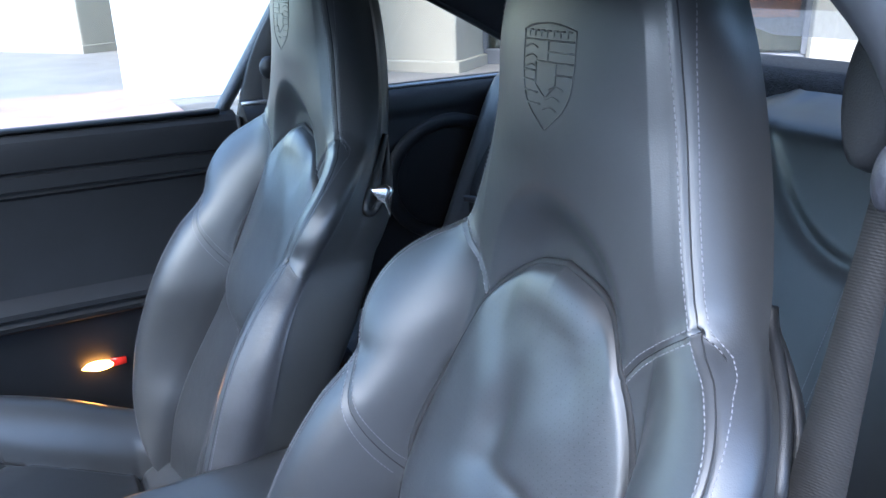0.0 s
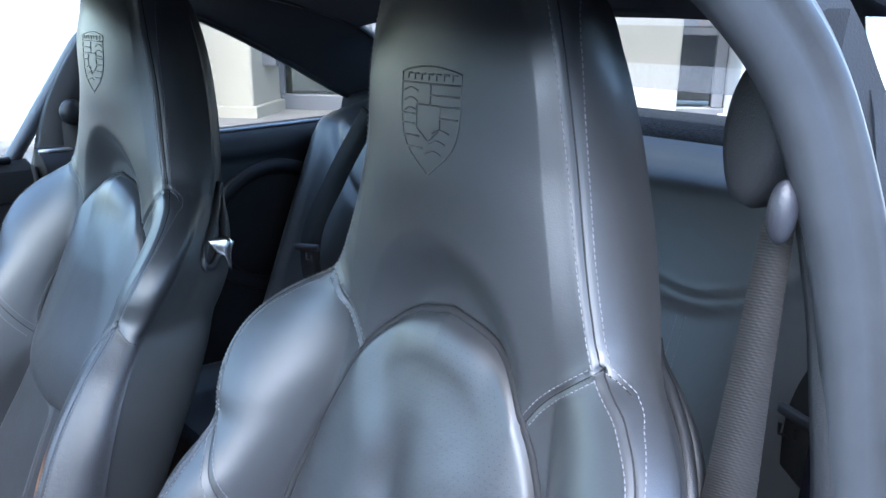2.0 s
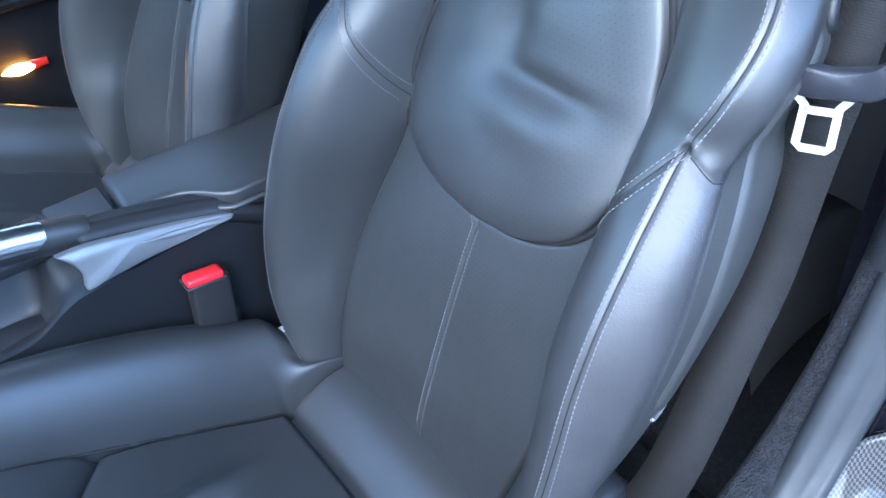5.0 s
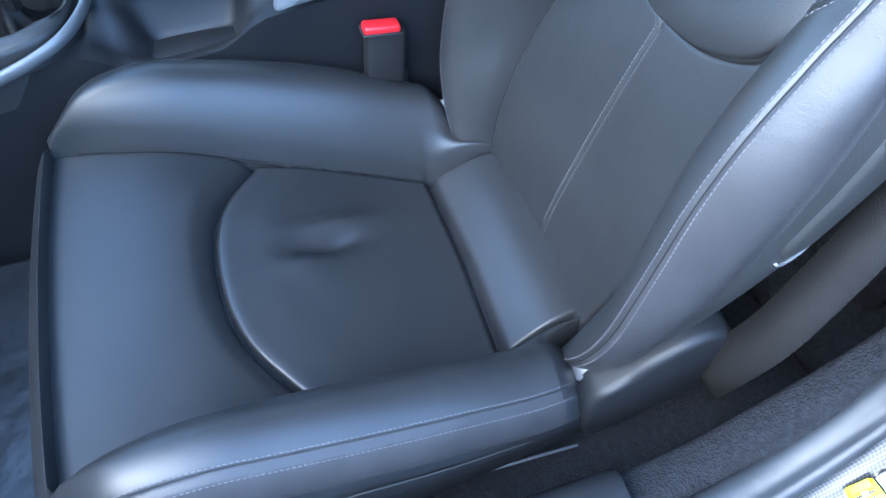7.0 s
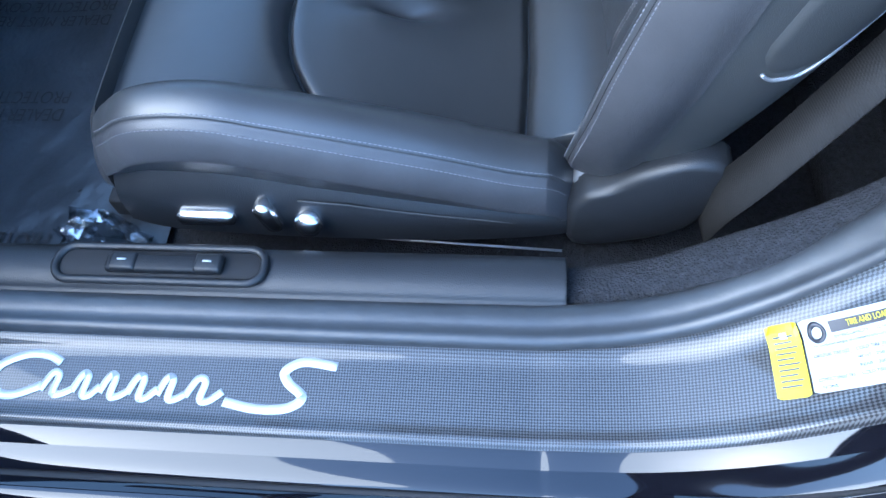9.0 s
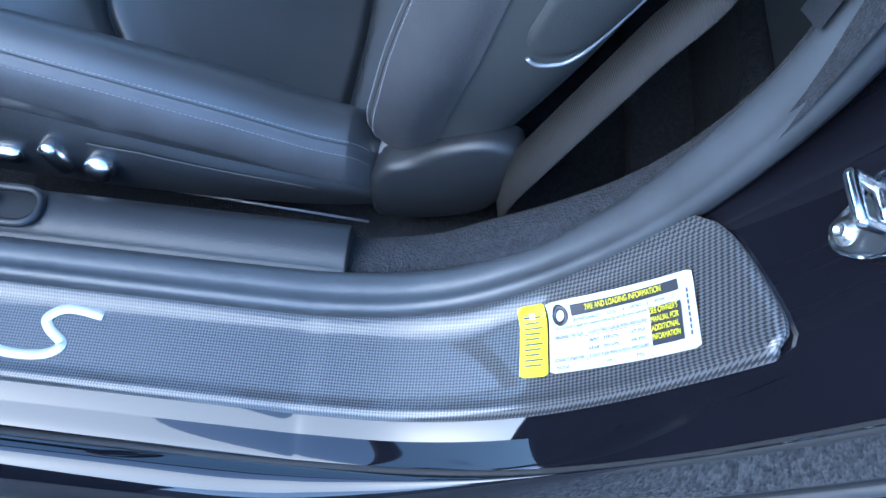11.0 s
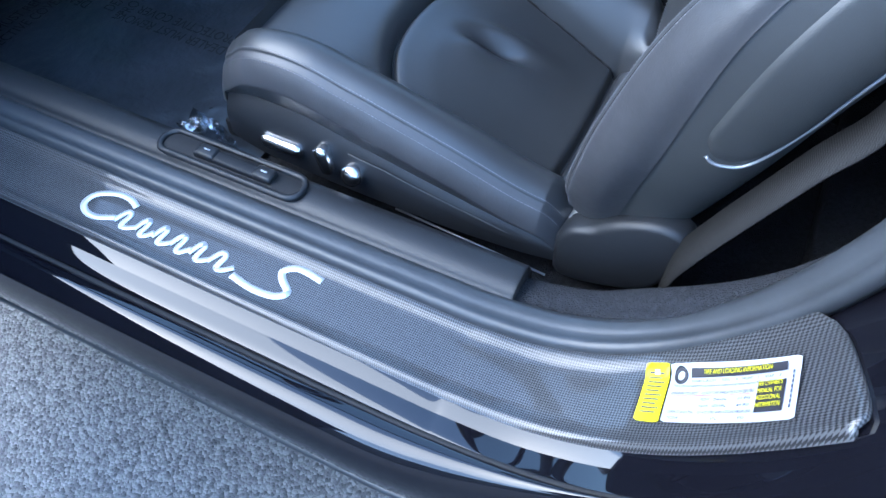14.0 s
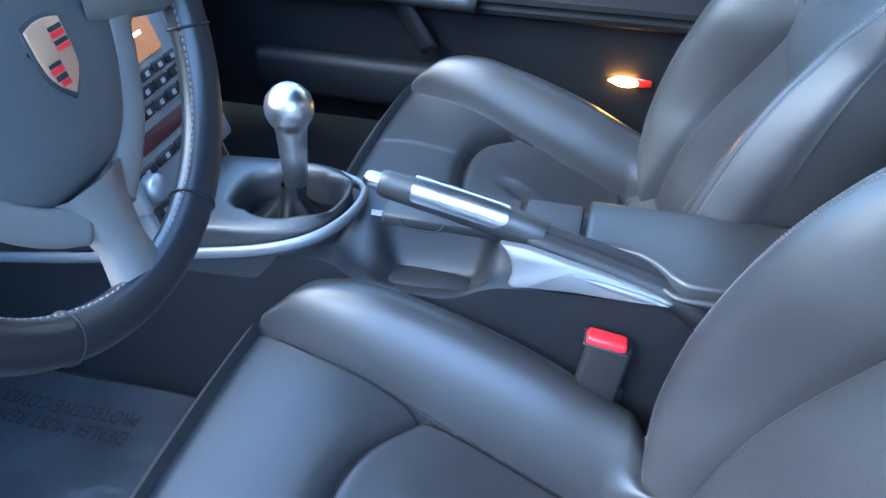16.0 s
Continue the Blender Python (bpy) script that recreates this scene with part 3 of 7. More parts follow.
        dome = np.sqrt(1 - (1 - np.clip((inside + 0.002) / 0.034, 0, 1)) ** 2)
        y = y + 0.022 * arch - (0.011 + 0.012 * arch + 0.008 * (1 - step(z, 0.66, 0.76))) * dome - 0.007 * step(inside, 0.005, 0.08) + 0.005 * np.exp(-((inside + 0.001) / 0.0026) ** 2)
        y = y + 0.012 * np.exp(-((m - val) / 0.004) ** 2) * (1 - step(z, 0.64, 0.68))
        # soft dents in the pad, as left by use
        y = y + self.used * np.where(within, 0.010 * np.exp(-(((a + 0.018) / 0.022) ** 2 + ((z - 0.80) / 0.045) ** 2)) - 0.006 * np.exp(-(((a - 0.03) / 0.06) ** 2 + ((z - 0.735) / 0.02) ** 2)) + 0.007 * np.exp(-(((a - 0.035) / 0.05) ** 2 + ((z - 0.764) / 0.012) ** 2)), 0.0)
        for seam in self.seams:
            d = line_distance(m, z, seam)
            y = y + 0.0013 * np.exp(-(d / 0.0020) ** 2) - 0.0003 * np.exp(-((d - 0.0055) / 0.003) ** 2)
        d = line_distance(a, z, self.mid)
        y = y + 0.0018 * np.exp(-(d / 0.0022) ** 2)
        return self.put(np.stack([a + self.middle(z), y, z + 0 * y], -1))

    def middle(self, z):
        return -0.006 * (1 - step(np.asarray(z, float), 0.58, 0.86))

    def along(self, line, offset=0.0, lift=0.0, mirror=1):
        """Points and normals on the surface along a line of (a, z), moved sideways by offset."""
        ln = np.array(line, float)
        ln = smooth_line(ln, max(12, int(len(ln) * 4)))
        t = np.gradient(ln, axis=0)
        t /= np.linalg.norm(t, axis=1)[:, None] + 1e-9
        ln = ln + offset * np.stack([-t[:, 1], t[:, 0]], 1)
        ln[:, 0] *= mirror
        z = ln[:, 1]
        q = np.array([float(self.q_of(a, b)) for a, b in ln])
        p0, p1, p2 = self.place(q, z), self.place(q + 0.01, z), self.place(q, z + 0.004)
        n = np.cross(p1 - p0, p2 - p0)
        n *= np.where(n[:, 1:2] > 0, -1.0, 1.0)
        n /= np.linalg.norm(n, axis=1)[:, None] + 1e-12
        return p0 + n * lift, n


class Cushion:
    """The seat cushion's surface over (q, y), folded down over its sides and front lip."""
    CENTRE = ((-0.312, 0.395), (-0.30, 0.435), (-0.272, 0.458), (-0.20, 0.464), (-0.12, 0.456), (-0.05, 0.430), (0.08, 0.375), (0.17, 0.335), (0.25, 0.315), (0.31, 0.32))
    HALF = ((-0.312, 0.195), (-0.295, 0.225), (-0.26, 0.246), (-0.18, 0.262), (0.0, 0.262), (0.15, 0.248), (0.24, 0.228), (0.31, 0.20))
    BOLSTER = ((-0.312, 0.0), (-0.29, 0.008), (-0.25, 0.030), (-0.18, 0.062), (0.0, 0.090), (0.15, 0.096), (0.25, 0.082), (0.31, 0.03))
    VALLEY = ((-0.312, 0.21), (-0.25, 0.198), (-0.15, 0.178), (0.0, 0.156), (0.17, 0.137), (0.31, 0.125))
    SIDE = ((-0.312, 0.03), (-0.27, 0.085), (-0.1, 0.125), (0.1, 0.115), (0.22, 0.075), (0.31, 0.05))

    def __init__(self, x0, seamed):
        self.x0, self.seamed = x0, seamed
        self.arc = smooth_line([(0.0, -0.094), (0.05, -0.090), (0.10, -0.074), (0.163, -0.032)], 14)
        self.valley = [(float(curve1(y, self.VALLEY)), y) for y in np.linspace(-0.27, 0.25, 16)]
        self.rear = [(0.0, 0.172), (0.137, 0.168)]
        self.mid = [(0.006, -0.312), (0.006, -0.094)]

    def side_map(self, q, y):
        w, d = curve1(y, self.HALF), curve1(y, self.SIDE)
        s, m = np.sign(q), np.abs(q)
        ra, rd = 0.045, np.minimum(0.05, 0.7 * d)
        flat = np.clip(m / 0.66, 0, 1) * (w - ra)
        ang = np.clip((m - 0.66) / 0.16, 0, 1) * np.pi / 2
        side = np.clip((m - 0.82) / 0.18, 0, 1)
        return s * (flat + ra * np.sin(ang) - 0.034 * side), rd * (1 - np.cos(ang)) + side * (d - rd)

    def place(self, q, y):
        q, y = np.asarray(q, float), np.asarray(y, float)
        a, dep = self.side_map(q, y)
        m, w, val = np.abs(a), curve1(y, self.HALF), curve1(y, self.VALLEY)
        bol = curve1(y, self.BOLSTER)
        z = curve1(y, self.CENTRE) - dep + bol * (1 - (1 - np.clip((m - val + 0.002) / (w - 0.040 - val), 0, 1)) ** 2.1)
        z = z - 0.013 * np.exp(-((m - val) / 0.0042) ** 2) * step(y, -0.30, -0.24) * (1 - step(dep, 0.0, 0.02))
        ins = np.where((m < val), 1.0, 0.0)
        arc_y = np.interp(m, self.arc[:, 0], self.arc[:, 1])
        within = ins * (y > arc_y)
        edge = line_distance(m, y, self.arc)
        z = z - 0.011 * np.exp(-(edge / 0.0035) ** 2) * ins - 0.013 * np.exp(-(edge / 0.012) ** 2) * (ins - within) - within * (0.009 + 0.004 * np.exp(-(edge / 0.010) ** 2) - 0.007 * step(edge, 0.0, 0.06))
        # the hollow that use has pressed into the insert
        z = z + (1 + 0.4 * (1 - self.seamed)) * within * (0.005 * np.exp(-(((a - 0.02) / 0.07) ** 2 + ((y - 0.03) / 0.07) ** 2)) + 0.006 * np.exp(-(((a + 0.052 + 0.25 * (y - 0.02)) / 0.013) ** 2 + ((y - 0.03) / 0.045) ** 2)) - 0.015 * np.exp(-(((a + 0.026 + 0.3 * (y - 0.02)) / 0.016) ** 2 + ((y - 0.02) / 0.040) ** 2)) + 0.006 * np.exp(-(((a + 0.0) / 0.03) ** 2 + ((y + 0.005) / 0.03) ** 2)))
        d = line_distance(m, y, self.rear)
        z = z - 0.014 * np.exp(-(d / 0.005) ** 2) * (m < val + 0.01)
        z = z - self.seamed * 0.0025 * np.exp(-(line_distance(a, y, self.mid) / 0.0018) ** 2)
        seam = np.exp(-((np.abs(q) - 0.735) / 0.006) ** 2)
        x = self.x0 + a - np.sign(a) * 0.003 * seam
        # the front corners are rounded off, and the bolsters end in a rounded face before the hinge
        ends = step(m, val - 0.005, val + 0.03)
        late = np.clip(y - 0.19, 0, 1)
        z = z + (1 - ends) * (0.054 * np.sin(np.clip((y - 0.170) / 0.085, 0, 1) * np.pi / 2) + 0.1 * np.clip(y - 0.255, 0, 1))
        z = z - ends * 5.5 * late ** 2
        yw = y + (1 - step(y, -0.312, -0.12)) * (0.026 + 0.014 * (m / 0.26) ** 2) - ends * late * 0.5
        return np.stack([x, yw, z], -1)


def pick(P, keep):
    """The quads of a grid whose middle satisfies the mask."""
    nu, nv = P.shape[:2]
    idx = np.arange(nu * nv).reshape(nu, nv)
    q = np.stack([idx[:-1, :-1], idx[1:, :-1], idx[1:, 1:], idx[:-1, 1:]], -1)[keep]
    used, inv = np.unique(q, return_inverse=True)
    n = np.cross(np.gradient(P, axis=0), np.gradient(P, axis=1))
    n = n / (np.linalg.norm(n, axis=2)[..., None] + 1e-12)
    return P.reshape(-1, 3)[used], inv.reshape(q.shape).tolist(), n.reshape(-1, 3)[used]


def shield(scale, n=9):
    """A crest's outline."""
    top = [(x, 0.055 + 0.008 * (1 - (x / 0.034) ** 2)) for x in np.linspace(-0.034, 0.034, n)]
    right = smooth_line([(0.034, 0.055), (0.0335, 0.0), (0.025, -0.035), (0.0, -0.066)], n)
    left = right[::-1] * (-1, 1)
    return np.vstack([top, right[1:], left[1:-1]]) * scale


def front_seat(name, x0, at, yaw, pitch, label, outer_lever):
    seat = thing(name, (x0, 0.0, 0.28), label, "car seat", "front seats")
    # backrest
    bk = Back(at, yaw, pitch, 1.0 if 1 in outer_lever else 0.12)
    fine = 1.0 if 1 in outer_lever else 0.6
    qs = np.r_[np.linspace(-1, -bk.QF, int(70 * fine))[:-1], np.linspace(-bk.QF, bk.QF, int(280 * fine)), np.linspace(bk.QF, 1, int(70 * fine))[1:]]
    zs = np.linspace(0.33, 1.228, int(520 * fine))
    Q, Z = np.meshgrid(qs, zs, indexing="ij")
    P = bk.place(Q, Z)
    qc, zc = (Q[:-1, :-1] + Q[1:, 1:]) / 2, (Z[:-1, :-1] + Z[1:, 1:]) / 2
    a = bk.front_map(qc, zc)[0]
    m = np.abs(a)
    pad = (zc > 0.632) & (zc < 0.942) & (m < curve1(zc, bk.PAD))
    val = curve1(zc, bk.V_A)
    lower = (~pad) & (zc < 0.70) & (m < val)
    seam_z = np.interp(m, [0, 0.091, 0.110, 0.146, 0.170], [0.886, 0.886, 0.913, 0.946, 0.935])
    head_all = (~pad) & (~lower) & (zc > seam_z)
    inner_q = np.abs(qc) < bk.QF
    head_front, head_side = head_all & inner_q, head_all & ~inner_q
    rest = ~(pad | lower | head_all)
    low_z = np.interp(m, [0.10, 0.136, 0.166, 0.202, 0.226], [0.66, 0.688, 0.748, 0.806, 0.786])
    upper, lowb = rest & (zc > low_z), rest & (zc <= low_z)
    back = part("backrest", pick(P, head_front), M_LEATHER, seat, "black leather head panel with a pressed shield")
    rim_ = line_distance(m, zc, bk.pad) < 0.010
    part("pad_border", pick(P, pad & rim_), M_LEATHER, back)
    part("pad", pick(P, pad & ~rim_), M_PERF, back, "perforated oval leather pad, dented by use")
    part("lower_panel", pick(P, lower), M_PERF, back, "perforated leather panel with a middle seam")
    for sgn in (-1, 1):
        half = a * sgn > 0
        part("head_side", pick(P, head_side & half), M_LEATHER, back)
        part("shoulder", pick(P, upper & half & inner_q), M_LEATHER, back)
        part("shoulder_side", pick(P, upper & half & ~inner_q), M_LEATHER, back)
        part("bolster", pick(P, lowb & half & inner_q), M_LEATHER, back)
        part("bolster_side", pick(P, lowb & half & ~inner_q), M_WORN, back, "creased leather side")
    for mir in (-1, 1):
        for seam in (bk.head, bk.shoulder, bk.round_side, bk.wing, bk.low, bk.front):
            for off in ((-0.0042, 0.0042) if seam is not bk.round_side else (0.0,)):
                pts, nrm = bk.along(seam, off, 0.0004, mir)
                part("stitching", stitches(pts, nrm), M_THREAD, back, "pale grey stitching")
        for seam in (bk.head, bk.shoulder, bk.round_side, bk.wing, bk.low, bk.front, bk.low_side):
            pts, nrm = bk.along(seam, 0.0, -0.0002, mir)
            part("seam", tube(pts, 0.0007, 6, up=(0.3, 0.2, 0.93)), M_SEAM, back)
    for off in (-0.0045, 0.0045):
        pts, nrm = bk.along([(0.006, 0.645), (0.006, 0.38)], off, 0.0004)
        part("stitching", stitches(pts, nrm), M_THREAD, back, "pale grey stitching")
    # near-black tubes paint the shade round the pad and down the valleys
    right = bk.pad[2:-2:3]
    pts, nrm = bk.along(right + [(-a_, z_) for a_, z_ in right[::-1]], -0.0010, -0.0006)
    part("pad_edge_shade", tube(pts, 0.0040, 8, up=(0.3, 0.2, 0.93)), M_SEAM, back, "dark tube painted as the shade of the seam crease")
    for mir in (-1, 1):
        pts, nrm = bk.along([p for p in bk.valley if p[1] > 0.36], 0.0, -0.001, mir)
        part("valley_shade", tube(pts, 0.0022, 6, up=(0.3, 0.2, 0.93)), M_SEAM, back, "dark tube painted as the shade of the seam crease")
    # the shield pressed into the head panel, as raised plain lines
    out = shield(1.0)
    rows = [np.vstack([out, out[:1]])]
    rows += [np.array(r) for r in ([(-0.034, 0.043), (0.034, 0.043)], [(0.002, 0.043), (0.002, 0.018)], [(0.002, 0.03), (0.034, 0.03)], [(0.002, 0.018), (0.034, 0.018)],
                                   [(0.012, 0.004), (0.032, 0.004)], [(-0.034, -0.006), (-0.014, -0.006)], [(-0.031, -0.02), (-0.010, -0.02)], [(-0.026, -0.034), (-0.006, -0.034)], [(-0.033, 0.006), (-0.016, 0.006)])]
    inner = np.array([(-0.014, 0.018), (0.013, 0.018), (0.013, -0.01), (0.0, -0.025), (-0.014, -0.01), (-0.014, 0.018)])
    rows.append(inner)
    for k in range(3):
        for s, zz in ((-0.022, 0.033 - 0.012 * k), (0.014 - 0.004 * k, -0.014 - 0.013 * k)):
            arc = np.array([(s - 0.009 + 0.018 * t, zz + 0.004 * math.sin(3.1 * t)) for t in np.linspace(0, 1, 7)])
            rows.append(arc)
    for k in range(7):
        rows.append(np.array([(-0.026 + 0.0085 * k, 0.047), (-0.026 + 0.0085 * k, 0.054), (-0.021 + 0.0085 * k, 0.054)]))
    lines = []
    for r in rows:
        r = np.asarray(r, float) * (0.9, 0.60)
        fine_row = np.vstack([np.linspace(r[i], r[i + 1], 5)[:-1] for i in range(len(r) - 1)] + [r[-1:]])
        q = np.array([bk.q_of(u, 1.096 + w) for u, w in fine_row])
        pts = bk.place(q, 1.096 + fine_row[:, 1])
        lines.append(tube(pts, 0.0007, 6, up=(0, -1, 0)))
    part("pressed_shield", join(*lines), M_LEATHER, back)
    # hard shell behind
    def shell_at(u, z, out=0.0):
        """A point of the shell: u runs 0 .. 1 from one leather edge round the back to the other."""
        u, z = np.asarray(u, float), np.asarray(z, float)
        ca, sa = np.cos(np.pi * u), np.abs(np.sin(np.pi * u))
        w = curve1(z, bk.G_A) - 0.001 - 0.012 * step(z, 0.75, 0.90) * np.minimum(1, sa * 3) + out
        e, r = curve1(z, bk.G_Y) - 0.006, curve1(z, bk.REAR)
        x = bk.middle(z) + w * np.sign(ca) * np.abs(ca) ** (0.17 + 0.2 * step(z, 0.80, 0.95))
        return bk.put(np.stack([x, e + (r - e) * sa ** 0.85, z + 0 * x], -1))

    us, zs2 = np.meshgrid(np.r_[0, 0.004, np.linspace(0.012, 0.988, 90), 0.996, 1], np.linspace(0.36, 1.222, 110), indexing="ij")
    shell = part("shell", sheet(shell_at(us, zs2), flip=True), M_SHELL, seat, "grey-black plastic seat shell")
    # inset side panel with a thin bright edge
    for sgn in (1,):
        g, k = np.meshgrid(np.linspace(0, 1, 30), np.linspace(0, 1, 46), indexing="ij")
        zz = (0.566 + 0.05 * np.abs(2 * g - 0.9) ** 3) * (1 - k) + 0.87 * k
        uu = 0.055 + (0.25 - 0.03 * k) * g
        rim = np.minimum.reduce([g / 0.08, (1 - g) / 0.08, k / 0.05, (1 - k) / 0.05])
        uu2 = uu if sgn > 0 else 1 - uu
        part("side_panel", sheet(shell_at(uu2, zz, -0.003 + 0.0065 * np.clip(rim, 0, 1)), flip=sgn > 0), M_SHELL, shell)
        edge = [(0.02 + 0.98 * t, 0.0) for t in np.linspace(0.15, 1, 22)] + [(1.0, t) for t in np.linspace(0.02, 0.75, 20)]
        ge, ke = np.array(edge).T
        ze = (0.566 + 0.05 * np.abs(2 * ge - 0.9) ** 3) * (1 - ke) + 0.87 * ke
        ue = 0.055 + (0.25 - 0.03 * ke) * ge
        part("panel_line", tube(shell_at(ue if sgn > 0 else 1 - ue, ze, 0.001), 0.0018, 6, up=(1, 0, 0)), M_SILVER, shell, "thin bright line of the side panel")
        # recliner cover
        kn = [(0, 0.212, 0.372), (0, 0.226, 0.394), (0, 0.250, 0.408), (0, 0.276, 0.430), (0, 0.312, 0.447), (0, 0.340, 0.447), (0, 0.356, 0.434), (0, 0.352, 0.395), (0, 0.332, 0.345), (0, 0.28, 0.318), (0, 0.218, 0.312)]
        o = smooth_line([(k[1], k[2]) for k in kn + kn[:1]], 44)[:-1]
        part("recliner_cover", slab(o, (x0 + sgn * 0.205, 0, 0), (sgn, 0, 0), (0, 1, 0), 0.032, 0.010), M_PLASTIC, seat, angle=50)
        part("hinge", slab(smooth_line([(0.205, 0.335), (0.214, 0.372), (0.226, 0.392), (0.262, 0.396), (0.285, 0.37), (0.25, 0.33), (0.205, 0.335)], 30)[:-1], (x0 + sgn * 0.188, 0, 0), (sgn, 0, 0), (0, 1, 0), 0.022, 0.003), M_SILVER, seat, "bright metal hinge", angle=50)
    part("hinge", rbox((x0 - 0.206, 0.216, 0.360), (0.012, 0.040, 0.066), 0.004), M_LETTER, seat, "bright metal hinge")
    # backrest release lever in a dark oval recess on the shoulder of the shell
    for sgn in outer_lever:
        keys = [(0.175, 0.945), (0.15, 0.928), (0.11, 0.898), (0.098, 0.876), (0.115, 0.860), (0.16, 0.860), (0.19, 0.886), (0.192, 0.928), (0.175, 0.945)]
        ring = smooth_line(keys, 40)
        pts = shell_at(ring[:, 0] if sgn > 0 else 1 - ring[:, 0], ring[:, 1], 0.0015)
        lv = part("release_bezel", tube(pts, 0.0055, 8, up=(1, 0, 0)), M_PLASTIC, shell, "black oval bezel")
        cen = pts.mean(0)
        bowl = np.array([[cen + (p - cen) * f + np.array((-sgn * 0.006 * (1 - f), 0, 0)) for p in pts] for f in (0.98, 0.6, 0.0)])
        part("recess", sheet(bowl, flip=sgn < 0), M_DARK, shell)
        at = shell_at(0.165 if sgn > 0 else 0.835, 0.878, 0.014 if sgn > 0 else 0.006)
        part("release_lever", slab([(-0.014, -0.012), (0.008, -0.016), (0.017, -0.008), (0.013, 0.004), (0.011, 0.030), (0.004, 0.012), (-0.008, 0.002)], at, (sgn * 0.9, -0.35, 0.1), (sgn * 0.3, 0.95, 0), 0.016, 0.005), M_ALU, shell, "satin metal release lever")
    # cushion
    cu = Cushion(x0, 0.0 if 1 in outer_lever else 1.0)
    qs = np.r_[np.linspace(-1, -0.66, int(70 * fine))[:-1], np.linspace(-0.66, 0.66, int(240 * fine)), np.linspace(0.66, 1, int(70 * fine))[1:]]
    ys = np.linspace(-0.312, 0.29, int(330 * fine))
    Q, Y = np.meshgrid(qs, ys, indexing="ij")
    P = cu.place(Q, Y)
    qc, yc = (Q[:-1, :-1] + Q[1:, 1:]) / 2, (Y[:-1, :-1] + Y[1:, 1:]) / 2
    a = cu.side_map(qc, yc)[0]
    m = np.abs(a)
    val = curve1(yc, cu.VALLEY)
    mid = m < val
    ins = mid & (yc > np.interp(m, cu.arc[:, 0], cu.arc[:, 1])) & (yc < 0.17)
    strip = mid & (yc >= 0.17)
    cush = part("cushion", pick(P, mid & ~ins & ~strip), M_LEATHER, seat, "smooth black leather seat cushion")
    part("insert", pick(P, ins), M_LEATHER, cush, "leather insert with a hollow worn by sitting")
    part("rear_strip", pick(P, strip), M_LEATHER, cush)
    for sgn in (-1, 1):
        half = a * sgn > 0
        part("bolster", pick(P, ~mid & half & (np.abs(qc) < 0.735)), M_LEATHER, cush)
        part("bolster_side", pick(P, ~mid & half & (np.abs(qc) >= 0.735)), M_WORN, cush, "worn leather side of the bolster")
        for q0 in (0.720, 0.750):
            yy = np.linspace(-0.295, 0.235, 90)
            pts = cu.place(np.full(90, sgn * q0), yy)
            nrm = np.tile((sgn * 0.85, 0, 0.5), (90, 1))
            part("stitching", stitches(pts + nrm * 0.0006, nrm), M_THREAD, cush, "pale grey stitching")
    for off in ((0.001, 0.011) if cu.seamed else ()):
        yy = np.linspace(-0.30, -0.105, 50)
        pts = cu.place(np.full(50, off / 0.216 * 0.66), yy)
        part("stitching", stitches(pts + (0, 0, 0.0006), np.tile((0, 0, 1.0), (50, 1))), M_THREAD, cush, "pale grey stitching")
    # near-black tubes paint shade into the valley and arc creases
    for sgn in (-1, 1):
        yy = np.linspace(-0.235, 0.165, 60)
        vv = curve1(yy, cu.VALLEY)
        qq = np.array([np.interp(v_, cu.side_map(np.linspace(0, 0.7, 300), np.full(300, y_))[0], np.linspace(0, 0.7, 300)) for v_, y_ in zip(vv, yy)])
        part("crease_shade", tube(cu.place(sgn * qq, yy) - (0, 0, 0.0005), 0.0022, 6), M_SEAM, cush, "dark tube painted as the shade of the seam crease")
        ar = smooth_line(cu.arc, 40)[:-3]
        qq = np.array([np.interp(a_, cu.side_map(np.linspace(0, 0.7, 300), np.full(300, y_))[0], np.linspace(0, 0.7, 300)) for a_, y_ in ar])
        part("crease_shade", tube(cu.place(sgn * qq, ar[:, 1]) - (0, 0, 0.0012), 0.0040, 8, scale=np.interp(np.arange(len(ar)), [0, len(ar) - 6, len(ar) - 1], [1, 1, 0.5])), M_SEAM, cush, "dark tube painted as the shade of the seam crease")
    # front lip below the cushion, and the plastic valances
    lip = np.stack([np.stack([x0 + np.linspace(-0.19, 0.19, 20), y + 0.026 + 0.014 * (np.linspace(-0.19, 0.19, 20) / 0.26) ** 2, np.full(20, z)], -1) for y, z in ((-0.312, 0.395), (-0.308, 0.36), (-0.28, 0.335), (-0.2, 0.335))])
    part("front_lip", sheet(lip, flip=True), M_LEATHER, cush)
    for sgn in (-1, 1):
        yv = np.linspace(-0.235, 0.225, 50)
        top = np.interp(yv, [-0.285, -0.22, -0.12, 0.0, 0.12, 0.24], [0.41, 0.445, 0.450, 0.430, 0.395, 0.355])
        bot = np.interp(yv, [-0.285, -0.2, 0.0, 0.24], [0.372, 0.362, 0.350, 0.325])
        half = curve1(yv, cu.HALF)
        V = []
        for k in np.linspace(0, 1, 10):
            V.append(np.stack([x0 + sgn * (half - 0.030 + 0.026 * math.sin(math.pi * min(0.5, 0.02 + 0.8 * k))), yv, top + (bot - top) * k], -1))
        val_ = part("valance", sheet(np.array(V), flip=sgn < 0), M_PLASTIC, seat, "black plastic seat side trim")
        part("trim_line", tube(np.stack([x0 + sgn * (half - 0.006), yv, top - 0.024], -1)[20:50], 0.0009, 6), M_SHELL, val_, "thin light line along the trim")
    if 1 in outer_lever:
        kx = x0 + 0.262
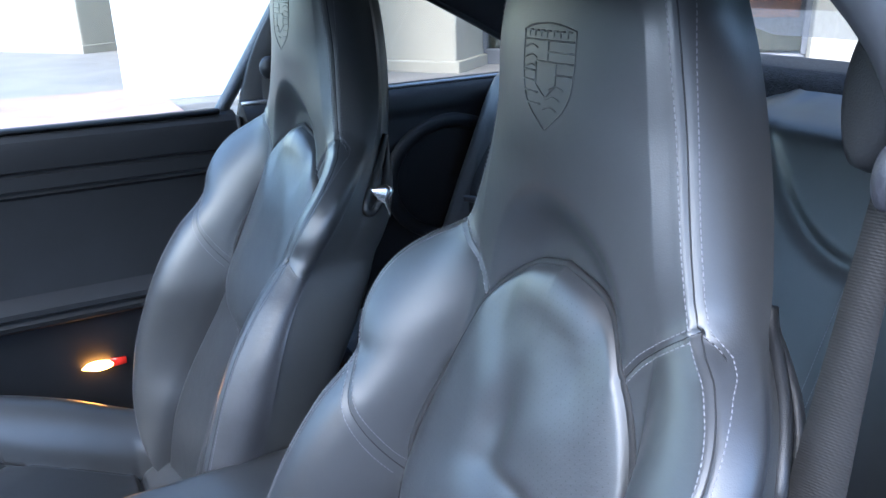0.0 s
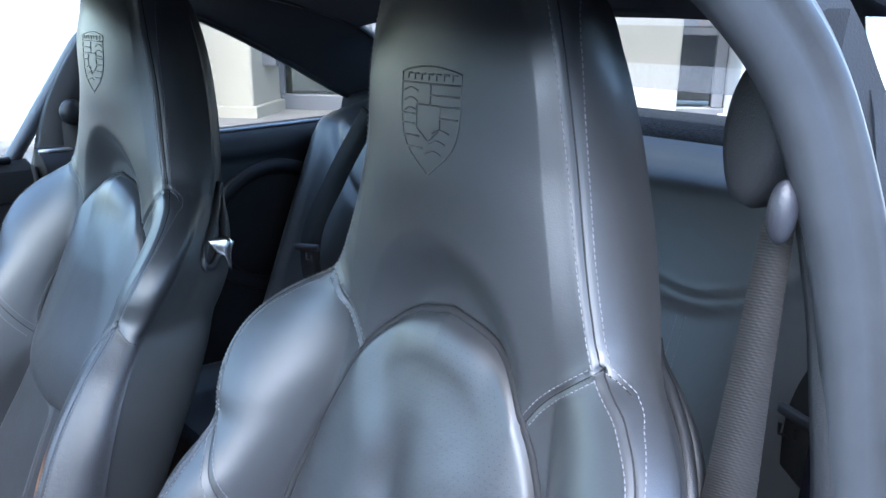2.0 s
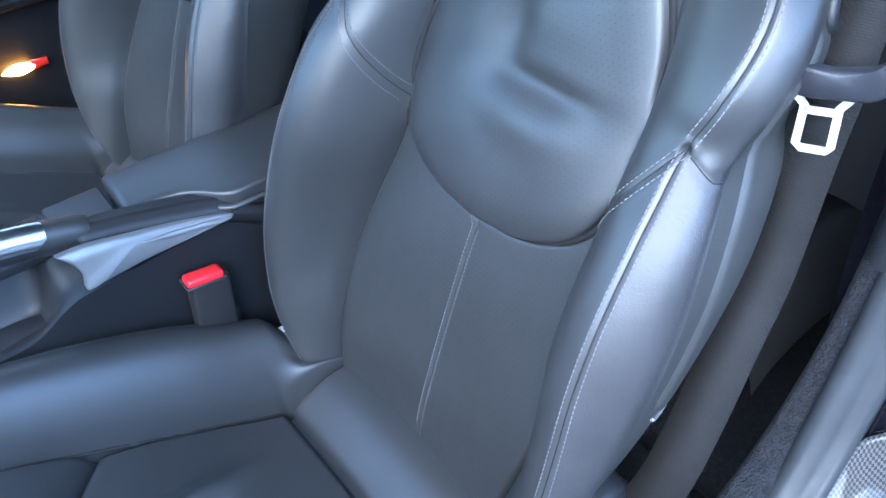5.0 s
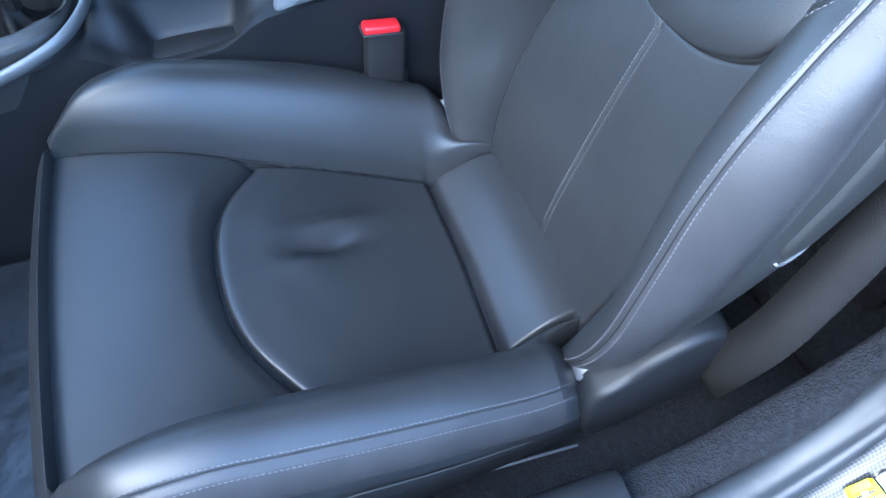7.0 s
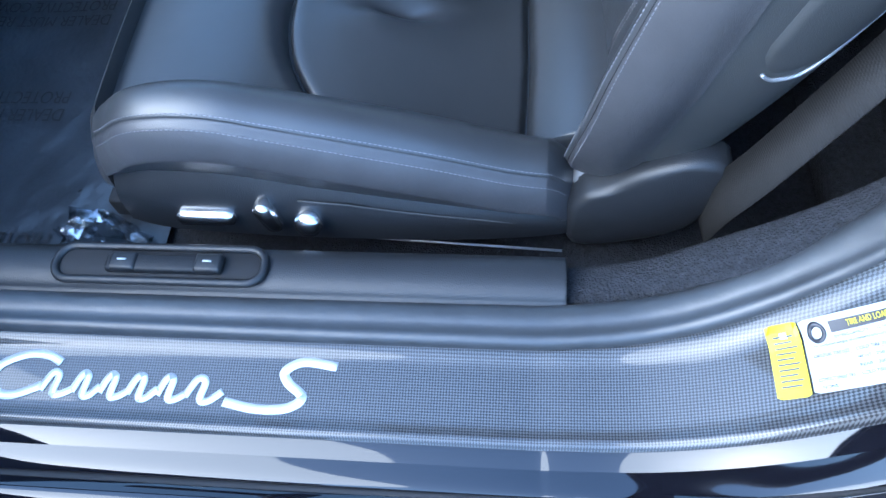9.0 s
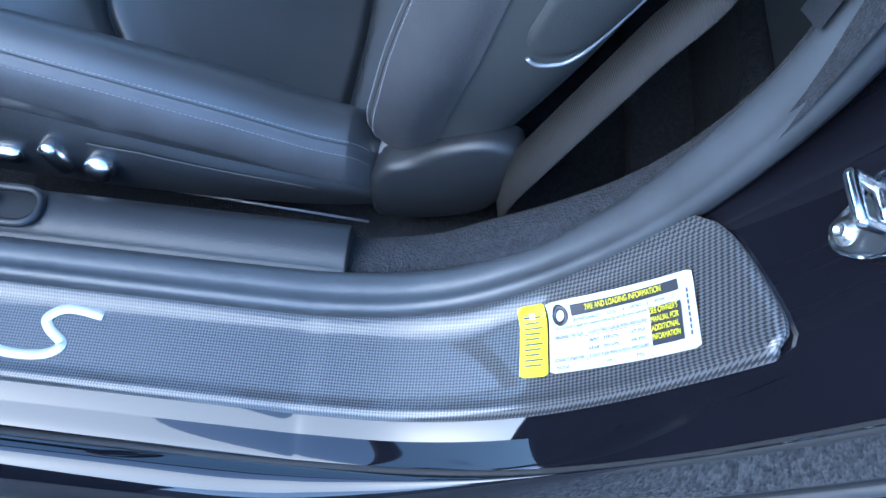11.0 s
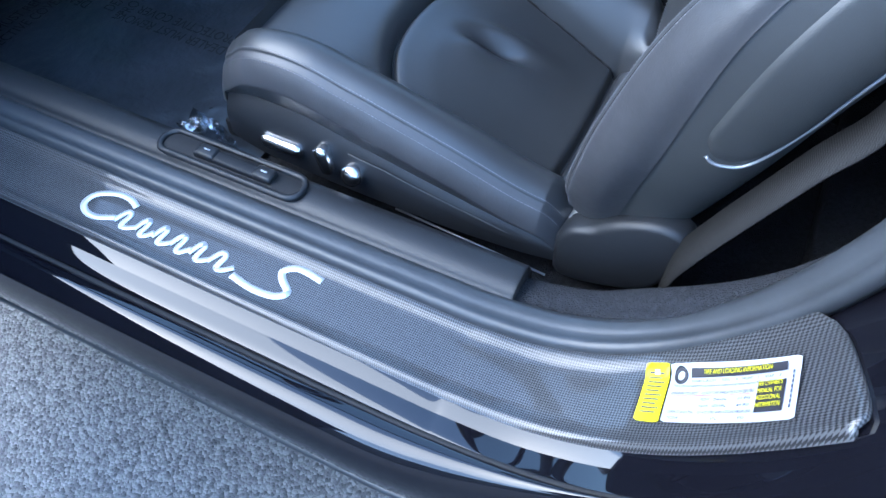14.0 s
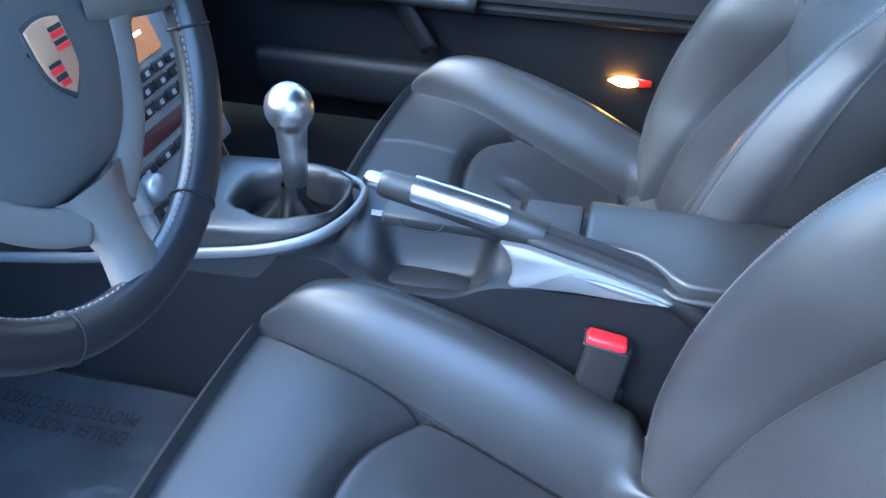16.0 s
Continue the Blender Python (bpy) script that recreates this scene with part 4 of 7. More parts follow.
        part("seat_switch", rbox((kx - 0.004, -0.143, 0.392), (0.026, 0.062, 0.020), 0.009, seg=4), M_ALU, seat, "long satin silver seat switch")
        part("seat_switch", rbox((kx - 0.002, -0.079, 0.396), (0.026, 0.020, 0.042), 0.009, turn=Euler((radians(14), 0, 0)).to_matrix().to_4x4(), seg=4), M_ALU, seat, "upright satin silver seat switch")
        part("seat_switch", lathe([(0.0, 0.014), (0.006, 0.014), (0.013, 0.010), (0.015, 0.0), (0.015, -0.012)], (kx, -0.040, 0.388), (1, 0, 0.25), 24), M_ALU, seat, "round silver seat switch")
    # rails
    for sgn in (-1, 1):
        part("rail", rbox((x0 + sgn * 0.17, 0.0, 0.295), (0.04, 0.62, 0.03), 0.004), M_DARK, seat)
        part("rail_edge", tube([(x0 + sgn * 0.236, 0.0, 0.318), (x0 + sgn * 0.240, 0.21, 0.306)], 0.0016, 6), M_SILVER, seat, "thin bright seat rail edge")
    part("base", rbox((x0, -0.03, 0.298), (0.36, 0.46, 0.024), 0.008), M_DARK, seat)
    return seat


driver_seat = front_seat("front_seat", 0.355, (0.3694, 0, 0), 0.0, 0.0, "black leather bucket seat beside the open door, worn bolster", (1,))
MIRROR[0] = -1.0
passenger_seat = front_seat("front_seat", 0.31, (0.283, -0.0187, 0.0168), -0.052, 0.0353, "black leather bucket seat beside the closed door", (-1,))
MIRROR[0] = 1.0


# ---- outside: ground, pavement and building ----
def plane_sheet(x0, x1, y0, y1, z, nx=2, ny=2):
    X, Y = np.meshgrid(np.linspace(x0, x1, nx), np.linspace(y0, y1, ny), indexing="ij")
    return sheet(np.stack([X, Y, np.full_like(X, z)], -1))


tagged(part("ground", plane_sheet(-300, 300, -300, 300, 0.0), M_ASPHALT, smooth=False), "grey asphalt with fine stones", "ground", kind="structure")
tagged(part("pavement", rbox((-14.1, 3.0, 0.02), (15.0, 30.0, 0.10), 0.02), M_PAVE, smooth=False), "pale concrete pavement before the building", "pavement", kind="structure")
tagged(part("kerb", rbox((-6.9, -5.2, 0.04), (2.0, 13.0, 0.08), 0.02), M_REDPAVE, smooth=False), "reddish paver strip along the pavement", "pavement", kind="structure")

# the building's front runs askew to the car: u along the front, v into the building
B_TURN = math.atan2(0.625, 0.78)
B_U, B_V = np.array((math.cos(B_TURN), math.sin(B_TURN), 0)), np.array((-math.sin(B_TURN), math.cos(B_TURN), 0))
B_O = np.array((-6.97, 4.5, 0))
B_M = Matrix.Rotation(B_TURN, 4, "Z")
building = thing("building", (-9.0, 6.0, 0.0), "cream and white stucco building with dark shop windows", "building")


def block(u0, u1, v0, v1, z0, z1, r=0.02):
    """A block of the building between places along and behind its front."""
    c = B_O + B_U * (u0 + u1) / 2 + B_V * (v0 + v1) / 2 + np.array((0, 0, (z0 + z1) / 2))
    return rbox(c, (u1 - u0, v1 - v0, z1 - z0), r, B_M)


def column(u0, u1, v0, v1, mat, label):
    c = part("column", block(u0, u1, v0, v1, 0.05, 6.2, 0.03), mat, building, label, smooth=False)
    part("plinth", block(u0 - 0.06, u1 + 0.06, v0 - 0.06, v1 + 0.06, 0.05, 0.20, 0.015), mat, c, smooth=False)


def shop_window(u0, u1, v, panes):
    """A row of glazed panes in dark frames."""
    w = part("window", block(u0, u1, v - 0.06, v + 0.06, 0.05, 0.26), M_FRAME, building, "dark framed shop window", smooth=False)
    for k in range(panes + 1):
        c = u0 + (u1 - u0) * k / panes
        part("frame", block(c - 0.06, c + 0.06, v - 0.07, v + 0.07, 0.26, 3.4, 0.008), M_FRAME, w, smooth=False)
    part("frame", block(u0, u1, v - 0.05, v + 0.05, 1.02, 1.10, 0.008), M_FRAME, w, smooth=False)
    part("frame", block(u0, u1, v - 0.05, v + 0.05, 2.6, 2.7, 0.008), M_FRAME, w, smooth=False)
    for k in range(panes):
        a, b = u0 + (u1 - u0) * k / panes, u0 + (u1 - u0) * (k + 1) / panes
        part("pane", block(a + 0.06, b - 0.06, v - 0.006, v + 0.006, 0.26, 3.4, 0.002), M_GLASS, w, smooth=False)


part("column", rbox((-7.35, 2.1, 3.1), (0.9, 2.2, 6.1), 0.03), M_STUCCOW, building, "broad white stucco column", smooth=False)
column(-8.6, -6.7, 0.9, 2.4, M_STUCCO, "cream column on a low plinth")
column(-1.5, 0.0, 0.0, 1.4, M_STUCCO, "cream column on a low plinth")
column(3.66, 4.60, 0.0, 1.3, M_STUCCO, "cream column on a low plinth")
column(5.18, 7.6, -0.1, 1.3, M_STUCCOW, "broad white stucco column")
column(9.2, 12.0, 0.0, 1.3, M_STUCCO, "cream column on a low plinth")
shop_window(0.0, 3.66, 0.95, 3)
shop_window(4.60, 5.6, 0.55, 2)
shop_window(7.6, 9.2, 0.95, 2)
# unseen upper walls and roof, raised here to keep sky light off the cabin
part("wall", block(-1.2, 12.5, 3.4, 3.6, 0.05, 6.2), M_SHOP, building, smooth=False)
part("wall", block(-16.0, -1.2, 4.6, 4.9, 0.05, 6.2), M_STUCCO, building, smooth=False)
part("roof", block(-16.0, 13.0, -0.4, 5.2, 6.2, 6.7, 0.05), M_STUCCOW, building, smooth=False)
part("lintel", block(-1.5, 12.5, 0.7, 1.1, 3.4, 6.2, 0.02), M_STUCCO, building, smooth=False)
part("panel", block(2.2, 3.6, 3.2, 3.35, 0.5, 1.9), M_ORANGE, building, "orange wall panel inside the shop", smooth=False)
part("panel", block(5.2, 7.4, 2.6, 2.7, 1.0, 1.75), M_ORANGE, building, "orange sign panel inside the shop", smooth=False)
part("stand", block(0.75, 0.95, 1.6, 1.8, 0.05, 0.95, 0.06), M_STUCCOW, building, "pale display stand", smooth=False)
part("wall_lamp", block(-0.02, 0.16, 0.35, 0.5, 0.62, 0.95, 0.02), M_FRAME, building, "dark wall lantern", smooth=False)


# unseen wall and wing, added to cut low sky light and its reflections
sky_wall = thing("unseen_wall", (16.0, 0.0, 0.0), "unseen plain wall added to hide the low sky", "building")
part("wall", rbox((16.2, -2.0, 2.6), (0.4, 60.0, 5.2), 0.03), M_FAR, sky_wall, smooth=False)
part("wall_top", rbox((16.0, -2.0, 5.3), (0.9, 60.0, 0.25), 0.03), M_FAR, sky_wall, smooth=False)
part("wing", rbox((0.0, -24.0, 2.2), (34.0, 0.4, 4.4), 0.03), M_FAR, sky_wall, smooth=False)


# ---- the car's shell ----
car = thing("car_body", (0.0, 0.0, 0.1), "glossy black two-door car, seen through its open door", "car", kind="structure")
JAMB = smooth_line([(-0.95, 0.378), (-0.5, 0.378), (0.10, 0.378), (0.20, 0.380), (0.28, 0.392), (0.36, 0.432), (0.43, 0.502), (0.485, 0.585), (0.53, 0.68), (0.565, 0.80), (0.585, 0.95)], 150)
JT = np.gradient(JAMB, axis=0)
JT /= np.linalg.norm(JT, axis=1)[:, None]
JN = np.stack([-JT[:, 1], JT[:, 0]], 1)


def jamb_strip(xs, hs, lo=-2.0, hi=2.0, x_shift=None):
    """A strip along the door opening: side places xs and heights hs over the opening's line."""
    keep = (JAMB[:, 0] >= lo) & (JAMB[:, 0] <= hi)
    base, nrm = JAMB[keep], JN[keep]
    shift = np.zeros(len(base)) if x_shift is None else np.interp(base[:, 0], *x_shift)
    P = np.stack([np.stack([x + shift, base[:, 0] + h * nrm[:, 0], base[:, 1] + h * nrm[:, 1]], -1) for x, h in zip(xs, hs)], 1)
    return sheet(P, flip=True)


TUMBLE = ([-1, 0.45, 0.585], [0, 0, -0.03])
# painted door opening, carbon plate, seal and inner cover
part("jamb", jamb_strip([0.70, 0.74, 0.78, 0.82, 0.835, 0.845], [-0.004, -0.004, -0.006, -0.010, -0.014, -0.018], x_shift=TUMBLE), M_PAINT, car)
xs = np.linspace(0.742, 0.832, 15)
u = (xs - 0.742) / 0.09
hs = 0.004 - 0.012 * u + 0.006 * np.exp(-((u - 0.06) / 0.06) ** 2) + 0.004 * np.exp(-((u - 0.93) / 0.07) ** 2) - 0.02 * step(u, 0.93, 1.0)
reach_ = np.r_[0, np.cumsum(np.linalg.norm(np.diff(JAMB, axis=0), axis=1))]


def plate_point(x, length, lift=0.0):
    """A point of the plate at side x, that far along from its front end."""
    y, z = np.interp(length, reach_, JAMB[:, 0]), np.interp(length, reach_, JAMB[:, 1])
    ny, nz = np.interp(length, reach_, JN[:, 0]), np.interp(length, reach_, JN[:, 1])
    h = np.interp(x, xs, hs) + lift
    return np.stack([np.broadcast_to(x, np.shape(y)), y + h * ny, z + h * nz], -1)


END = float(np.interp(0.494, JAMB[:, 0], reach_))
P = []
for x, v in zip(xs, u):
    stop = END - 0.030 * abs(2 * v - 1) ** 7 - 0.045 * (1 - v) ** 1.6
    run_ = np.r_[np.linspace(0, 1.0, 50), np.linspace(1.0, stop, 60)[1:]]
    rowp = plate_point(x, run_)
    rowp[:, 0] -= np.interp(rowp[:, 1], [0.2, 0.32, 0.44, 0.5], [0, 0.006, 0.030, 0.036]) * (1 - v) ** 1.5
    P.append(rowp)
P = np.stack(P, 1)
lip_ = P[-1:].copy()
lip_[..., 1] += 0.004
lip_[..., 2] -= 0.003
sill = part("entry_plate", sheet(np.concatenate([P, lip_]), flip=True), M_CARBON, car, "woven carbon-fibre entry plate with silver script")
rib = smooth_line([(0.764, 1.17), (0.766, 1.24), (0.772, 1.31), (0.790, 1.36)], 24)
# outer sill bands: from the jamb's edge out to a groove that rises along the rear wing
GROOVE = smooth_line([(-0.95, 0.352), (-0.4, 0.352), (0.05, 0.353), (0.20, 0.360), (0.30, 0.382), (0.376, 0.422), (0.447, 0.488), (0.50, 0.556), (0.545, 0.625), (0.60, 0.72), (0.65, 0.84)], 150)
GT = np.gradient(GROOVE, axis=0)
GT /= np.linalg.norm(GT, axis=1)[:, None]
GN = np.stack([-GT[:, 1], GT[:, 0]], 1)
g_reach = np.r_[0, np.cumsum(np.linalg.norm(np.diff(GROOVE, axis=0), axis=1))]
g_pair = reach_ * np.interp(reach_, [0, 1.0, 1.7], [1.0, 1.0, 1.02])
gy, gz = np.interp(g_pair, g_reach, GROOVE[:, 0]), np.interp(g_pair, g_reach, GROOVE[:, 1])
flare_b = np.interp(gy, [0.25, 0.6], [0, 0.006])
band = []
for t in np.linspace(0, 1, 14):
    base = np.stack([0.843 - 0.03 * step(JAMB[:, 0], 0.45, 0.585), JAMB[:, 0] - 0.017 * JN[:, 0], JAMB[:, 1] - 0.017 * JN[:, 1]], -1)
    goal = np.stack([0.864 + flare_b, gy, gz], -1)
    row = base + (goal - base) * t
    row[:, 0] += (0.007 - 0.004 * step(gy, 0.3, 0.6)) * math.sin(math.pi * t)
    band.append(row)
part("sill_band", sheet(np.array(band), flip=False), M_PAINT, car, "glossy black sill running into the rear wing")


def along_groove(x, d):
    fl = np.interp(GROOVE[:, 0], [0.25, 0.6], [0, 0.006]) - max(0.0, x - 0.868) * step(GROOVE[:, 0], 0.12, 0.48)
    return np.stack([x + fl, GROOVE[:, 0] + d * GN[:, 0], GROOVE[:, 1] + d * GN[:, 1]], -1)


part("groove", tube(along_groove(0.866, -0.004), 0.0045, 8), M_DARK, car)
outer = [along_groove(x, d) for x, d in ((0.868, -0.001), (0.876, 0.003), (0.888, 0.002), (0.900, -0.006), (0.909, -0.022), (0.912, -0.045), (0.909, -0.075), (0.897, -0.10), (0.875, -0.118), (0.84, -0.13), (0.70, -0.14))]
part("side_skirt", sheet(np.array(outer), flip=False), M_PAINT, car, "glossy black side skirt")
part("skirt_trim", tube(along_groove(0.897, -0.112), 0.006, 8), M_RUBBER, car)
# the wall of the jamb behind the striker
jambwall = []
for x in np.linspace(0.66, 0.80, 6):
    jj = JAMB[JAMB[:, 0] > 0.40]
    jambwall.append(np.stack([np.full(len(jj), x) - 0.05 * step(jj[:, 0], 0.45, 0.585), jj[:, 0] + 0.012, jj[:, 1] - 0.012], -1))
part("jamb_wall", sheet(np.array(jambwall), flip=False), M_PAINT, car)

# door seal: a broad rubber lip that follows the opening up the pillar
SEAL = smooth_line([(0.726, -0.95, 0.386), (0.726, -0.4, 0.386), (0.726, 0.10, 0.386), (0.724, 0.22, 0.389), (0.718, 0.30, 0.405), (0.710, 0.37, 0.447), (0.702, 0.43, 0.515), (0.695, 0.475, 0.60), (0.688, 0.505, 0.70), (0.676, 0.52, 0.82), (0.660, 0.52, 0.95), (0.635, 0.505, 1.07), (0.605, 0.47, 1.16), (0.565, 0.38, 1.225), (0.53, 0.2, 1.255), (0.51, -0.1, 1.26)], 140)
seal_sec = [(-0.020, -0.010), (0.019, -0.010), (0.021, 0.000), (0.017, 0.008), (0.010, 0.010), (0.006, 0.0065), (0.0, 0.0095), (-0.010, 0.0115), (-0.018, 0.009), (-0.022, 0.001)]
su = np.zeros((140, 3))
g = np.gradient(SEAL, axis=0)
for i in range(140):
    t = unit(g[i])
    n = np.array((0.45 * float(step(np.array(SEAL[i, 2]), 0.42, 0.58)), -t[2], t[1]))
    if SEAL[i, 2] > 0.9:
        f = step(np.array(SEAL[i, 2]), 0.9, 1.2)
        n = n * (1 - f * 0.3) + np.array((0.6 * f, 0, 0))
    su[i] = unit(n - t * np.dot(n, t))
seal = tagged(part("door_seal", sweep(SEAL, seal_sec, su), M_RUBBER), "grey-black rubber door seal along the sill and pillar", "seal", kind="structure")
# inner sill cover of plastic, ending in a step, with a recess for the sill handle
yy = np.linspace(-0.95, 0.208, 90)
prof = [(0.640, 0.28), (0.646, 0.34), (0.652, 0.385), (0.660, 0.401), (0.672, 0.406), (0.690, 0.405), (0.699, 0.402), (0.704, 0.398), (0.707, 0.393), (0.712, 0.395), (0.716, 0.391), (0.716, 0.37)]
cover = thing("sill_cover", (0.68, -0.2, 0.29), "black plastic inner sill cover beside the seat", "trim")
part("cover", sheet(np.stack([np.stack([np.full(90, x), yy, np.full(90, z)], -1) for x, z in prof]), flip=False), M_PLASTIC, cover)
part("end_face", slab(np.array(prof), (0, 0.208, 0), (0, -1, 0), (1, 0, 0), 0.002, 0.0005), M_PLASTIC, cover)
# flat near-black plate: the shade of the hollow is put into its colour
recess = part("recess", slab(rrect(0.20, 0.034, 0.015, 8), (0.683, -0.168, 0.4055), (0, 0, 1), (0, 1, 0), 0.0022, 0.001), M_DARK, cover, "near-black plate painted as the shaded hollow of the sill switch")
part("rim", tube(np.array([(0.683 - v, -0.168 + u_, 0.408) for u_, v in rrect(0.202, 0.036, 0.016, 8)]), 0.0042, 8, loop=True), M_PLASTIC, recess)
part("lever", rbox((0.684, -0.165, 0.410), (0.018, 0.105, 0.010), 0.003), M_SOFT, recess)
for y in (-0.200, -0.118):
    part("lever", rbox((0.684, y, 0.4125), (0.019, 0.026, 0.010), 0.003), M_PLASTIC, recess)
    part("symbol", tube([(0.684, y - 0.004, 0.4182), (0.684, y + 0.004, 0.4182)], 0.0012, 6), M_WHITE, recess)

# script strokes on the entry plate: plain flowing shapes in silver
def on_plate(v, y):
    """A point of the plate: v from its outer side inward, at y."""
    x = 0.812 - v
    i = np.argmin(np.abs(JAMB[:, 0] - y))
    return (x, y, JAMB[i, 1] + np.interp(x, xs, hs) + 0.0006)


def stroke(keys, w=0.0034, n=40):
    ln = smooth_line(keys, n)
    pts = np.array([on_plate(v, y) for y, v in ln])
    return sweep(pts, [(-w, -0.0003), (w, -0.0003), (w, 0.0004), (-w, 0.0004)])


script = part("script", stroke([(-0.248, 0.040), (-0.262, 0.046), (-0.282, 0.046), (-0.305, 0.036), (-0.312, 0.020), (-0.302, 0.010), (-0.285, 0.009), (-0.262, 0.018)], 0.0042), M_LETTER, sill, "flowing silver script")
x_ = -0.262
for k, wd in enumerate((0.030, 0.026, 0.026, 0.028, 0.026, 0.034)):
    part("stroke", stroke([(x_, 0.014), (x_ + wd * 0.28, 0.030), (x_ + wd * 0.5, 0.028), (x_ + wd * 0.42, 0.012), (x_ + wd * 0.66, 0.011), (x_ + wd, 0.016 + 0.004 * (k % 2))], 0.0034, 30), M_LETTER, sill)
    x_ += wd
part("stroke", stroke([(-0.090, 0.011), (-0.060, 0.006), (-0.032, 0.008), (-0.020, 0.018), (-0.034, 0.030), (-0.038, 0.040), (-0.022, 0.049), (0.008, 0.046)], 0.0044, 50), M_LETTER, sill)


# information label stuck on the rising end of the plate
LAB = float(np.interp(0.426, JAMB[:, 0], reach_))
label = thing("tyre_label", plate_point(0.778, LAB), "white and yellow tyre information label stuck on the entry plate", "label")


def on_label(shape):
    """Lays a flat shape (along, across, height) onto the plate."""
    p, f = shape
    p = np.array(p, float)
    if all(len(q) == 4 for q in f) and len(p) == 4 * len(f):
        shapes_ = []
        for q in f:
            c = p[list(q)]
            k = max(1, int(np.ptp(c[:, 0]) / 0.003))
            e = np.linspace(0, 1, k + 1)[:, None]
            low_, top_ = c[0] + (c[1] - c[0]) * e, c[3] + (c[2] - c[3]) * e
            shapes_.append(sheet(np.stack([low_, top_], 1)))
        p, f = join(*shapes_)
    p[:, 2] = np.where(p[:, 2] < 0.00065, p[:, 2], 0.0006 + (p[:, 2] - 0.0006) * 4)
    out = np.concatenate([plate_point(0.778 - v + 0.06 * a_, LAB + 0.9 * a_ + 0.03 * v, 0.0012 + h)[None] for a_, v, h in p])
    return out, f


def paper(w, h, middle, n=30):
    """A thin paper with clipped corners, as a fine grid that can follow the plate."""
    A, V = np.meshgrid(np.linspace(-w / 2, w / 2, n), np.linspace(-h / 2, h / 2, 10), indexing="ij")
    V = V * np.where(np.abs(A) > w / 2 - 0.001, 0.94, 1.0)
    return sheet(np.stack([A + middle, V, np.full_like(A, 0.0006)], -1))


part("paper", on_label(paper(0.140, 0.054, 0.0)), M_WHITE, label, smooth=False)
part("paper", on_label(paper(0.028, 0.056, -0.086, 8)), M_YELLOW, label, "yellow side label", smooth=False)
part("print", on_label(bars([(-0.046, 0.0150, 0.057, 0.0228), (0.029, -0.0195, 0.0575, 0.0075)], (0, 0, 0.0007), (0, 0, 1), (1, 0, 0), 0.0002)), M_INK, label, smooth=False)
part("print", on_label(letters("TIRE AND LOADING INFORMATION", 0.0062, (0.0055, 0.0168, 0.0007), (0, 0, 1), (1, 0, 0), 0.0006, align="CENTER", width=0.074)), M_YELLOW, label, smooth=False)
for k, t in enumerate(("SEE OWNER'S", "MANUAL FOR", "ADDITIONAL", "INFORMATION")):
    part("print", on_label(letters(t, 0.0058, (0.0432, (0.0024 - 0.0062 * k), 0.0007), (0, 0, 1), (1, 0, 0), 0.0006, align="CENTER", width=0.025)), M_YELLOW, label, smooth=False)
for t, uu, vv, w in (("SEATING CAPACITY", -0.045, 0.0103, 0.028), ("TOTAL", -0.011, 0.0103, 0.009), ("4", 0.004, 0.0103, 0.002), ("FRONT", 0.011, 0.0103, 0.011), ("2", 0.027, 0.0103, 0.002), ("REAR", 0.035, 0.0103, 0.009), ("2", 0.050, 0.0103, 0.002),
                     ("ORIGINAL TIRE SIZE", -0.064, -0.0015, 0.029), ("COLD TIRE INFLATION PRESSURE", -0.030, -0.0015, 0.056), ("FRONT", -0.030, -0.0075, 0.010), ("250 kPa,", -0.016, -0.0075, 0.015), ("37 PSI", 0.010, -0.0075, 0.013),
                     ("REAR", -0.030, -0.0135, 0.010), ("300 kPa,", -0.016, -0.0135, 0.015), ("44 PSI", 0.010, -0.0135, 0.013), ("COMPACT SPARE TIRE", -0.064, -0.0192, 0.029), ("COLD TIRE INFLATION PRESSURE", -0.030, -0.0192, 0.056), ("NONE", -0.062, -0.0248, 0.012), ("kPa,", -0.014, -0.0248, 0.006), ("PSI", 0.014, -0.0248, 0.006),
                     ("The combined weight of occupants and cargo should never exceed 300 kg or 660 lbs.", -0.064, 0.0058, 0.115)):
    part("print", on_label(letters(t, 0.0034, (uu, vv, 0.0007), (0, 0, 1), (1, 0, 0), 0.0003, width=w)), M_GREYINK, label, smooth=False)
part("rule", on_label(bars([(-0.065, -0.0024 - 0.0001, 0.0285, -0.0021), (-0.065, 0.0018, 0.0285, 0.0021), (-0.065, -0.0202, 0.0285, -0.0199), (-0.065, -0.0262, 0.0575, -0.0258), (-0.0655, -0.026, -0.0652, 0.002), (-0.0325, -0.026, -0.0322, 0.002), (-0.065, -0.0148, -0.033, -0.0145)], (0, 0, 0.0007), (0, 0, 1), (1, 0, 0), 0.0002)), M_REDINK, label, smooth=False)
part("tyre_mark", on_label(lathe([(0.0045, 0), (0.0045, 0.0004), (0.0074, 0.0004), (0.0074, 0.0)], (-0.0575, 0.0165, 0.0007), (0, 0, 1), 24)), M_INK, label)
part("print", on_label(bars([(-0.0095, 0.022 - 0.0042 * k, 0.0095 - 0.002 * (k % 3), 0.0232 - 0.0042 * k) for k in range(1, 11)], (-0.085, 0, 0.0007), (0, 0, 1), (1, 0, 0), 0.0002)), M_GREYINK, label, smooth=False)
part("print", on_label(bars([(-0.003, 0.0165, 0.003, 0.0205)], (-0.085, 0, 0.0007), (0, 0, 1), (1, 0, 0), 0.0004)), M_WHITE, label, smooth=False)
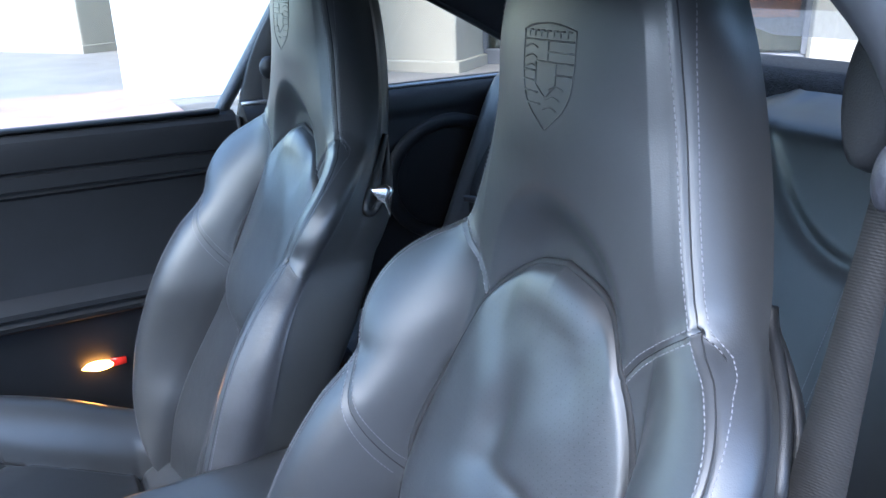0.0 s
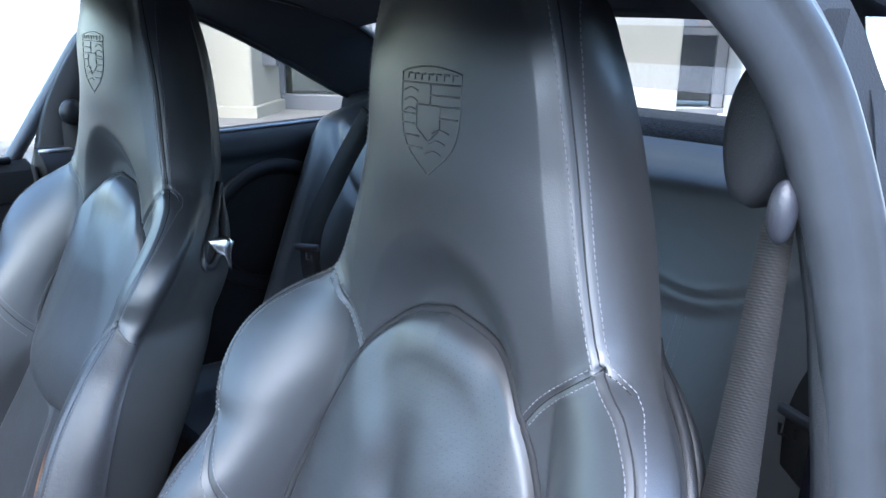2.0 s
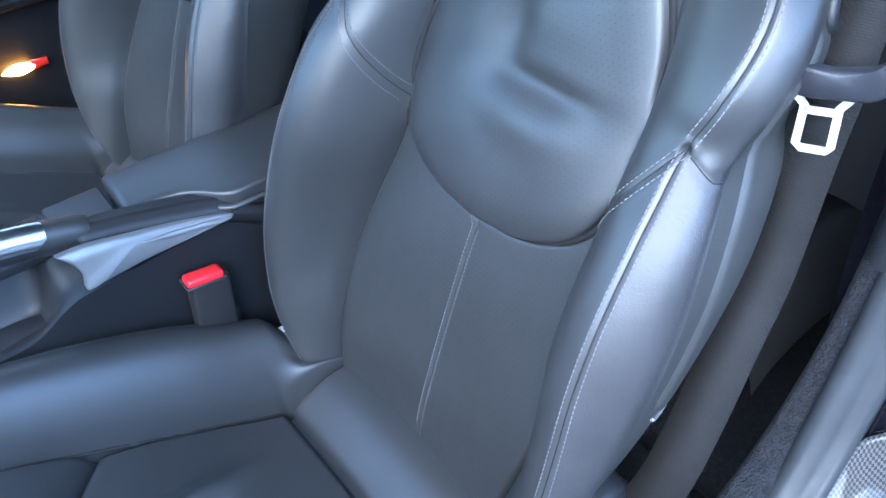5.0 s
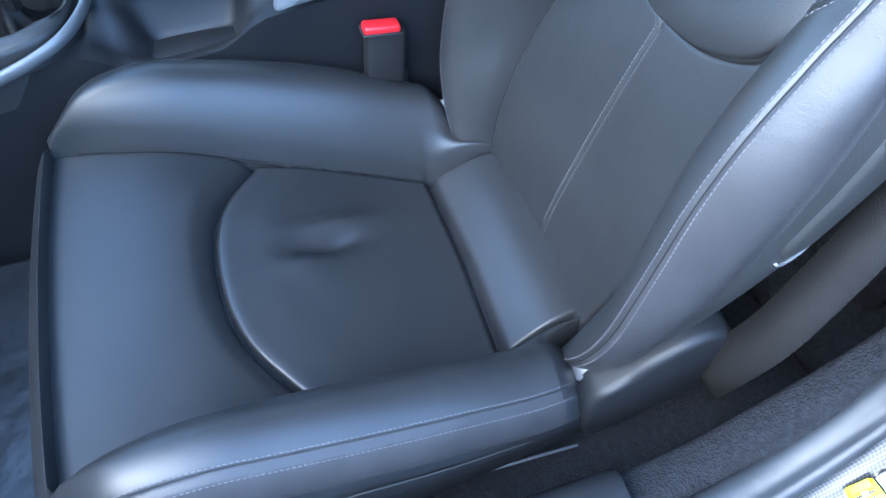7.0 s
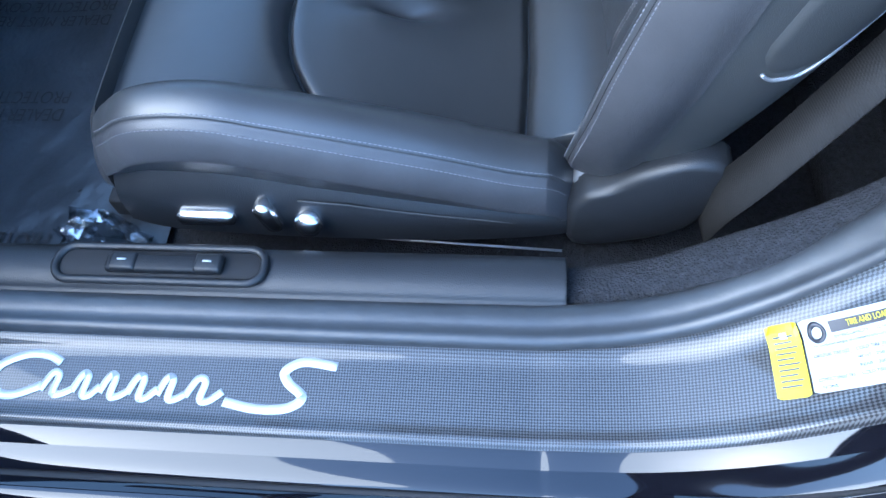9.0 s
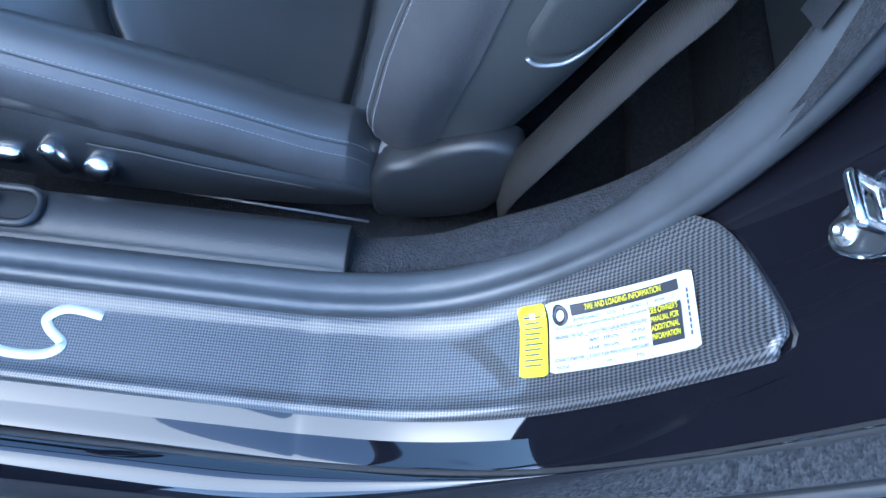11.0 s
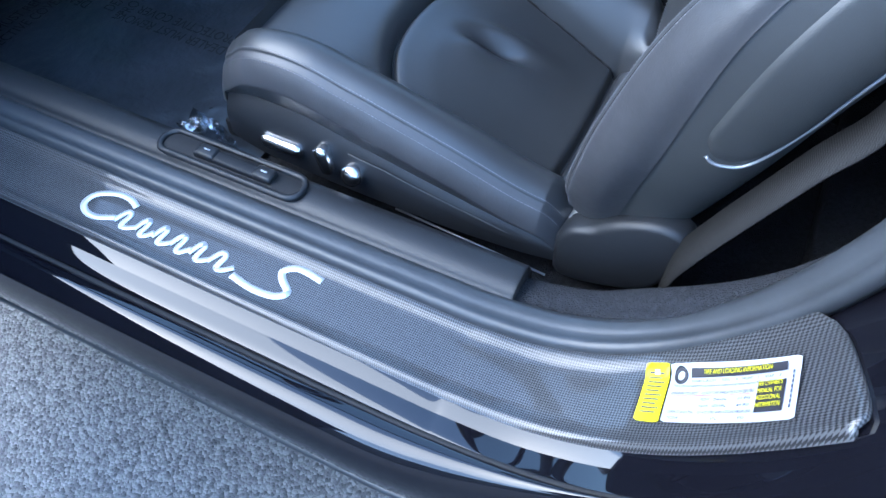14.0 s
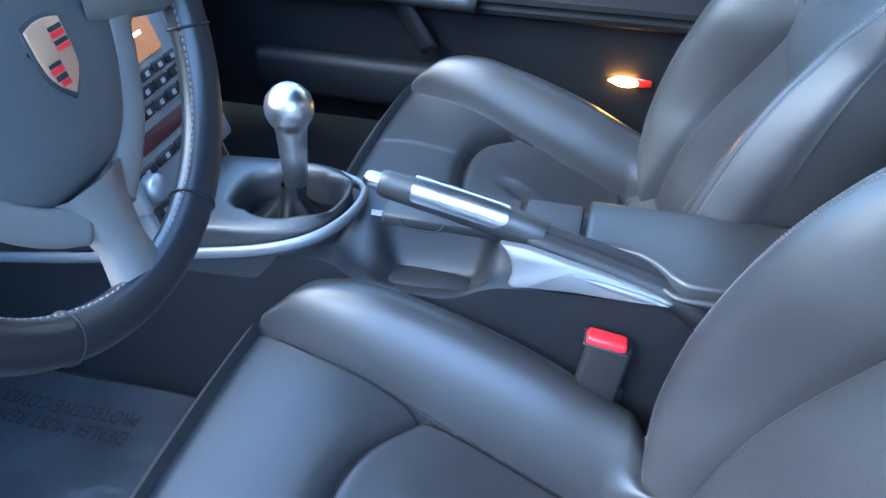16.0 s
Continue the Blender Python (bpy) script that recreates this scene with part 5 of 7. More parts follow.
part("print", on_label(bars([(0.0634, -0.018 + 0.0042 * k, 0.0650, -0.0150 + 0.0042 * k) for k in range(8)], (0, 0, 0.0007), (0, 0, 1), (1, 0, 0), 0.0002)), M_GREYINK, label, smooth=False)

# door striker under a clear cap on the jamb wall
s_n = unit((0.10, -0.92, 0.39))
s_r = unit((1.0, 0.10, 0.0))
sc = np.array((0.777, 0.537, 0.666)) + s_n * 0.010
striker = thing("door_striker", sc, "steel door striker loop under a clear cap on the jamb", "striker")
su_, sv_, sn_ = frame3(s_n, s_r)
cap_o = smooth_line([(-0.008, -0.0362), (0.004, -0.0385), (0.015, -0.028), (0.021, -0.010), (0.021, 0.008), (0.013, 0.0265), (-0.003, 0.029), (-0.013, 0.023), (-0.020, 0.010), (-0.021, -0.005), (-0.0135, -0.021), (-0.008, -0.0362)], 48)[:-1]
on_cap = lambda u, v, h: sc + su_ * u + sv_ * v + sn_ * h
part("plate", slab(cap_o * 0.90, sc - sn_ * 0.001, s_n, s_r, 0.003, 0.001), M_SHELL, striker, "dark base plate", angle=40)
part("cap", slab(cap_o, sc + sn_ * 0.0025, s_n, s_r, 0.005, 0.002), M_CLEAR, striker, "clear plastic striker cap", angle=40)
rim_line = np.array([on_cap(u, v, 0.0075) for u, v in cap_o * 0.95])
part("cap_edge", tube(rim_line, 0.0012, 6, up=s_n, loop=True), M_CLEAR, striker)
loop_pts = smooth_line([on_cap(u, v, h) for u, v, h in ((-0.0137, -0.003, 0.004), (-0.0143, -0.002, 0.016), (-0.0155, -0.001, 0.0270), (-0.0140, -0.0005, 0.0305), (-0.010, -0.001, 0.0312), (0.007, -0.002, 0.0312), (0.0115, -0.0027, 0.0303), (0.0128, -0.003, 0.0265), (0.0128, -0.0032, 0.004))], 60)
part("loop", tube(loop_pts, 0.0038, 12, up=s_r * 0.3 + sv_), M_CHROME, striker, "bright steel loop")
part("loop_foot", tube([on_cap(-0.017, -0.003, 0.0085), on_cap(0.017, -0.0032, 0.0085)], 0.0036, 12, up=s_n), M_CHROME, striker, "bright steel bar at the loop's foot")
for a, b in ((-0.0026, 0.0144), (-0.0009, -0.0277)):
    part("screw", lathe([(0.0, 0.003), (0.002, 0.003), (0.003, 0.005), (0.0048, 0.0045), (0.0058, 0.002), (0.0085, 0.0015), (0.0085, -0.001)], on_cap(a, b, 0.0075), s_n, 24), M_STEEL, striker, "steel screw with a washer")

# ---- floor and inner structure ----
floor_x = 0.64
tagged(part("floor", plane_sheet(-0.76, floor_x, -1.2, 0.52, 0.27, 30, 40), M_CARPET), "dark carpeted car floor", "floor", kind="structure")
foot_mat = thing("floor_mat", (-0.30, -0.65, 0.272), "black carpet mat in the passenger footwell", "floor mat")
part("mat", slab(rrect(0.66, 0.84, 0.05), (-0.405, -0.65, 0.272), (0, 0, 1), (1, 0, 0), 0.012, 0.004), M_MAT, foot_mat)
part("rear_floor", rbox((0, 0.80, 0.30), (1.26, 0.62, 0.05), 0.01), M_CARPET, car)
part("underbody", rbox((0, 0.0, 0.18), (1.60, 3.2, 0.10), 0.03), M_DARK, car)
part("firewall", rbox((0, -1.22, 0.62), (1.36, 0.05, 0.75), 0.01), M_CARPET, car)
part("front_body", rbox((0, -1.6, 0.62), (1.7, 0.7, 0.6), 0.12), M_PAINT, car)
# carpeted rise beside the seat, behind the sill cover
car_rows = []
c_low = smooth_line([(0.15, 0.384), (0.24, 0.387), (0.31, 0.406), (0.38, 0.457), (0.44, 0.532), (0.485, 0.63), (0.50, 0.74)], 50)
c_top = smooth_line([(0.15, 0.374), (0.22, 0.380), (0.287, 0.403), (0.335, 0.445), (0.376, 0.495), (0.411, 0.550), (0.450, 0.64)], 50)
for t in np.linspace(0, 1, 16):
    k = min(1.0, t / 0.62)
    line = c_low + (c_top - c_low) * math.sin(k * math.pi / 2) * (1 - step(c_low[:, :1], 0.33, 0.46))
    fall = max(0.0, t - 0.62) / 0.38
    car_rows.append(np.stack([0.710 - 0.050 * k - 0.012 * math.sin(fall * math.pi / 2) + 0 * line[:, 0], line[:, 0] + 0.03 * fall ** 2, line[:, 1] + 0.008 * math.sin(math.pi * k) - 0.09 * fall ** 2], -1))
part("carpet_rise", sheet(np.array(car_rows), flip=True), M_CARPET, car, "fuzzy dark carpet over the wheel-side rise")
# B-pillar trim, upper and lower
pil = []
for z in np.linspace(0.80, 1.24, 24):
    x = np.interp(z, [0.80, 0.90, 1.0, 1.08, 1.17, 1.24], [0.668, 0.660, 0.643, 0.622, 0.590, 0.55])
    row = [(x + dx, 0.52 + dy - 0.06 * max(0, z - 1.1) / 0.14, z) for dx, dy in ((0.004, -0.006), (-0.004, -0.014), (-0.014, -0.014), (-0.021, -0.004), (-0.020, 0.02), (-0.022, 0.07), (-0.018, 0.12), (-0.005, 0.14))]
    pil.append(row)
pillar = thing("pillar_trim", (0.65, 0.55, 0.8), "dark grey plastic trim on the door pillar", "trim")
part("upper_trim", sheet(np.array(pil), flip=True), M_PILLAR, pillar)
low = []
for z in np.linspace(0.70, 0.862, 16):
    f = np.interp(z, [0.40, 0.55, 0.70, 0.80, 0.862], [0.40, 0.445, 0.487, 0.50, 0.50])
    x = np.interp(z, [0.40, 0.6, 0.862], [0.672, 0.676, 0.668])
    low.append([(x + 0.012, f - 0.002, z), (x - 0.004, f - 0.010, z), (x - 0.018, f + 0.004, z), (x - 0.020, f + 0.03, z), (x - 0.016, f + 0.10, z), (x - 0.010, f + 0.20, z), (x - 0.006, f + 0.32, z)])
part("lower_trim", sheet(np.array(low), flip=True), M_SOFT, pillar)
part("shoulder", slab(smooth_line([(0.0, -0.012), (-0.022, 0.0), (-0.034, 0.05), (-0.04, 0.12), (0.02, 0.12), (0.02, -0.01), (0.0, -0.012)], 30)[:-1], (0.666, 0.50, 0.852), (0, 0, 1), (1, 0, 0), 0.018, 0.008), M_PILLAR, pillar)
# rear side panel on the driver's side
part("rear_side", sheet(np.stack([np.stack([np.full(20, x), np.linspace(0.56, 1.6, 20), np.full(20, z)], -1) for x, z in ((0.63, 0.30), (0.635, 0.55), (0.635, 0.85), (0.632, 0.90), (0.62, 0.91))]), flip=False), M_SOFT, car)

part("rear_wing", rbox((0.79, 1.22, 0.62), (0.20, 1.2, 0.66), 0.08, seg=4), M_PAINT, car)
# passenger side: closed door, pillar, quarter panel
dy = np.linspace(-1.1, 0.47, 60)
door = thing("passenger_door", (-0.72, -0.2, 0.3), "closed passenger door with black leather trim and a lit amber lamp", "door", kind="structure")
dprof = [(-0.70, 0.29), (-0.695, 0.42), (-0.694, 0.548), (-0.676, 0.556), (-0.660, 0.564), (-0.658, 0.573), (-0.664, 0.578), (-0.664, 0.583), (-0.657, 0.588), (-0.658, 0.598), (-0.668, 0.606), (-0.688, 0.618), (-0.694, 0.66), (-0.697, 0.73), (-0.696, 0.800), (-0.690, 0.806), (-0.695, 0.809), (-0.695, 0.813), (-0.689, 0.816), (-0.690, 0.838), (-0.690, 0.841), (-0.695, 0.844), (-0.695, 0.848), (-0.688, 0.851), (-0.686, 0.885), (-0.690, 0.903), (-0.700, 0.914), (-0.715, 0.919), (-0.735, 0.917)]
part("panel", sheet(np.stack([np.stack([np.full(60, x), dy, np.full(60, z)], -1) for x, z in dprof]), flip=True), M_DOOR, door, angle=28)
part("grab_bar", tube(smooth_line([(-0.675, -0.55, 0.70), (-0.64, -0.5, 0.64), (-0.635, -0.35, 0.60), (-0.65, -0.15, 0.585)], 30), 0.018, 12), M_LEATHER, door)
part("strap", ribbon(smooth_line([(-0.655, -0.36, 0.66), (-0.652, -0.30, 0.58), (-0.66, -0.24, 0.48)], 16), 0.035, 0.01, (0.1, 0.8, 0.5)), M_PLASTIC, door)
part("window_seal", tube([(-0.705, -1.1, 0.9215), (-0.705, 0.44, 0.9215)], 0.010, 8, ry=0.006), M_RUBBER, door, "pale grey seal along the window")
part("pocket", rbox((-0.665, -0.35, 0.40), (0.05, 0.55, 0.10), 0.02), M_SOFT, door)
lens_o = smooth_line([(-0.034, 0.0), (-0.015, 0.011), (0.012, 0.011), (0.034, 0.003), (0.030, -0.007), (0.0, -0.012), (-0.034, 0.0)], 24)[:-1]
lamp = part("courtesy_lamp", slab(lens_o * 0.85, (-0.690, 0.140, 0.446), (1, 0, 0), (0, 1, 0), 0.006, 0.003), M_LAMP, door, "lit amber courtesy lamp in the door")
part("reflector", slab([(0.0, -0.009), (0.03, -0.007), (0.03, 0.007), (0.0, 0.009)], (-0.690, 0.164, 0.447), (1, 0, 0), (0, 1, 0), 0.005, 0.002), M_LAMPRED, lamp)
part("door_end", rbox((-0.70, 0.472, 0.60), (0.05, 0.006, 0.62), 0.002), M_DARK, door)
part("window_pane", sheet(np.stack([np.stack([-0.725 + 0.13 * k * np.ones(30), np.linspace(-0.9, 0.50 + 0.12 * k, 30), 0.905 + 0.31 * k * np.ones(30)], -1) for k in np.linspace(0, 1, 8)]), flip=True), M_GLASS, door)
part("outer_skin", rbox((-0.82, -0.3, 0.60), (0.12, 1.6, 0.56), 0.05), M_PAINT, door)
# passenger B-pillar and belt guide knob
bp = smooth_line([(-0.70, 0.50, 0.86), (-0.675, 0.535, 1.0), (-0.635, 0.58, 1.10), (-0.575, 0.62, 1.20)], 30)
tagged(part("pillar", sweep(bp, [(-0.035, -0.02), (0.035, -0.02), (0.035, 0.012), (0.015, 0.022), (-0.035, 0.014)], (1, 0, 0.3)), M_PILLAR), "dark trim on the far door pillar", "trim", kind="structure")
tagged(part("window_frame", tube(smooth_line([(-0.735, 0.44, 0.90), (-0.71, 0.50, 1.0), (-0.665, 0.56, 1.11), (-0.61, 0.60, 1.20), (-0.55, 0.3, 1.25), (-0.55, -0.6, 1.2)], 50), 0.014, 10), M_RUBBER), "rubber window frame", "trim", kind="structure")
belt_p = thing("seat_belt", (-0.63, 0.54, 1.0), "seat belt guide on the far door pillar", "seat belt", "seat belts")
part("guide", ellipsoid((-0.632, 0.53, 1.005), (0.016, 0.02, 0.022)), M_PLASTIC, belt_p)
part("webbing", ribbon([(-0.628, 0.535, 0.99), (-0.63, 0.53, 0.8), (-0.64, 0.5, 0.5)], 0.047, 0.0015, (0.4, 0.9, 0)), M_BELT, belt_p)
# quarter panel with its speaker ring
qy = np.linspace(0.47, 1.6, 50)
qprof = [(-0.60, 0.30), (-0.61, 0.55), (-0.605, 0.80), (-0.598, 0.875), (-0.603, 0.885), (-0.60, 0.89), (-0.605, 0.915), (-0.625, 0.935), (-0.66, 0.945)]
quarter_p = thing("quarter_trim", (-0.62, 0.9, 0.3), "dark moulded rear side trim with a round speaker ring", "trim")
part("panel", sheet(np.stack([np.stack([np.full(50, x), qy, z + np.interp(qy, [0.5, 1.2], [0, 0.012]) * (z > 0.8)], -1) for x, z in qprof]), flip=True), M_SOFT, quarter_p)
ring = [(0.0, 0.0)]
tor = np.array([(-0.600, 0.90 + 0.145 * math.cos(a), 0.745 + 0.125 * math.sin(a)) for a in np.linspace(0, 2 * math.pi, 48, endpoint=False)])
part("speaker_ring", tube(tor, 0.016, 10, up=(1, 0, 0), loop=True), M_SOFT, quarter_p)
# flat near-black disc paints the shade of the hollow inside the ring
part("speaker_shade", slab([(0.135 * math.cos(a), 0.115 * math.sin(a)) for a in np.linspace(0, 2 * math.pi, 40, endpoint=False)], (-0.603, 0.90, 0.745), (1, 0, 0), (0, 1, 0), 0.004, 0.002), M_DARK, quarter_p)
part("quarter_pane", sheet(np.stack([np.stack([-0.645 + 0.06 * k * np.ones(20), np.linspace(0.60, 1.25 - 0.1 * k, 20), 0.93 + 0.24 * k * np.ones(20)], -1) for k in np.linspace(0, 1, 6)]), flip=True), M_REARGLASS, quarter_p)
part("sill_line", tube(np.stack([np.full(50, -0.636), qy, 0.941 + np.interp(qy, [0.5, 1.2], [0, 0.012])], -1), 0.004, 6), M_SILVER, quarter_p)
# sail panel between quarter window and rear window
top_line = smooth_line([(-0.55, 0.55, 1.215), (-0.565, 0.74, 1.165), (-0.59, 0.92, 1.09), (-0.605, 1.08, 1.012), (-0.61, 1.22, 0.955)], 40)
in_line = smooth_line([(-0.44, 0.60, 1.225), (-0.45, 0.80, 1.205), (-0.455, 0.98, 1.165), (-0.47, 1.12, 1.10), (-0.50, 1.30, 1.00)], 40)
rows = []
for k in np.linspace(0, 1, 8):
    r = top_line * (1 - k) + in_line * k
    r[:, 0] += 0.02 * math.sin(math.pi * k)
    rows.append(r)
sail = part("sail_panel", sheet(np.array(rows)), M_HEAD, car, "dark cloth-covered rear pillar")
part("window_edge", tube(top_line, 0.008, 8), M_RUBBER, car)
part("glass_edge", tube(in_line, 0.008, 8), M_RUBBER, car)
MIRROR[0] = -1.0
part("quarter_pane", sheet(np.stack([np.stack([-0.645 + 0.06 * k * np.ones(20), np.linspace(0.64, 1.25 - 0.1 * k, 20), 0.905 + 0.265 * k * np.ones(20)], -1) for k in np.linspace(0, 1, 6)])), M_REARGLASS, car)
part("sail_panel", sheet(np.array(rows)), M_HEAD, car, "dark cloth-covered rear pillar")
MIRROR[0] = 1.0
# roof lining, roof skin, rear shelf, rear window
roof = []
for y in np.linspace(-0.08, 1.02, 24):
    zc = np.interp(y, [-0.08, 0.1, 0.6, 0.85, 1.02], [1.25, 1.265, 1.25, 1.215, 1.17])
    xx = np.linspace(-0.56, 0.56, 24)
    roof.append(np.stack([xx, np.full(24, y), zc - 0.05 * (xx / 0.56) ** 4], -1))
roof = np.array(roof)
tagged(part("ceiling", sheet(roof, flip=True), M_HEAD), "dark cloth roof lining", "ceiling", kind="structure")
part("roof_skin", sheet(roof + (0, 0, 0.035)), M_PAINT, car)
part("visor_bow", rbox((-0.12, 1.00, 1.185), (0.72, 0.05, 0.018), 0.008), M_HEAD, car)
shelf = []
for y, z in ((1.08, 0.93), (1.10, 1.005), (1.13, 1.022), (1.20, 1.015), (1.75, 0.96)):
    shelf.append([(x, y, z) for x in np.linspace(-0.62, 0.62, 16)])
part("rear_shelf", sheet(np.array(shelf), flip=True), M_CARPET, car, "dark rear shelf below the window")
part("rear_wall", rbox((0, 1.32, 0.62), (1.26, 0.06, 0.66), 0.02), M_CARPET, car)
part("rear_pane", sheet(np.stack([np.stack([np.linspace(-0.5, 0.5, 16), np.full(16, 1.02 + 0.75 * k), np.full(16, 1.175 - 0.17 * k ** 1.3)], -1) for k in np.linspace(0, 1, 10)])), M_REARGLASS, car)
# the front: screen pillar and lower dash close the cabin
part("hinge_pillar", rbox((0.745, -0.84, 0.62), (0.21, 0.14, 0.66), 0.03), M_PAINT, car)
part("front_wing", rbox((0.79, -1.45, 0.60), (0.24, 1.1, 0.62), 0.09, seg=4), M_PAINT, car)
part("cowl", rbox((0, -1.05, 0.93), (1.3, 0.35, 0.05), 0.02), M_SOFT, car)
screen = []
for k in np.linspace(0, 1, 14):
    xx = np.linspace(-0.60 + 0.06 * k, 0.60 - 0.06 * k, 24)
    screen.append(np.stack([xx, -1.06 + 0.95 * k - 0.10 * (1 - (xx / 0.6) ** 2) * (1 - 0.6 * k), np.full(24, 0.955 + 0.295 * k ** 0.85)], -1))
part("windscreen", sheet(np.array(screen)), M_GLASS, car, "faintly green windscreen glass")
part("screen_header", rbox((0, -0.10, 1.252), (1.04, 0.06, 0.03), 0.012), M_HEAD, car)
# the driver's door stands open beyond the sill
D_TURN = Matrix.Rotation(radians(-64), 4, "Z")
d_mid = np.array((0.82, -0.82, 0.62)) + np.array((math.sin(radians(64)), math.cos(radians(64)), 0)) * 0.60
open_door = part("open_door", rbox(d_mid, (0.10, 1.20, 0.62), 0.05, D_TURN, 4), M_PAINT, car, "the opened driver's door, black")
part("door_card", rbox(d_mid + np.array((-0.43, 0.90, 0)) * 0.055, (0.03, 1.10, 0.54), 0.014, D_TURN, 3), M_DOOR, open_door)
part("roof_rail", tube(smooth_line([(0.55, 0.45, 1.205), (0.53, 0.1, 1.245), (0.53, -0.4, 1.235), (0.62, -1.0, 0.98)], 40), 0.03, 10), M_PILLAR, car)


# ---- centre console ----
console = thing("centre_console", (0.03, -0.1, 0.28), "dark plastic centre console with silver trim between the seats", "console")
cy = np.linspace(-0.72, 0.50, 122)
edge_z = curve1(cy, ((-0.72, 0.445), (-0.5, 0.480), (-0.36, 0.506), (-0.26, 0.526), (-0.20, 0.534), (-0.17, 0.530), (-0.135, 0.508), (-0.04, 0.502), (0.013, 0.526), (0.05, 0.533), (0.206, 0.540), (0.5, 0.53)))
FAR_Z = np.interp(cy, [-0.72, -0.5, -0.20, -0.165, 0.5], [0.43, 0.46, 0.500, 0.552, 0.552])
for sgn, xe, ez in ((1, 0.100, edge_z), (-1, -0.040, FAR_Z)):
    rows = []
    for k in np.linspace(0, 1, 16):
        rows.append(np.stack([xe + sgn * (0.012 * (1 - k) - 0.004 * k ** 8 + 0.004 * step(-cy, 0.13, 0.20)), cy, 0.27 + (ez - 0.27) * k], -1))
    part("side", sheet(np.array(rows), flip=sgn > 0), M_SOFT, console)
rows = []
for kx in np.linspace(0, 1, 45):
    x = -0.036 + 0.132 * kx
    far = step(np.array(0.075 - x), 0.0, 0.045)
    base = edge_z + (FAR_Z - edge_z) * far
    dx = max(abs(x - 0.0475) - 0.010, 0.0) / 0.032
    dy = np.maximum(np.abs(cy + 0.060) - 0.042, 0) / 0.034
    inside = 1 - step(np.sqrt(dx ** 2 + dy ** 2), 0.0, 1.15)
    floor_z = 0.489 + 0.004 * np.sin((cy + 0.06) * 12)
    rows.append(np.stack([x + (2 * kx - 1) * 0.004 * step(-cy, 0.13, 0.20), cy, base + (np.minimum(floor_z, base) - base) * inside], -1))
part("top", sheet(np.array(rows), flip=False), M_TRAY, console, "moulded console top with a shallow tray")
mat_o = smooth_line([(-0.070, -0.016), (-0.045, -0.024), (0.020, -0.024), (0.052, -0.014), (0.050, 0.010), (0.0, 0.018), (-0.052, 0.014), (-0.070, -0.016)], 40)[:-1]
part("tray_mat", slab(mat_o, (0.052, -0.062, 0.4895), (0, 0, 1), (0, 1, 0), 0.003, 0.001), M_TRAY, console)
# flat lids behind the shifter, on the far side of the lever
part("lid", rbox((-0.002, -0.0475, 0.556), (0.072, 0.160, 0.016), 0.004), M_LID, console, "flat plastic lid")
part("lid", rbox((0.003, 0.0720, 0.559), (0.080, 0.068, 0.018), 0.004), M_LID, console, "flat plastic lid")
part("finger_grip", tube(smooth_line([(0.034, -0.105, 0.560), (0.040, -0.095, 0.553), (0.040, -0.06, 0.553), (0.034, -0.05, 0.560)], 20), 0.0012, 6), M_PLASTIC, console)
for k in range(3):
    part("latch_mark", rbox((0.018 + 0.004 * k, -0.136 + 0.001 * k, 0.5555), (0.0016, 0.016, 0.002), 0.0006), M_SILVER, console)
# leather surround with a rounded hole for the boot, and its silver band
HOLE = np.array((0.022, -0.247))
sh_o = np.array(smooth_line([(-0.23, -0.070), (-0.10, -0.082), (0.03, -0.080), (0.085, -0.055), (0.103, 0.0), (0.085, 0.055), (0.03, 0.080), (-0.10, 0.082), (-0.23, 0.070)], 80))
hole_o = rrect(0.132, 0.088, 0.032, 8)


def reach(outline, ang):
    """How far an outline of (along, across) lies from its middle, by angle."""
    a = np.arctan2(outline[:, 1], outline[:, 0])
    o = np.argsort(a)
    return np.interp(ang, a[o], np.hypot(outline[:, 0], outline[:, 1])[o], period=2 * np.pi)


ang = np.linspace(0, 2 * np.pi, 96, endpoint=False)
r_out, r_in = reach(sh_o - (0.028, 0), ang), reach(hole_o, ang)
rows = []
for f, g, h in ((1, 0, -0.070), (1, 0, -0.008), (0.985, 0, -0.002), (0.95, 0, 0.0), (0.5, 0.5, 0.004), (0, 1.16, 0.005), (0, 1.08, 0.004), (0, 1.01, -0.001), (0, 0.98, -0.008), (0, 0.96, -0.050)):
    r = r_out * f + r_in * g
    y = HOLE[1] + r * np.cos(ang)
    rows.append(np.stack([HOLE[0] + r * np.sin(ang), y, 0.563 + 0.06 * (y + 0.275) + h], -1))
surround = part("shifter_surround", sheet(np.array(rows), close_v=True, flip=False), M_LEATHER, console, "leather-covered shifter surround")
sb = smooth_line([(0.116, -0.66, 0.460), (0.116, -0.50, 0.488), (0.116, -0.36, 0.520), (0.113, -0.26, 0.541), (0.097, -0.200, 0.554), (0.064, -0.168, 0.562), (0.022, -0.157, 0.565), (-0.018, -0.166, 0.562), (-0.050, -0.205, 0.554)], 80)
part("silver_band", tube(sb, 0.0048, 12, ry=0.0078, up=(0, 0, 1)), M_TRIMGREY, console, "satin silver band round the shifter")

gear = thing("gear_lever", (0.022, -0.240, 0.55), "gear lever with a polished ball knob and gathered leather boot", "gear lever")
part("knob", lathe([(0.0, 0.0275), (0.010, 0.0265), (0.0185, 0.021), (0.0255, 0.012), (0.0280, 0.002), (0.0275, -0.007), (0.0245, -0.015), (0.0200, -0.022), (0.0185, -0.027), (0.0178, -0.034), (0.0142, -0.100), (0.0136, -0.102), (0.0, -0.102)], (0.022, -0.234, 0.682), (0.02, 0.03, 1), 40), M_KNOB, gear, "satin metal ball knob with a broad neck")
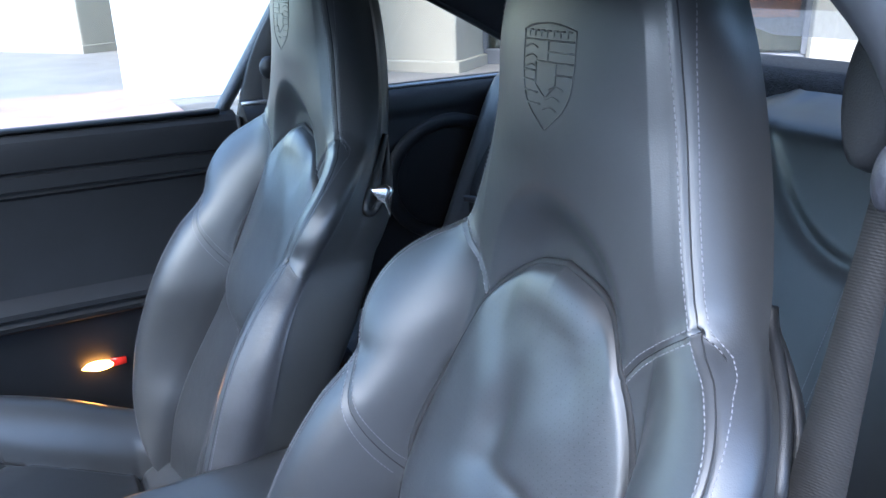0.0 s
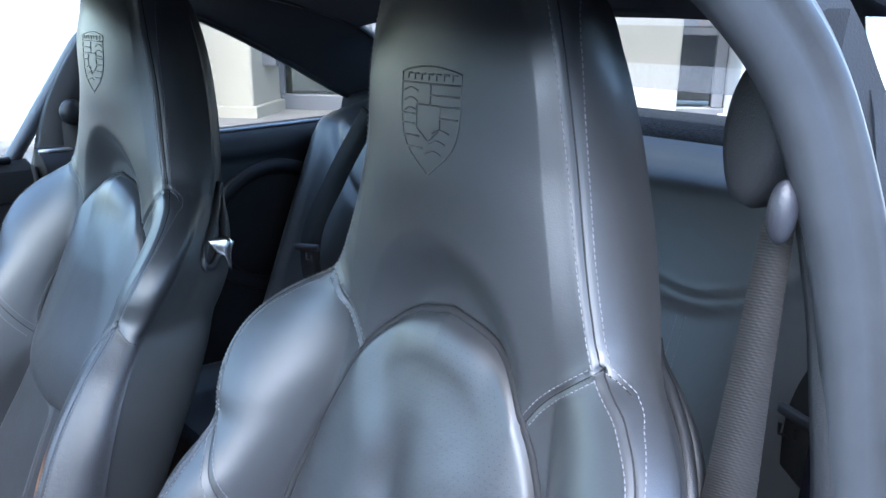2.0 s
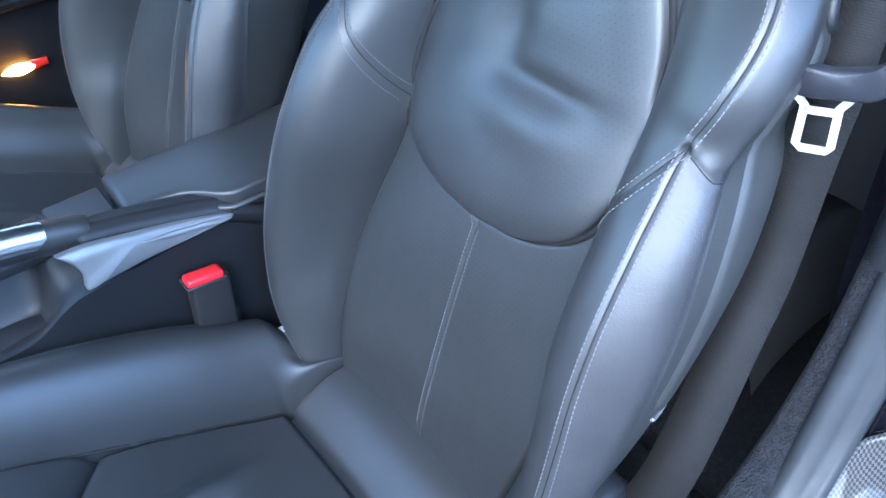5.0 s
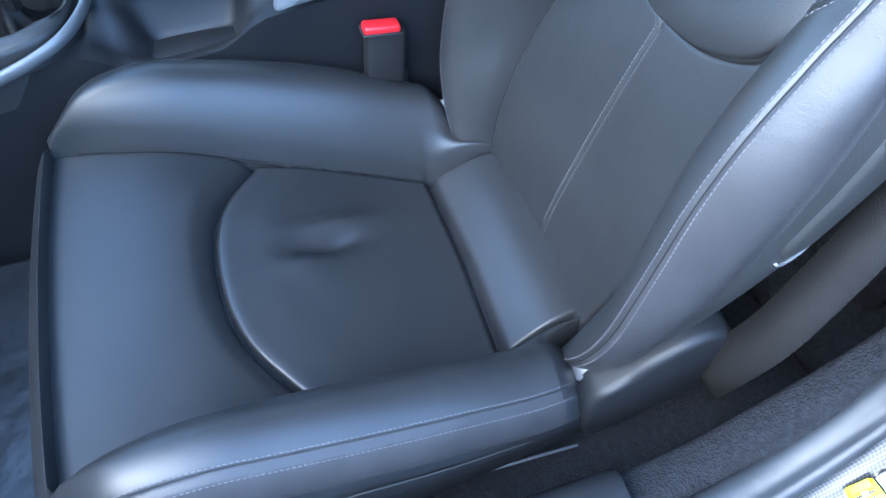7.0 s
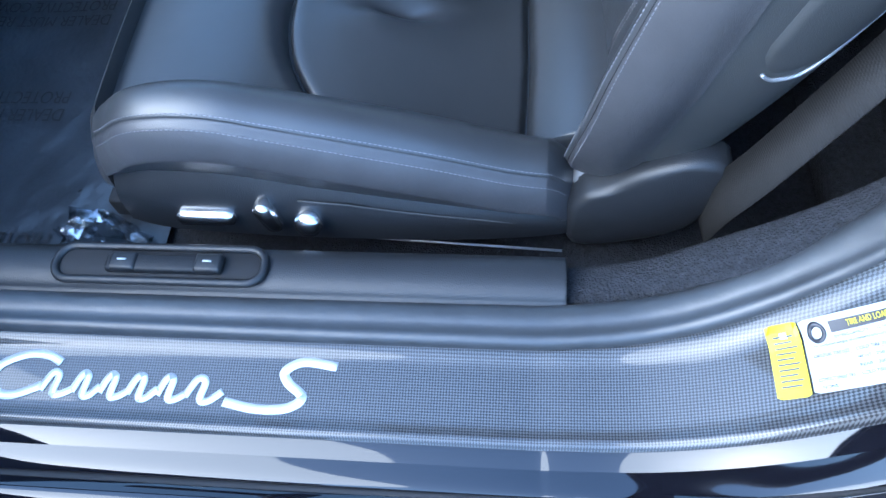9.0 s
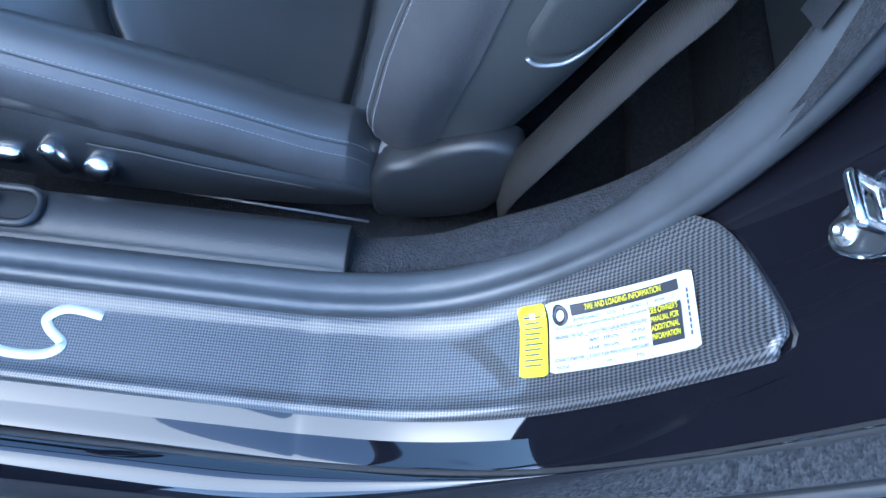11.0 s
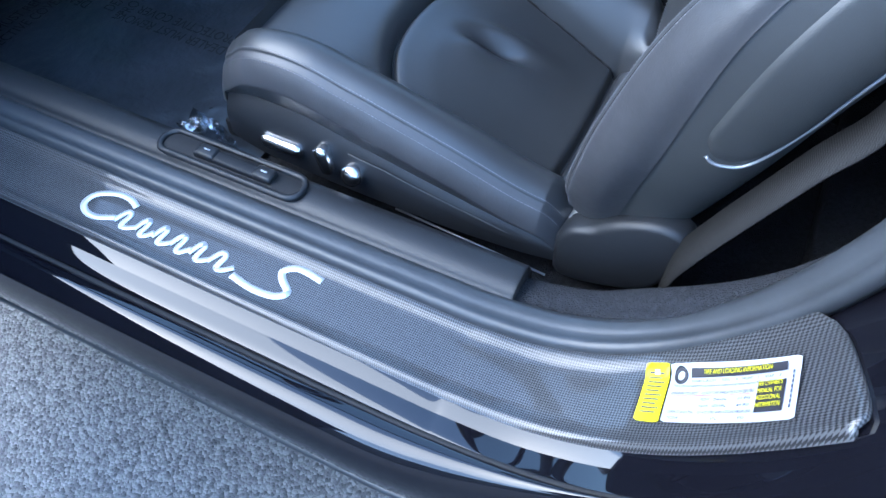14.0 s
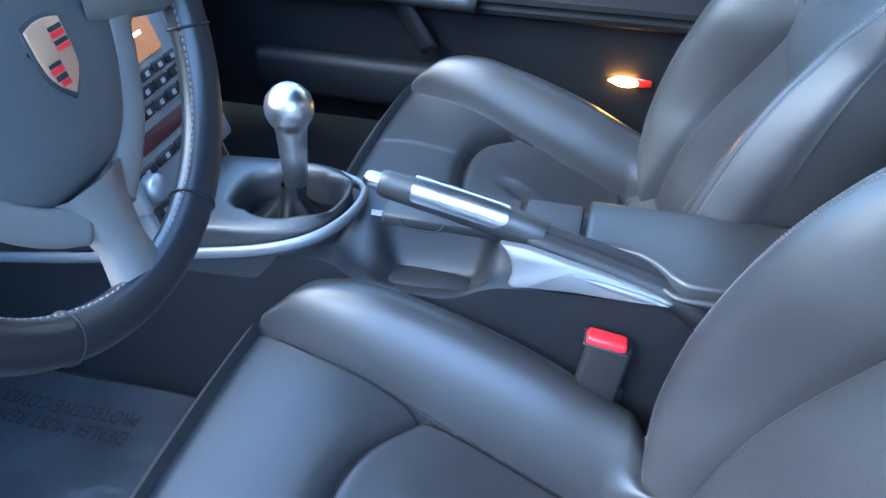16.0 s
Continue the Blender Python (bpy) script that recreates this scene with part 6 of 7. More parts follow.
part("shaft", lathe([(0.0110, 0.0), (0.0125, 0.02), (0.0130, 0.040)], (0.020, -0.239, 0.545), (0.02, 0.03, 1), 8), M_DARK, gear, smooth=False)
boot = []
for k in np.linspace(0, 1, 14):
    r = 0.062 * (1 - k) ** 1.5 + 0.0125
    fold = 1 + 0.16 * math.sin(math.pi * min(1, k * 1.15)) * np.sin(7 * ang + 2.5 * k)
    boot.append(np.stack([0.022 + r * np.cos(ang) * fold * 0.66, -0.244 + r * np.sin(ang) * fold * 0.94, np.full(96, 0.522 + 0.056 * k ** 1.5) + 0.005 * np.sin(5 * ang + 1) * (1 - k)], -1))
part("boot", sheet(np.array(boot), close_v=True, flip=True), M_BOOT, gear, "soft gathered leather boot")

# ---- handbrake ----
hb = thing("handbrake", (0.06, 0.1, 0.52), "handbrake lever with a silver inlay and button", "handbrake")
hd = np.array([(0.059, -0.118, 0.624), (0.059, -0.06, 0.613), (0.059, 0.01, 0.598), (0.060, 0.066, 0.583)])
hl = smooth_line(hd, 30)
part("button", tube(smooth_line([(0.059, -0.138, 0.628), (0.059, -0.116, 0.624)], 10), 0.0100, 16, scale=np.r_[0.25, 0.62, 0.85, 0.95, np.ones(6)]), M_ALU, hb, "bright push button")
grip = part("grip", tube(hl, 0.0165, 20, ry=0.019, scale=np.interp(np.linspace(0, 1, 30), [0, 0.03, 0.5, 0.94, 1], [0.74, 0.88, 1.0, 1.06, 0.96])), M_LEATHER, hb, "black leather grip", angle=50)
ins = []
for t in np.linspace(0.22, 0.75, 26):
    c = np.array([np.interp(t, np.linspace(0, 1, 30), hl[:, k]) for k in range(3)])
    wide = np.interp(t, [0.22, 0.24, 0.69, 0.75], [48, 60, 60, 30])
    ins.append([c + np.array((math.cos(q) * 0.0178, 0.2 * math.sin(q) * 0.02, math.sin(q) * 0.0204)) for q in np.radians(np.linspace(56 - wide, 56 + wide, 14))])
part("inlay", sheet(np.array(ins), flip=True), M_ALU, grip, "brushed aluminium inlay")
# leather sleeve over the lever's root, with two ridges along it
path = smooth_line([(0.061, 0.052, 0.581), (0.064, 0.10, 0.572), (0.071, 0.16, 0.560), (0.080, 0.215, 0.547), (0.086, 0.25, 0.53)], 32)
sec = []
for q in np.linspace(0, 2 * np.pi, 48, endpoint=False):
    bump = 1 + 0.10 * math.exp(-((q - 1.25) / 0.16) ** 2) + 0.10 * math.exp(-((q - 2.05) / 0.16) ** 2)
    sec.append((0.0215 * math.cos(q) * bump, 0.0175 * math.sin(q) * bump))
part("sleeve", sweep(path, sec, scale=np.interp(np.linspace(0, 1, 32), [0, 0.1, 0.6, 1], [0.86, 0.94, 1.02, 1.1])), M_SLEEVE, hb, "black leather sleeve over the lever")
so = smooth_line([(0.024, 0.588), (0.055, 0.5865), (0.10, 0.577), (0.155, 0.5655), (0.195, 0.5555), (0.2115, 0.5485), (0.196, 0.5445), (0.12, 0.5435), (0.060, 0.5415), (0.038, 0.5400), (0.040, 0.556), (0.036, 0.572), (0.024, 0.588)], 72)[:-1]
part("side_trim", slab(so - (0, 0.56), (0.090, 0, 0.56), (1, 0, 0.25), (0, 1, 0), 0.012, 0.004), M_TRIMGREY, hb, "silver grey side trim", angle=60)
blade = smooth_line([(0.105, 0.007), (0.145, 0.0035), (0.185, -0.004), (0.208, -0.0115), (0.185, -0.0115), (0.145, -0.0045), (0.105, 0.007)], 40)[:-1]
part("blade", slab(blade, (0.0985, 0, 0.56), (1, 0, 0.25), (0, 1, 0), 0.0065, 0.0035), M_TRIMGREY, hb)

# ---- armrest ----
armrest = thing("armrest", (0.02, 0.3, 0.50), "smooth black leather armrest lid behind the flat console lids", "armrest")
near_x = lambda y: np.interp(y, [0.11, 0.150, 0.172, 0.190, 0.205, 0.22, 0.6], [0.050, 0.052, 0.058, 0.072, 0.090, 0.099, 0.102])
rows = []
for y, dr in [(0.1115, 0.030), (0.1115, 0.005), (0.1128, 0.0022), (0.1155, 0.0)] + [(y, 0.0) for y in np.linspace(0.120, 0.62, 60)]:
    w0, w1 = -0.038, near_x(y)
    row = []
    for fx, fz in ((0, -0.030), (0, -0.006), (0.008, -0.0025), (0.03, -0.0008), (0.1, 0), (0.3, 0.002), (0.5, 0.003), (0.7, 0.002), (0.9, 0), (0.97, -0.0008), (0.992, -0.0025), (1, -0.006), (1, -0.030)):
        row.append((w0 + (w1 - w0) * fx, y, 0.5775 + fz - min(dr, 0.030 + fz)))
    rows.append(row)
part("lid", sheet(np.array(rows), flip=True), M_LEATHER, armrest, angle=50)
part("base", rbox((0.028, 0.37, 0.50), (0.130, 0.49, 0.09), 0.012), M_SOFT, armrest)
edge = smooth_line([(near_x(y) + 0.005, y - 0.002, 0.560) for y in (0.118, 0.150, 0.172, 0.190, 0.205, 0.218, 0.25, 0.3)], 50)
part("piping", tube(edge, 0.0042, 10), M_LEATHER, armrest)

# ---- belt buckles ----
def buckle(name, x, y, z, lean):
    b = thing(name, (x, y, z - 0.1), "black belt buckle with a red release button", "belt buckle", "belt buckles")
    turn = Euler((radians(lean), radians(-6), 0)).to_matrix().to_4x4()
    part("housing", rbox((x, y, z - 0.045), (0.028, 0.047, 0.088), 0.005, turn), M_DARK, b)
    part("rim", rbox(np.array((x, y, z)) - np.array(turn.to_3x3() @ Vector((0, 0, 0.0035))), (0.0285, 0.0475, 0.003), 0.001, turn), M_LID, b)
    part("release", rbox(np.array((x, y, z)) + np.array(turn.to_3x3() @ Vector((0.002, 0, 0.001))), (0.022, 0.044, 0.012), 0.004, turn), M_RED, b, "red release button")
    part("stalk", rbox((x - 0.004, y + 0.012, z - 0.11), (0.012, 0.026, 0.08), 0.004, turn), M_DARK, b)
    return b


buckle("belt_buckle", 0.120, 0.150, 0.503, -8)
buckle("belt_buckle", -0.115, 0.165, 0.475, -8)

# ---- driver's belt ----
belt = thing("seat_belt", (0.62, 0.42, 0.30), "dark woven seat belt hanging from the pillar with its metal tongue", "seat belt", "seat belts")
run = smooth_line([(0.603, 0.505, 1.06), (0.603, 0.494, 0.96), (0.604, 0.482, 0.86), (0.603, 0.470, 0.785), (0.606, 0.455, 0.67), (0.611, 0.424, 0.61), (0.616, 0.392, 0.545), (0.617, 0.363, 0.48), (0.606, 0.346, 0.42), (0.590, 0.34, 0.36)], 60)
ac = np.array([unit((0.96, 0.28 - 0.1 * t, 0.0)) for t in np.linspace(0, 1, 60)])
wid = np.interp(np.linspace(0, 1, 60), [0, 0.10, 0.3, 1], [0.36, 0.5, 0.85, 1.0])
al = np.gradient(run, axis=0)
part("webbing", sweep(run, [(-0.0235, -0.0008), (0.0235, -0.0008), (0.0235, 0.0008), (-0.0235, 0.0008)], np.cross(ac, al), scale=wid), M_BELT, belt)
b2 = run + np.array((0.004, 0.012, 0.0))
tc = np.array((0.608, 0.458, 0.842))
tn = unit((0.30, -0.95, 0.05))
tr = unit((0.95, 0.30, 0.12))
tu, tv, tnn = frame3(tn, tr)
to = smooth_line([(-0.032, -0.008), (-0.026, 0.006), (0.0, 0.004), (0.024, 0.008), (0.033, 0.015), (0.037, 0.002), (0.028, -0.013), (0.0, -0.016), (-0.020, -0.015), (-0.032, -0.008)], 40)[:-1]
part("tongue_grip", slab(to, tc + tnn * 0.001, tn, tr, 0.010, 0.004), M_TONGUE, belt, "grey plastic tongue grip", angle=60)
fr = [(-0.018, -0.012), (-0.0095, -0.022), (-0.0115, -0.050), (-0.008, -0.053), (0.008, -0.053), (0.0105, -0.050), (0.0115, -0.022), (0.019, -0.012)]
ft = [tc + tu * (a - 0.004) + tv * b + tnn * 0.007 for a, b in fr]
part("tongue_blade", sweep(ft, [(-0.0027, -0.001), (0.0027, -0.001), (0.0027, 0.001), (-0.0027, 0.001)], tnn), M_TMETAL, belt, "bright metal belt tongue", smooth=False)
part("tongue_bar", sweep([tc + tu * -0.014 + tv * -0.025 + tnn * 0.007, tc + tu * 0.008 + tv * -0.025 + tnn * 0.007], [(-0.0025, -0.001), (0.0025, -0.001), (0.0025, 0.001), (-0.0025, 0.001)], tnn), M_TMETAL, belt, smooth=False)
# guide loop and its cover on the pillar
cov = smooth_line([(0.028, 0.058), (0.006, 0.050), (-0.022, 0.02), (-0.030, -0.015), (-0.020, -0.048), (-0.004, -0.056), (0.014, -0.035), (0.022, 0.0), (0.028, 0.058)], 44)[:-1]
part("guide_cover", slab(cov, (0.590, 0.535, 1.115), (-0.35, -0.93, 0), (0.93, -0.35, 0), 0.030, 0.014), M_PILLAR, belt, "dark oval guide cover", angle=60)
# near-black strip on the cover, painted as the shade in a slot
part("slot_shade", slab(np.array([(0.012, -0.02), (0.022, -0.02), (0.028, 0.05), (0.016, 0.05)]), (0.592, 0.507, 1.115), (-0.35, -0.93, 0), (0.93, -0.35, 0), 0.003, 0.001), M_DARK, belt)
part("guide_loop", ellipsoid((0.611, 0.487, 1.068), (0.008, 0.008, 0.018)), M_TONGUE, belt, "blue-grey worn guide loop")

# ---- rear seats ----
def rear_seat(x0):
    s = thing("back_seat", (x0, 0.9, 0.42), "small black leather rear seat with a dished backrest", "car seat", "rear seats")
    rows = []
    xx = np.linspace(-1, 1, 60)
    arc_ = [(d_ + 0.015, 0.826 + 3.6 * d_ * d_) for d_ in np.linspace(-0.19, 0.19, 15)]
    for t in np.linspace(0, 1, 60):
        z = 0.50 + 0.50 * t
        half = np.interp(t, [0, 0.5, 0.85, 0.96, 1.0], [0.285, 0.285, 0.28, 0.265, 0.24])
        y0 = 0.80 + 0.20 * t
        rim = step(np.abs(xx), 0.70, 0.86) * 0.012 + 0.022 * step(np.array(t), 0.0, 1.0) * 0
        dish = 0.007 * np.exp(-(line_distance(half * xx, np.full(60, z), arc_) / 0.008) ** 2)
        top = 0.09 * step(np.array(t), 0.90, 1.0) ** 2
        side = 0.05 * np.abs(xx) ** 10
        rows.append(np.stack([x0 + half * xx, y0 - rim + dish + side + top, np.full(60, z)], -1))
    part("backrest", sheet(np.array(rows), flip=True), M_LEATHER, s)
    rows = []
    for t in np.linspace(0, 1, 40):
        y = 0.56 + 0.30 * t
        half = 0.27
        z0 = 0.50 - 0.035 * t - 0.06 * (1 - t) ** 6
        bol = 0.035 * step(np.abs(xx), 0.60, 0.85)
        side = 0.08 * np.abs(xx) ** 12
        rows.append(np.stack([x0 + half * xx, np.full(60, y), z0 + bol - side], -1))
    part("cushion", sheet(np.array(rows), flip=True), M_LEATHER, s)
    part("front_skirt", rbox((x0, 0.575, 0.39), (0.5, 0.03, 0.16), 0.012), M_CARPET, s)
    for off in (-0.006, 0.006):
        pts = np.array([(x0 + 0.015 + off, 0.80 + 0.20 * t - 0.001, 0.50 + 0.50 * t) for t in np.linspace(0.05, 0.63, 40)])
        part("stitching", stitches(pts, np.tile((0, -0.93, 0.37), (40, 1))), M_THREAD, s)
    return s


rear_seat(0.315)
rear_seat(-0.315)
tagged(part("seat_divider", rbox((0.0, 0.78, 0.46), (0.07, 0.5, 0.12), 0.03), M_SOFT), "low plastic hump between the rear seats", "trim")


def rear_belt(x, y, z, top, sgn):
    b = thing("rear_belt", (x, y, z - 0.3), "rear seat belt with a slim metal tongue", "seat belt", "seat belts")
    part("webbing", ribbon(smooth_line([top, ((top[0] + x) / 2 + 0.01 * sgn, (top[1] + y) / 2 - 0.005, (top[2] + z) / 2), (x, y, z), (x + 0.005 * sgn, y + 0.03, z - 0.20)], 40), 0.046, 0.0015, (0.93, -0.3 * sgn, 0.05)), M_BELT, b)
    part("tongue_grip", rbox((x, y - 0.008, z + 0.004), (0.062, 0.008, 0.014), 0.004, Euler((0, radians(6 * sgn), radians(-14 * sgn))).to_matrix().to_4x4()), M_TONGUE, b)
    c = np.array((x - 0.012 * sgn, y - 0.012, z - 0.012))
    fr = [(-0.009, 0.006), (-0.009, -0.006), (0.009, -0.006), (0.009, 0.006)]
    part("tongue_blade", sweep([c + np.array((a, 0, q)) for a, q in fr], [(-0.002, -0.001), (0.002, -0.001), (0.002, 0.001), (-0.002, 0.001)], (0, -1, 0)), M_STEEL, b, smooth=False)


rear_belt(0.515, 0.865, 0.757, (0.56, 0.98, 1.0), 1)
rear_belt(-0.405, 0.855, 0.745, (-0.345, 0.96, 1.0), -1)

# ---- steering wheel ----
WC, WT = np.array((0.380, -0.25, 0.88)), 15.0
wn_ = np.array((0, math.cos(radians(WT)), math.sin(radians(WT))))
wu, wv, wnn = frame3(wn_, (-1, 0, 0))


def on_wheel(u, v, h=0.0):
    return WC + wu * u + wv * v + wnn * h


wheel = thing("steering_wheel", WC, "black leather three-spoke steering wheel with a coloured shield badge", "steering wheel")
ra = np.linspace(0, 2 * np.pi, 120, endpoint=False)
rim_pts = np.array([on_wheel(0.172 * math.cos(a), 0.172 * math.sin(a), 0.018) for a in ra])
rim = part("rim", tube(rim_pts, 0.0165, 16, ry=0.0155, up=wn_, loop=True), M_RIM, wheel, "smooth black leather rim")
inner = np.array([on_wheel(0.1565 * math.cos(a), 0.1565 * math.sin(a), 0.021) for a in np.linspace(0, 2 * np.pi, 600)])
part("stitching", stitches(inner, np.array([-wu * math.cos(a) - wv * math.sin(a) for a in np.linspace(0, 2 * np.pi, 600)]), gap=0.0055, length=0.0048, r=0.0008), M_THREAD, rim)
for a in np.radians((-14, 194, -62, 242)):
    rr = np.array([on_wheel((0.172 + 0.0170 * math.cos(b)) * math.cos(a), (0.172 + 0.0170 * math.cos(b)) * math.sin(a), 0.018 + 0.016 * math.sin(b)) for b in np.linspace(0, 2 * np.pi, 24, endpoint=False)])
    part("seam", tube(rr, 0.0012, 6, loop=True, up=(0.3, 0.5, 0.8)), M_SEAM, rim)
hub_o = smooth_line([(-0.075, 0.062), (0.0, 0.074), (0.075, 0.062), (0.098, 0.03), (0.090, -0.02), (0.062, -0.070), (0.03, -0.088), (0.0, -0.091), (-0.03, -0.088), (-0.062, -0.070), (-0.090, -0.02), (-0.098, 0.03), (-0.075, 0.062)], 60)[:-1]
rows = []
for k, (sc_, h) in enumerate(((1.0, -0.02), (1.0, 0.004), (0.97, 0.013), (0.90, 0.018), (0.6, 0.022), (0.3, 0.0235), (0.02, 0.024))):
    rows.append([on_wheel(p[0] * sc_, p[1] * sc_, h) for p in hub_o])
hub = part("airbag_cover", sheet(np.array(rows), close_v=True, flip=False), M_HUB, wheel, "grey-black airbag cover")
sh = shield(0.40) * (1.15, 0.92)
part("badge_rim", slab(sh * 1.15, on_wheel(0.018, -0.008, 0.0225), wn_, wu, 0.0025, 0.001), M_SHELL, hub)
badge = part("badge", slab(sh, on_wheel(0.018, -0.008, 0.0245), wn_, wu, 0.002, 0.0008), M_GOLD, hub, "gold shield badge with red and black bars")
bo = on_wheel(0.018, -0.008, 0.0270)
part("badge_bar", bars([(0.001, 0.010, 0.0135, 0.0135), (-0.0125, -0.0085, -0.001, -0.005), (0.001, 0.002, 0.0135, 0.005), (-0.009, -0.017, -0.0005, -0.0135)], bo, wn_, wu), M_RED, hub, smooth=False)
part("badge_bar", bars([(0.001, 0.0140, 0.0135, 0.0170), (0.001, 0.0056, 0.0135, 0.0085), (-0.0125, -0.0045, -0.001, -0.0018), (-0.0115, -0.0130, -0.001, -0.0095)], bo, wn_, wu), M_INK, hub, smooth=False)
for sgn in (-1, 1):
    sp = np.array([[on_wheel(sgn * x, y + dy_, h) for dy_, h in ((0.018, 0.012), (0.014, 0.022), (0.0, 0.026), (-0.014, 0.022), (-0.018, 0.012), (-0.012, 0.004), (0.012, 0.004))] for x, y in ((0.060, 0.014), (0.10, 0.006), (0.135, -0.002), (0.160, -0.006))])
    part("spoke", sheet(sp, close_v=True, flip=sgn < 0), M_SPOKE, wheel, "satin silver side spoke")
    bl = smooth_line([on_wheel(sgn * x, y, h) for x, y, h in ((0.135, 0.000, 0.016), (0.102, -0.006, 0.014), (0.090, -0.032, 0.012), (0.072, -0.066, 0.012), (0.046, -0.092, 0.013), (0.020, -0.108, 0.016))], 40)
    part("spoke_band", sweep(bl, circle(0.013, 14, 0.006), up=wn_), M_SPOKE, wheel, "satin silver band along the hub")
sp = np.array([[on_wheel(x * w_, y, h) for w_, h in ((-1, 0.010), (-0.85, 0.022), (0, 0.027), (0.85, 0.022), (1, 0.010), (0.6, 0.002), (-0.6, 0.002))] for y, x in ((-0.085, 0.034), (-0.105, 0.024), (-0.135, 0.019), (-0.162, 0.024))])
part("spoke", sheet(sp, close_v=True), M_SPOKE, wheel, "satin silver lower spoke")
part("column", tube([on_wheel(0, 0, 0.0), on_wheel(0, -0.02, -0.25)], 0.055, 20), M_PLASTIC, wheel)

# ---- dash and centre stack ----
dash = thing("dashboard", (0.0, -0.7, 0.6), "black dashboard with a silver-grey centre stack", "dashboard")
dp = [(-0.36, 0.62), (-0.40, 0.60), (-0.46, 0.62), (-0.50, 0.72), (-0.50, 0.82), (-0.54, 0.90), (-0.70, 0.945), (-1.05, 0.95)]
rows = []
for y, z in dp[2:]:
    rows.append([(x, y - 0.13 - 0.05 * step(np.array(abs(x)), 0.10, 0.16), z) for x in np.linspace(-0.66, 0.66, 60)])
part("upper", sheet(np.array(rows), flip=False), M_SOFT, dash)
part("under", rbox((0, -0.88, 0.64), (1.30, 0.40, 0.04), 0.01), M_DARK, dash)
so_ = np.array((0.018, -0.432, 0.625))
sn2 = unit((0, 0.95, 0.31))
ku, kv, kn_ = frame3(sn2, (-1, 0, 0))
stack = part("console_panel", slab(rrect(0.19, 0.30, 0.012), so_ + kv * 0.035, sn2, (-1, 0, 0), 0.03, 0.006), M_STACK, dash, "silver-grey centre stack")
part("stack_body", rbox(so_ - kn_ * 0.062 + kv * 0.035, (0.19, 0.12, 0.29), 0.01, Matrix.Rotation(radians(18), 4, "X")), M_SOFT, dash)
for sgn in (-1, 1):
    part("stack_cheek", slab(rrect(0.012, 0.25, 0.004), so_ + kv * 0.06 + ku * sgn * 0.098, sn2, (-1, 0, 0), 0.042, 0.003), M_SILVER, dash)
f0 = so_ + kn_ * 0.0305
part("display", slab(rrect(0.13, 0.075, 0.004), f0 + kv * 0.112, sn2, (-1, 0, 0), 0.002, 0.001), M_SCREEN, stack, "amber lit display")
f1 = f0 + kn_ * 0.0022
part("display_text", bars([(-0.045, 0.016, 0.0, 0.020), (-0.040, 0.006, -0.022, 0.010), (-0.040, -0.004, 0.0, 0.0), (-0.040, -0.014, -0.020, -0.010), (0.015, 0.006, 0.05, 0.010), (0.015, -0.014, 0.04, -0.010)], f1 + kv * 0.115, sn2, (-1, 0, 0)), M_SCREENTXT, stack, smooth=False)
for row, (v, h, n) in enumerate(((0.060, 0.012, 6), (0.043, 0.012, 5), (0.024, 0.014, 6), (-0.030, 0.012, 4), (-0.078, 0.018, 5), (-0.102, 0.016, 4))):
    for k in range(n):
        w_ = 0.172 / n
        part("button", rbox(f0 + ku * (-0.086 + w_ * (k + 0.5)) + kv * v, (w_ - 0.004, 0.007, h), 0.002, Matrix.Rotation(radians(18), 4, "X")), M_PLASTIC if row != 1 else M_DARK, stack)
        part("symbol", bars([(-0.004, -0.003, 0.004, 0.003)], f0 + ku * (-0.086 + w_ * (k + 0.5)) + kv * v + kn_ * 0.0038, sn2, (-1, 0, 0)), M_WHITE, stack, smooth=False)
part("radio_display", slab(rrect(0.11, 0.020, 0.003), f0 + kv * -0.004, sn2, (-1, 0, 0), 0.002, 0.001), M_REDDISP, stack, "dark red climate display")
for sgn in (-1, 1):
    part("dial", lathe([(0.0, 0.020), (0.014, 0.020), (0.016, 0.016), (0.017, 0.0)], f0 + ku * sgn * 0.074 + kv * -0.045, sn2, 28), M_SILVER, stack, "round silver dial")

# ---- driver's footwell: film-covered mat, pedals, crumpled film ----
film = thing("floor_film", (0.36, -0.6, 0.275), "clear protective film printed with notices over the dark floor mat", "film")
X, Y = np.meshgrid(np.linspace(0.128, 0.640, 110), np.linspace(-1.05, -0.24, 150), indexing="ij")
rip = np.array([[noise.noise(Vector((x * 5, y * 7, 0.3))) * 0.005 + abs(noise.noise(Vector((x * 16 + 3, y * 9, 1.7)))) * -0.003 for x, y in zip(rx_, ry_)] for rx_, ry_ in zip(X, Y)])
Zf = 0.281 + rip + 0.20 * step(-Y, 0.86, 1.06) ** 1.4
part("sheet", sheet(np.stack([X, Y, Zf], -1)), M_FILM, film)


def film_z(x, y):
    i, j = int(np.clip((x - 0.128) / 0.512 * 109, 0, 109)), int(np.clip((y + 1.05) / 0.81 * 149, 0, 149))
    return Zf[i, j]


def notice(x, y, right, text="DEALER MUST REMOVE\nPROTECTIVE COVER"):
    pts, faces = letters(text, 0.030, (x, y, 0.0), (0, 0, 1), right, 0.0, width=0.23)
    pts = pts.copy()
    pts[:, 2] = [film_z(p[0], p[1]) + 0.0025 for p in pts]
    part("notice", (pts, faces), M_FILMINK, film, smooth=False)


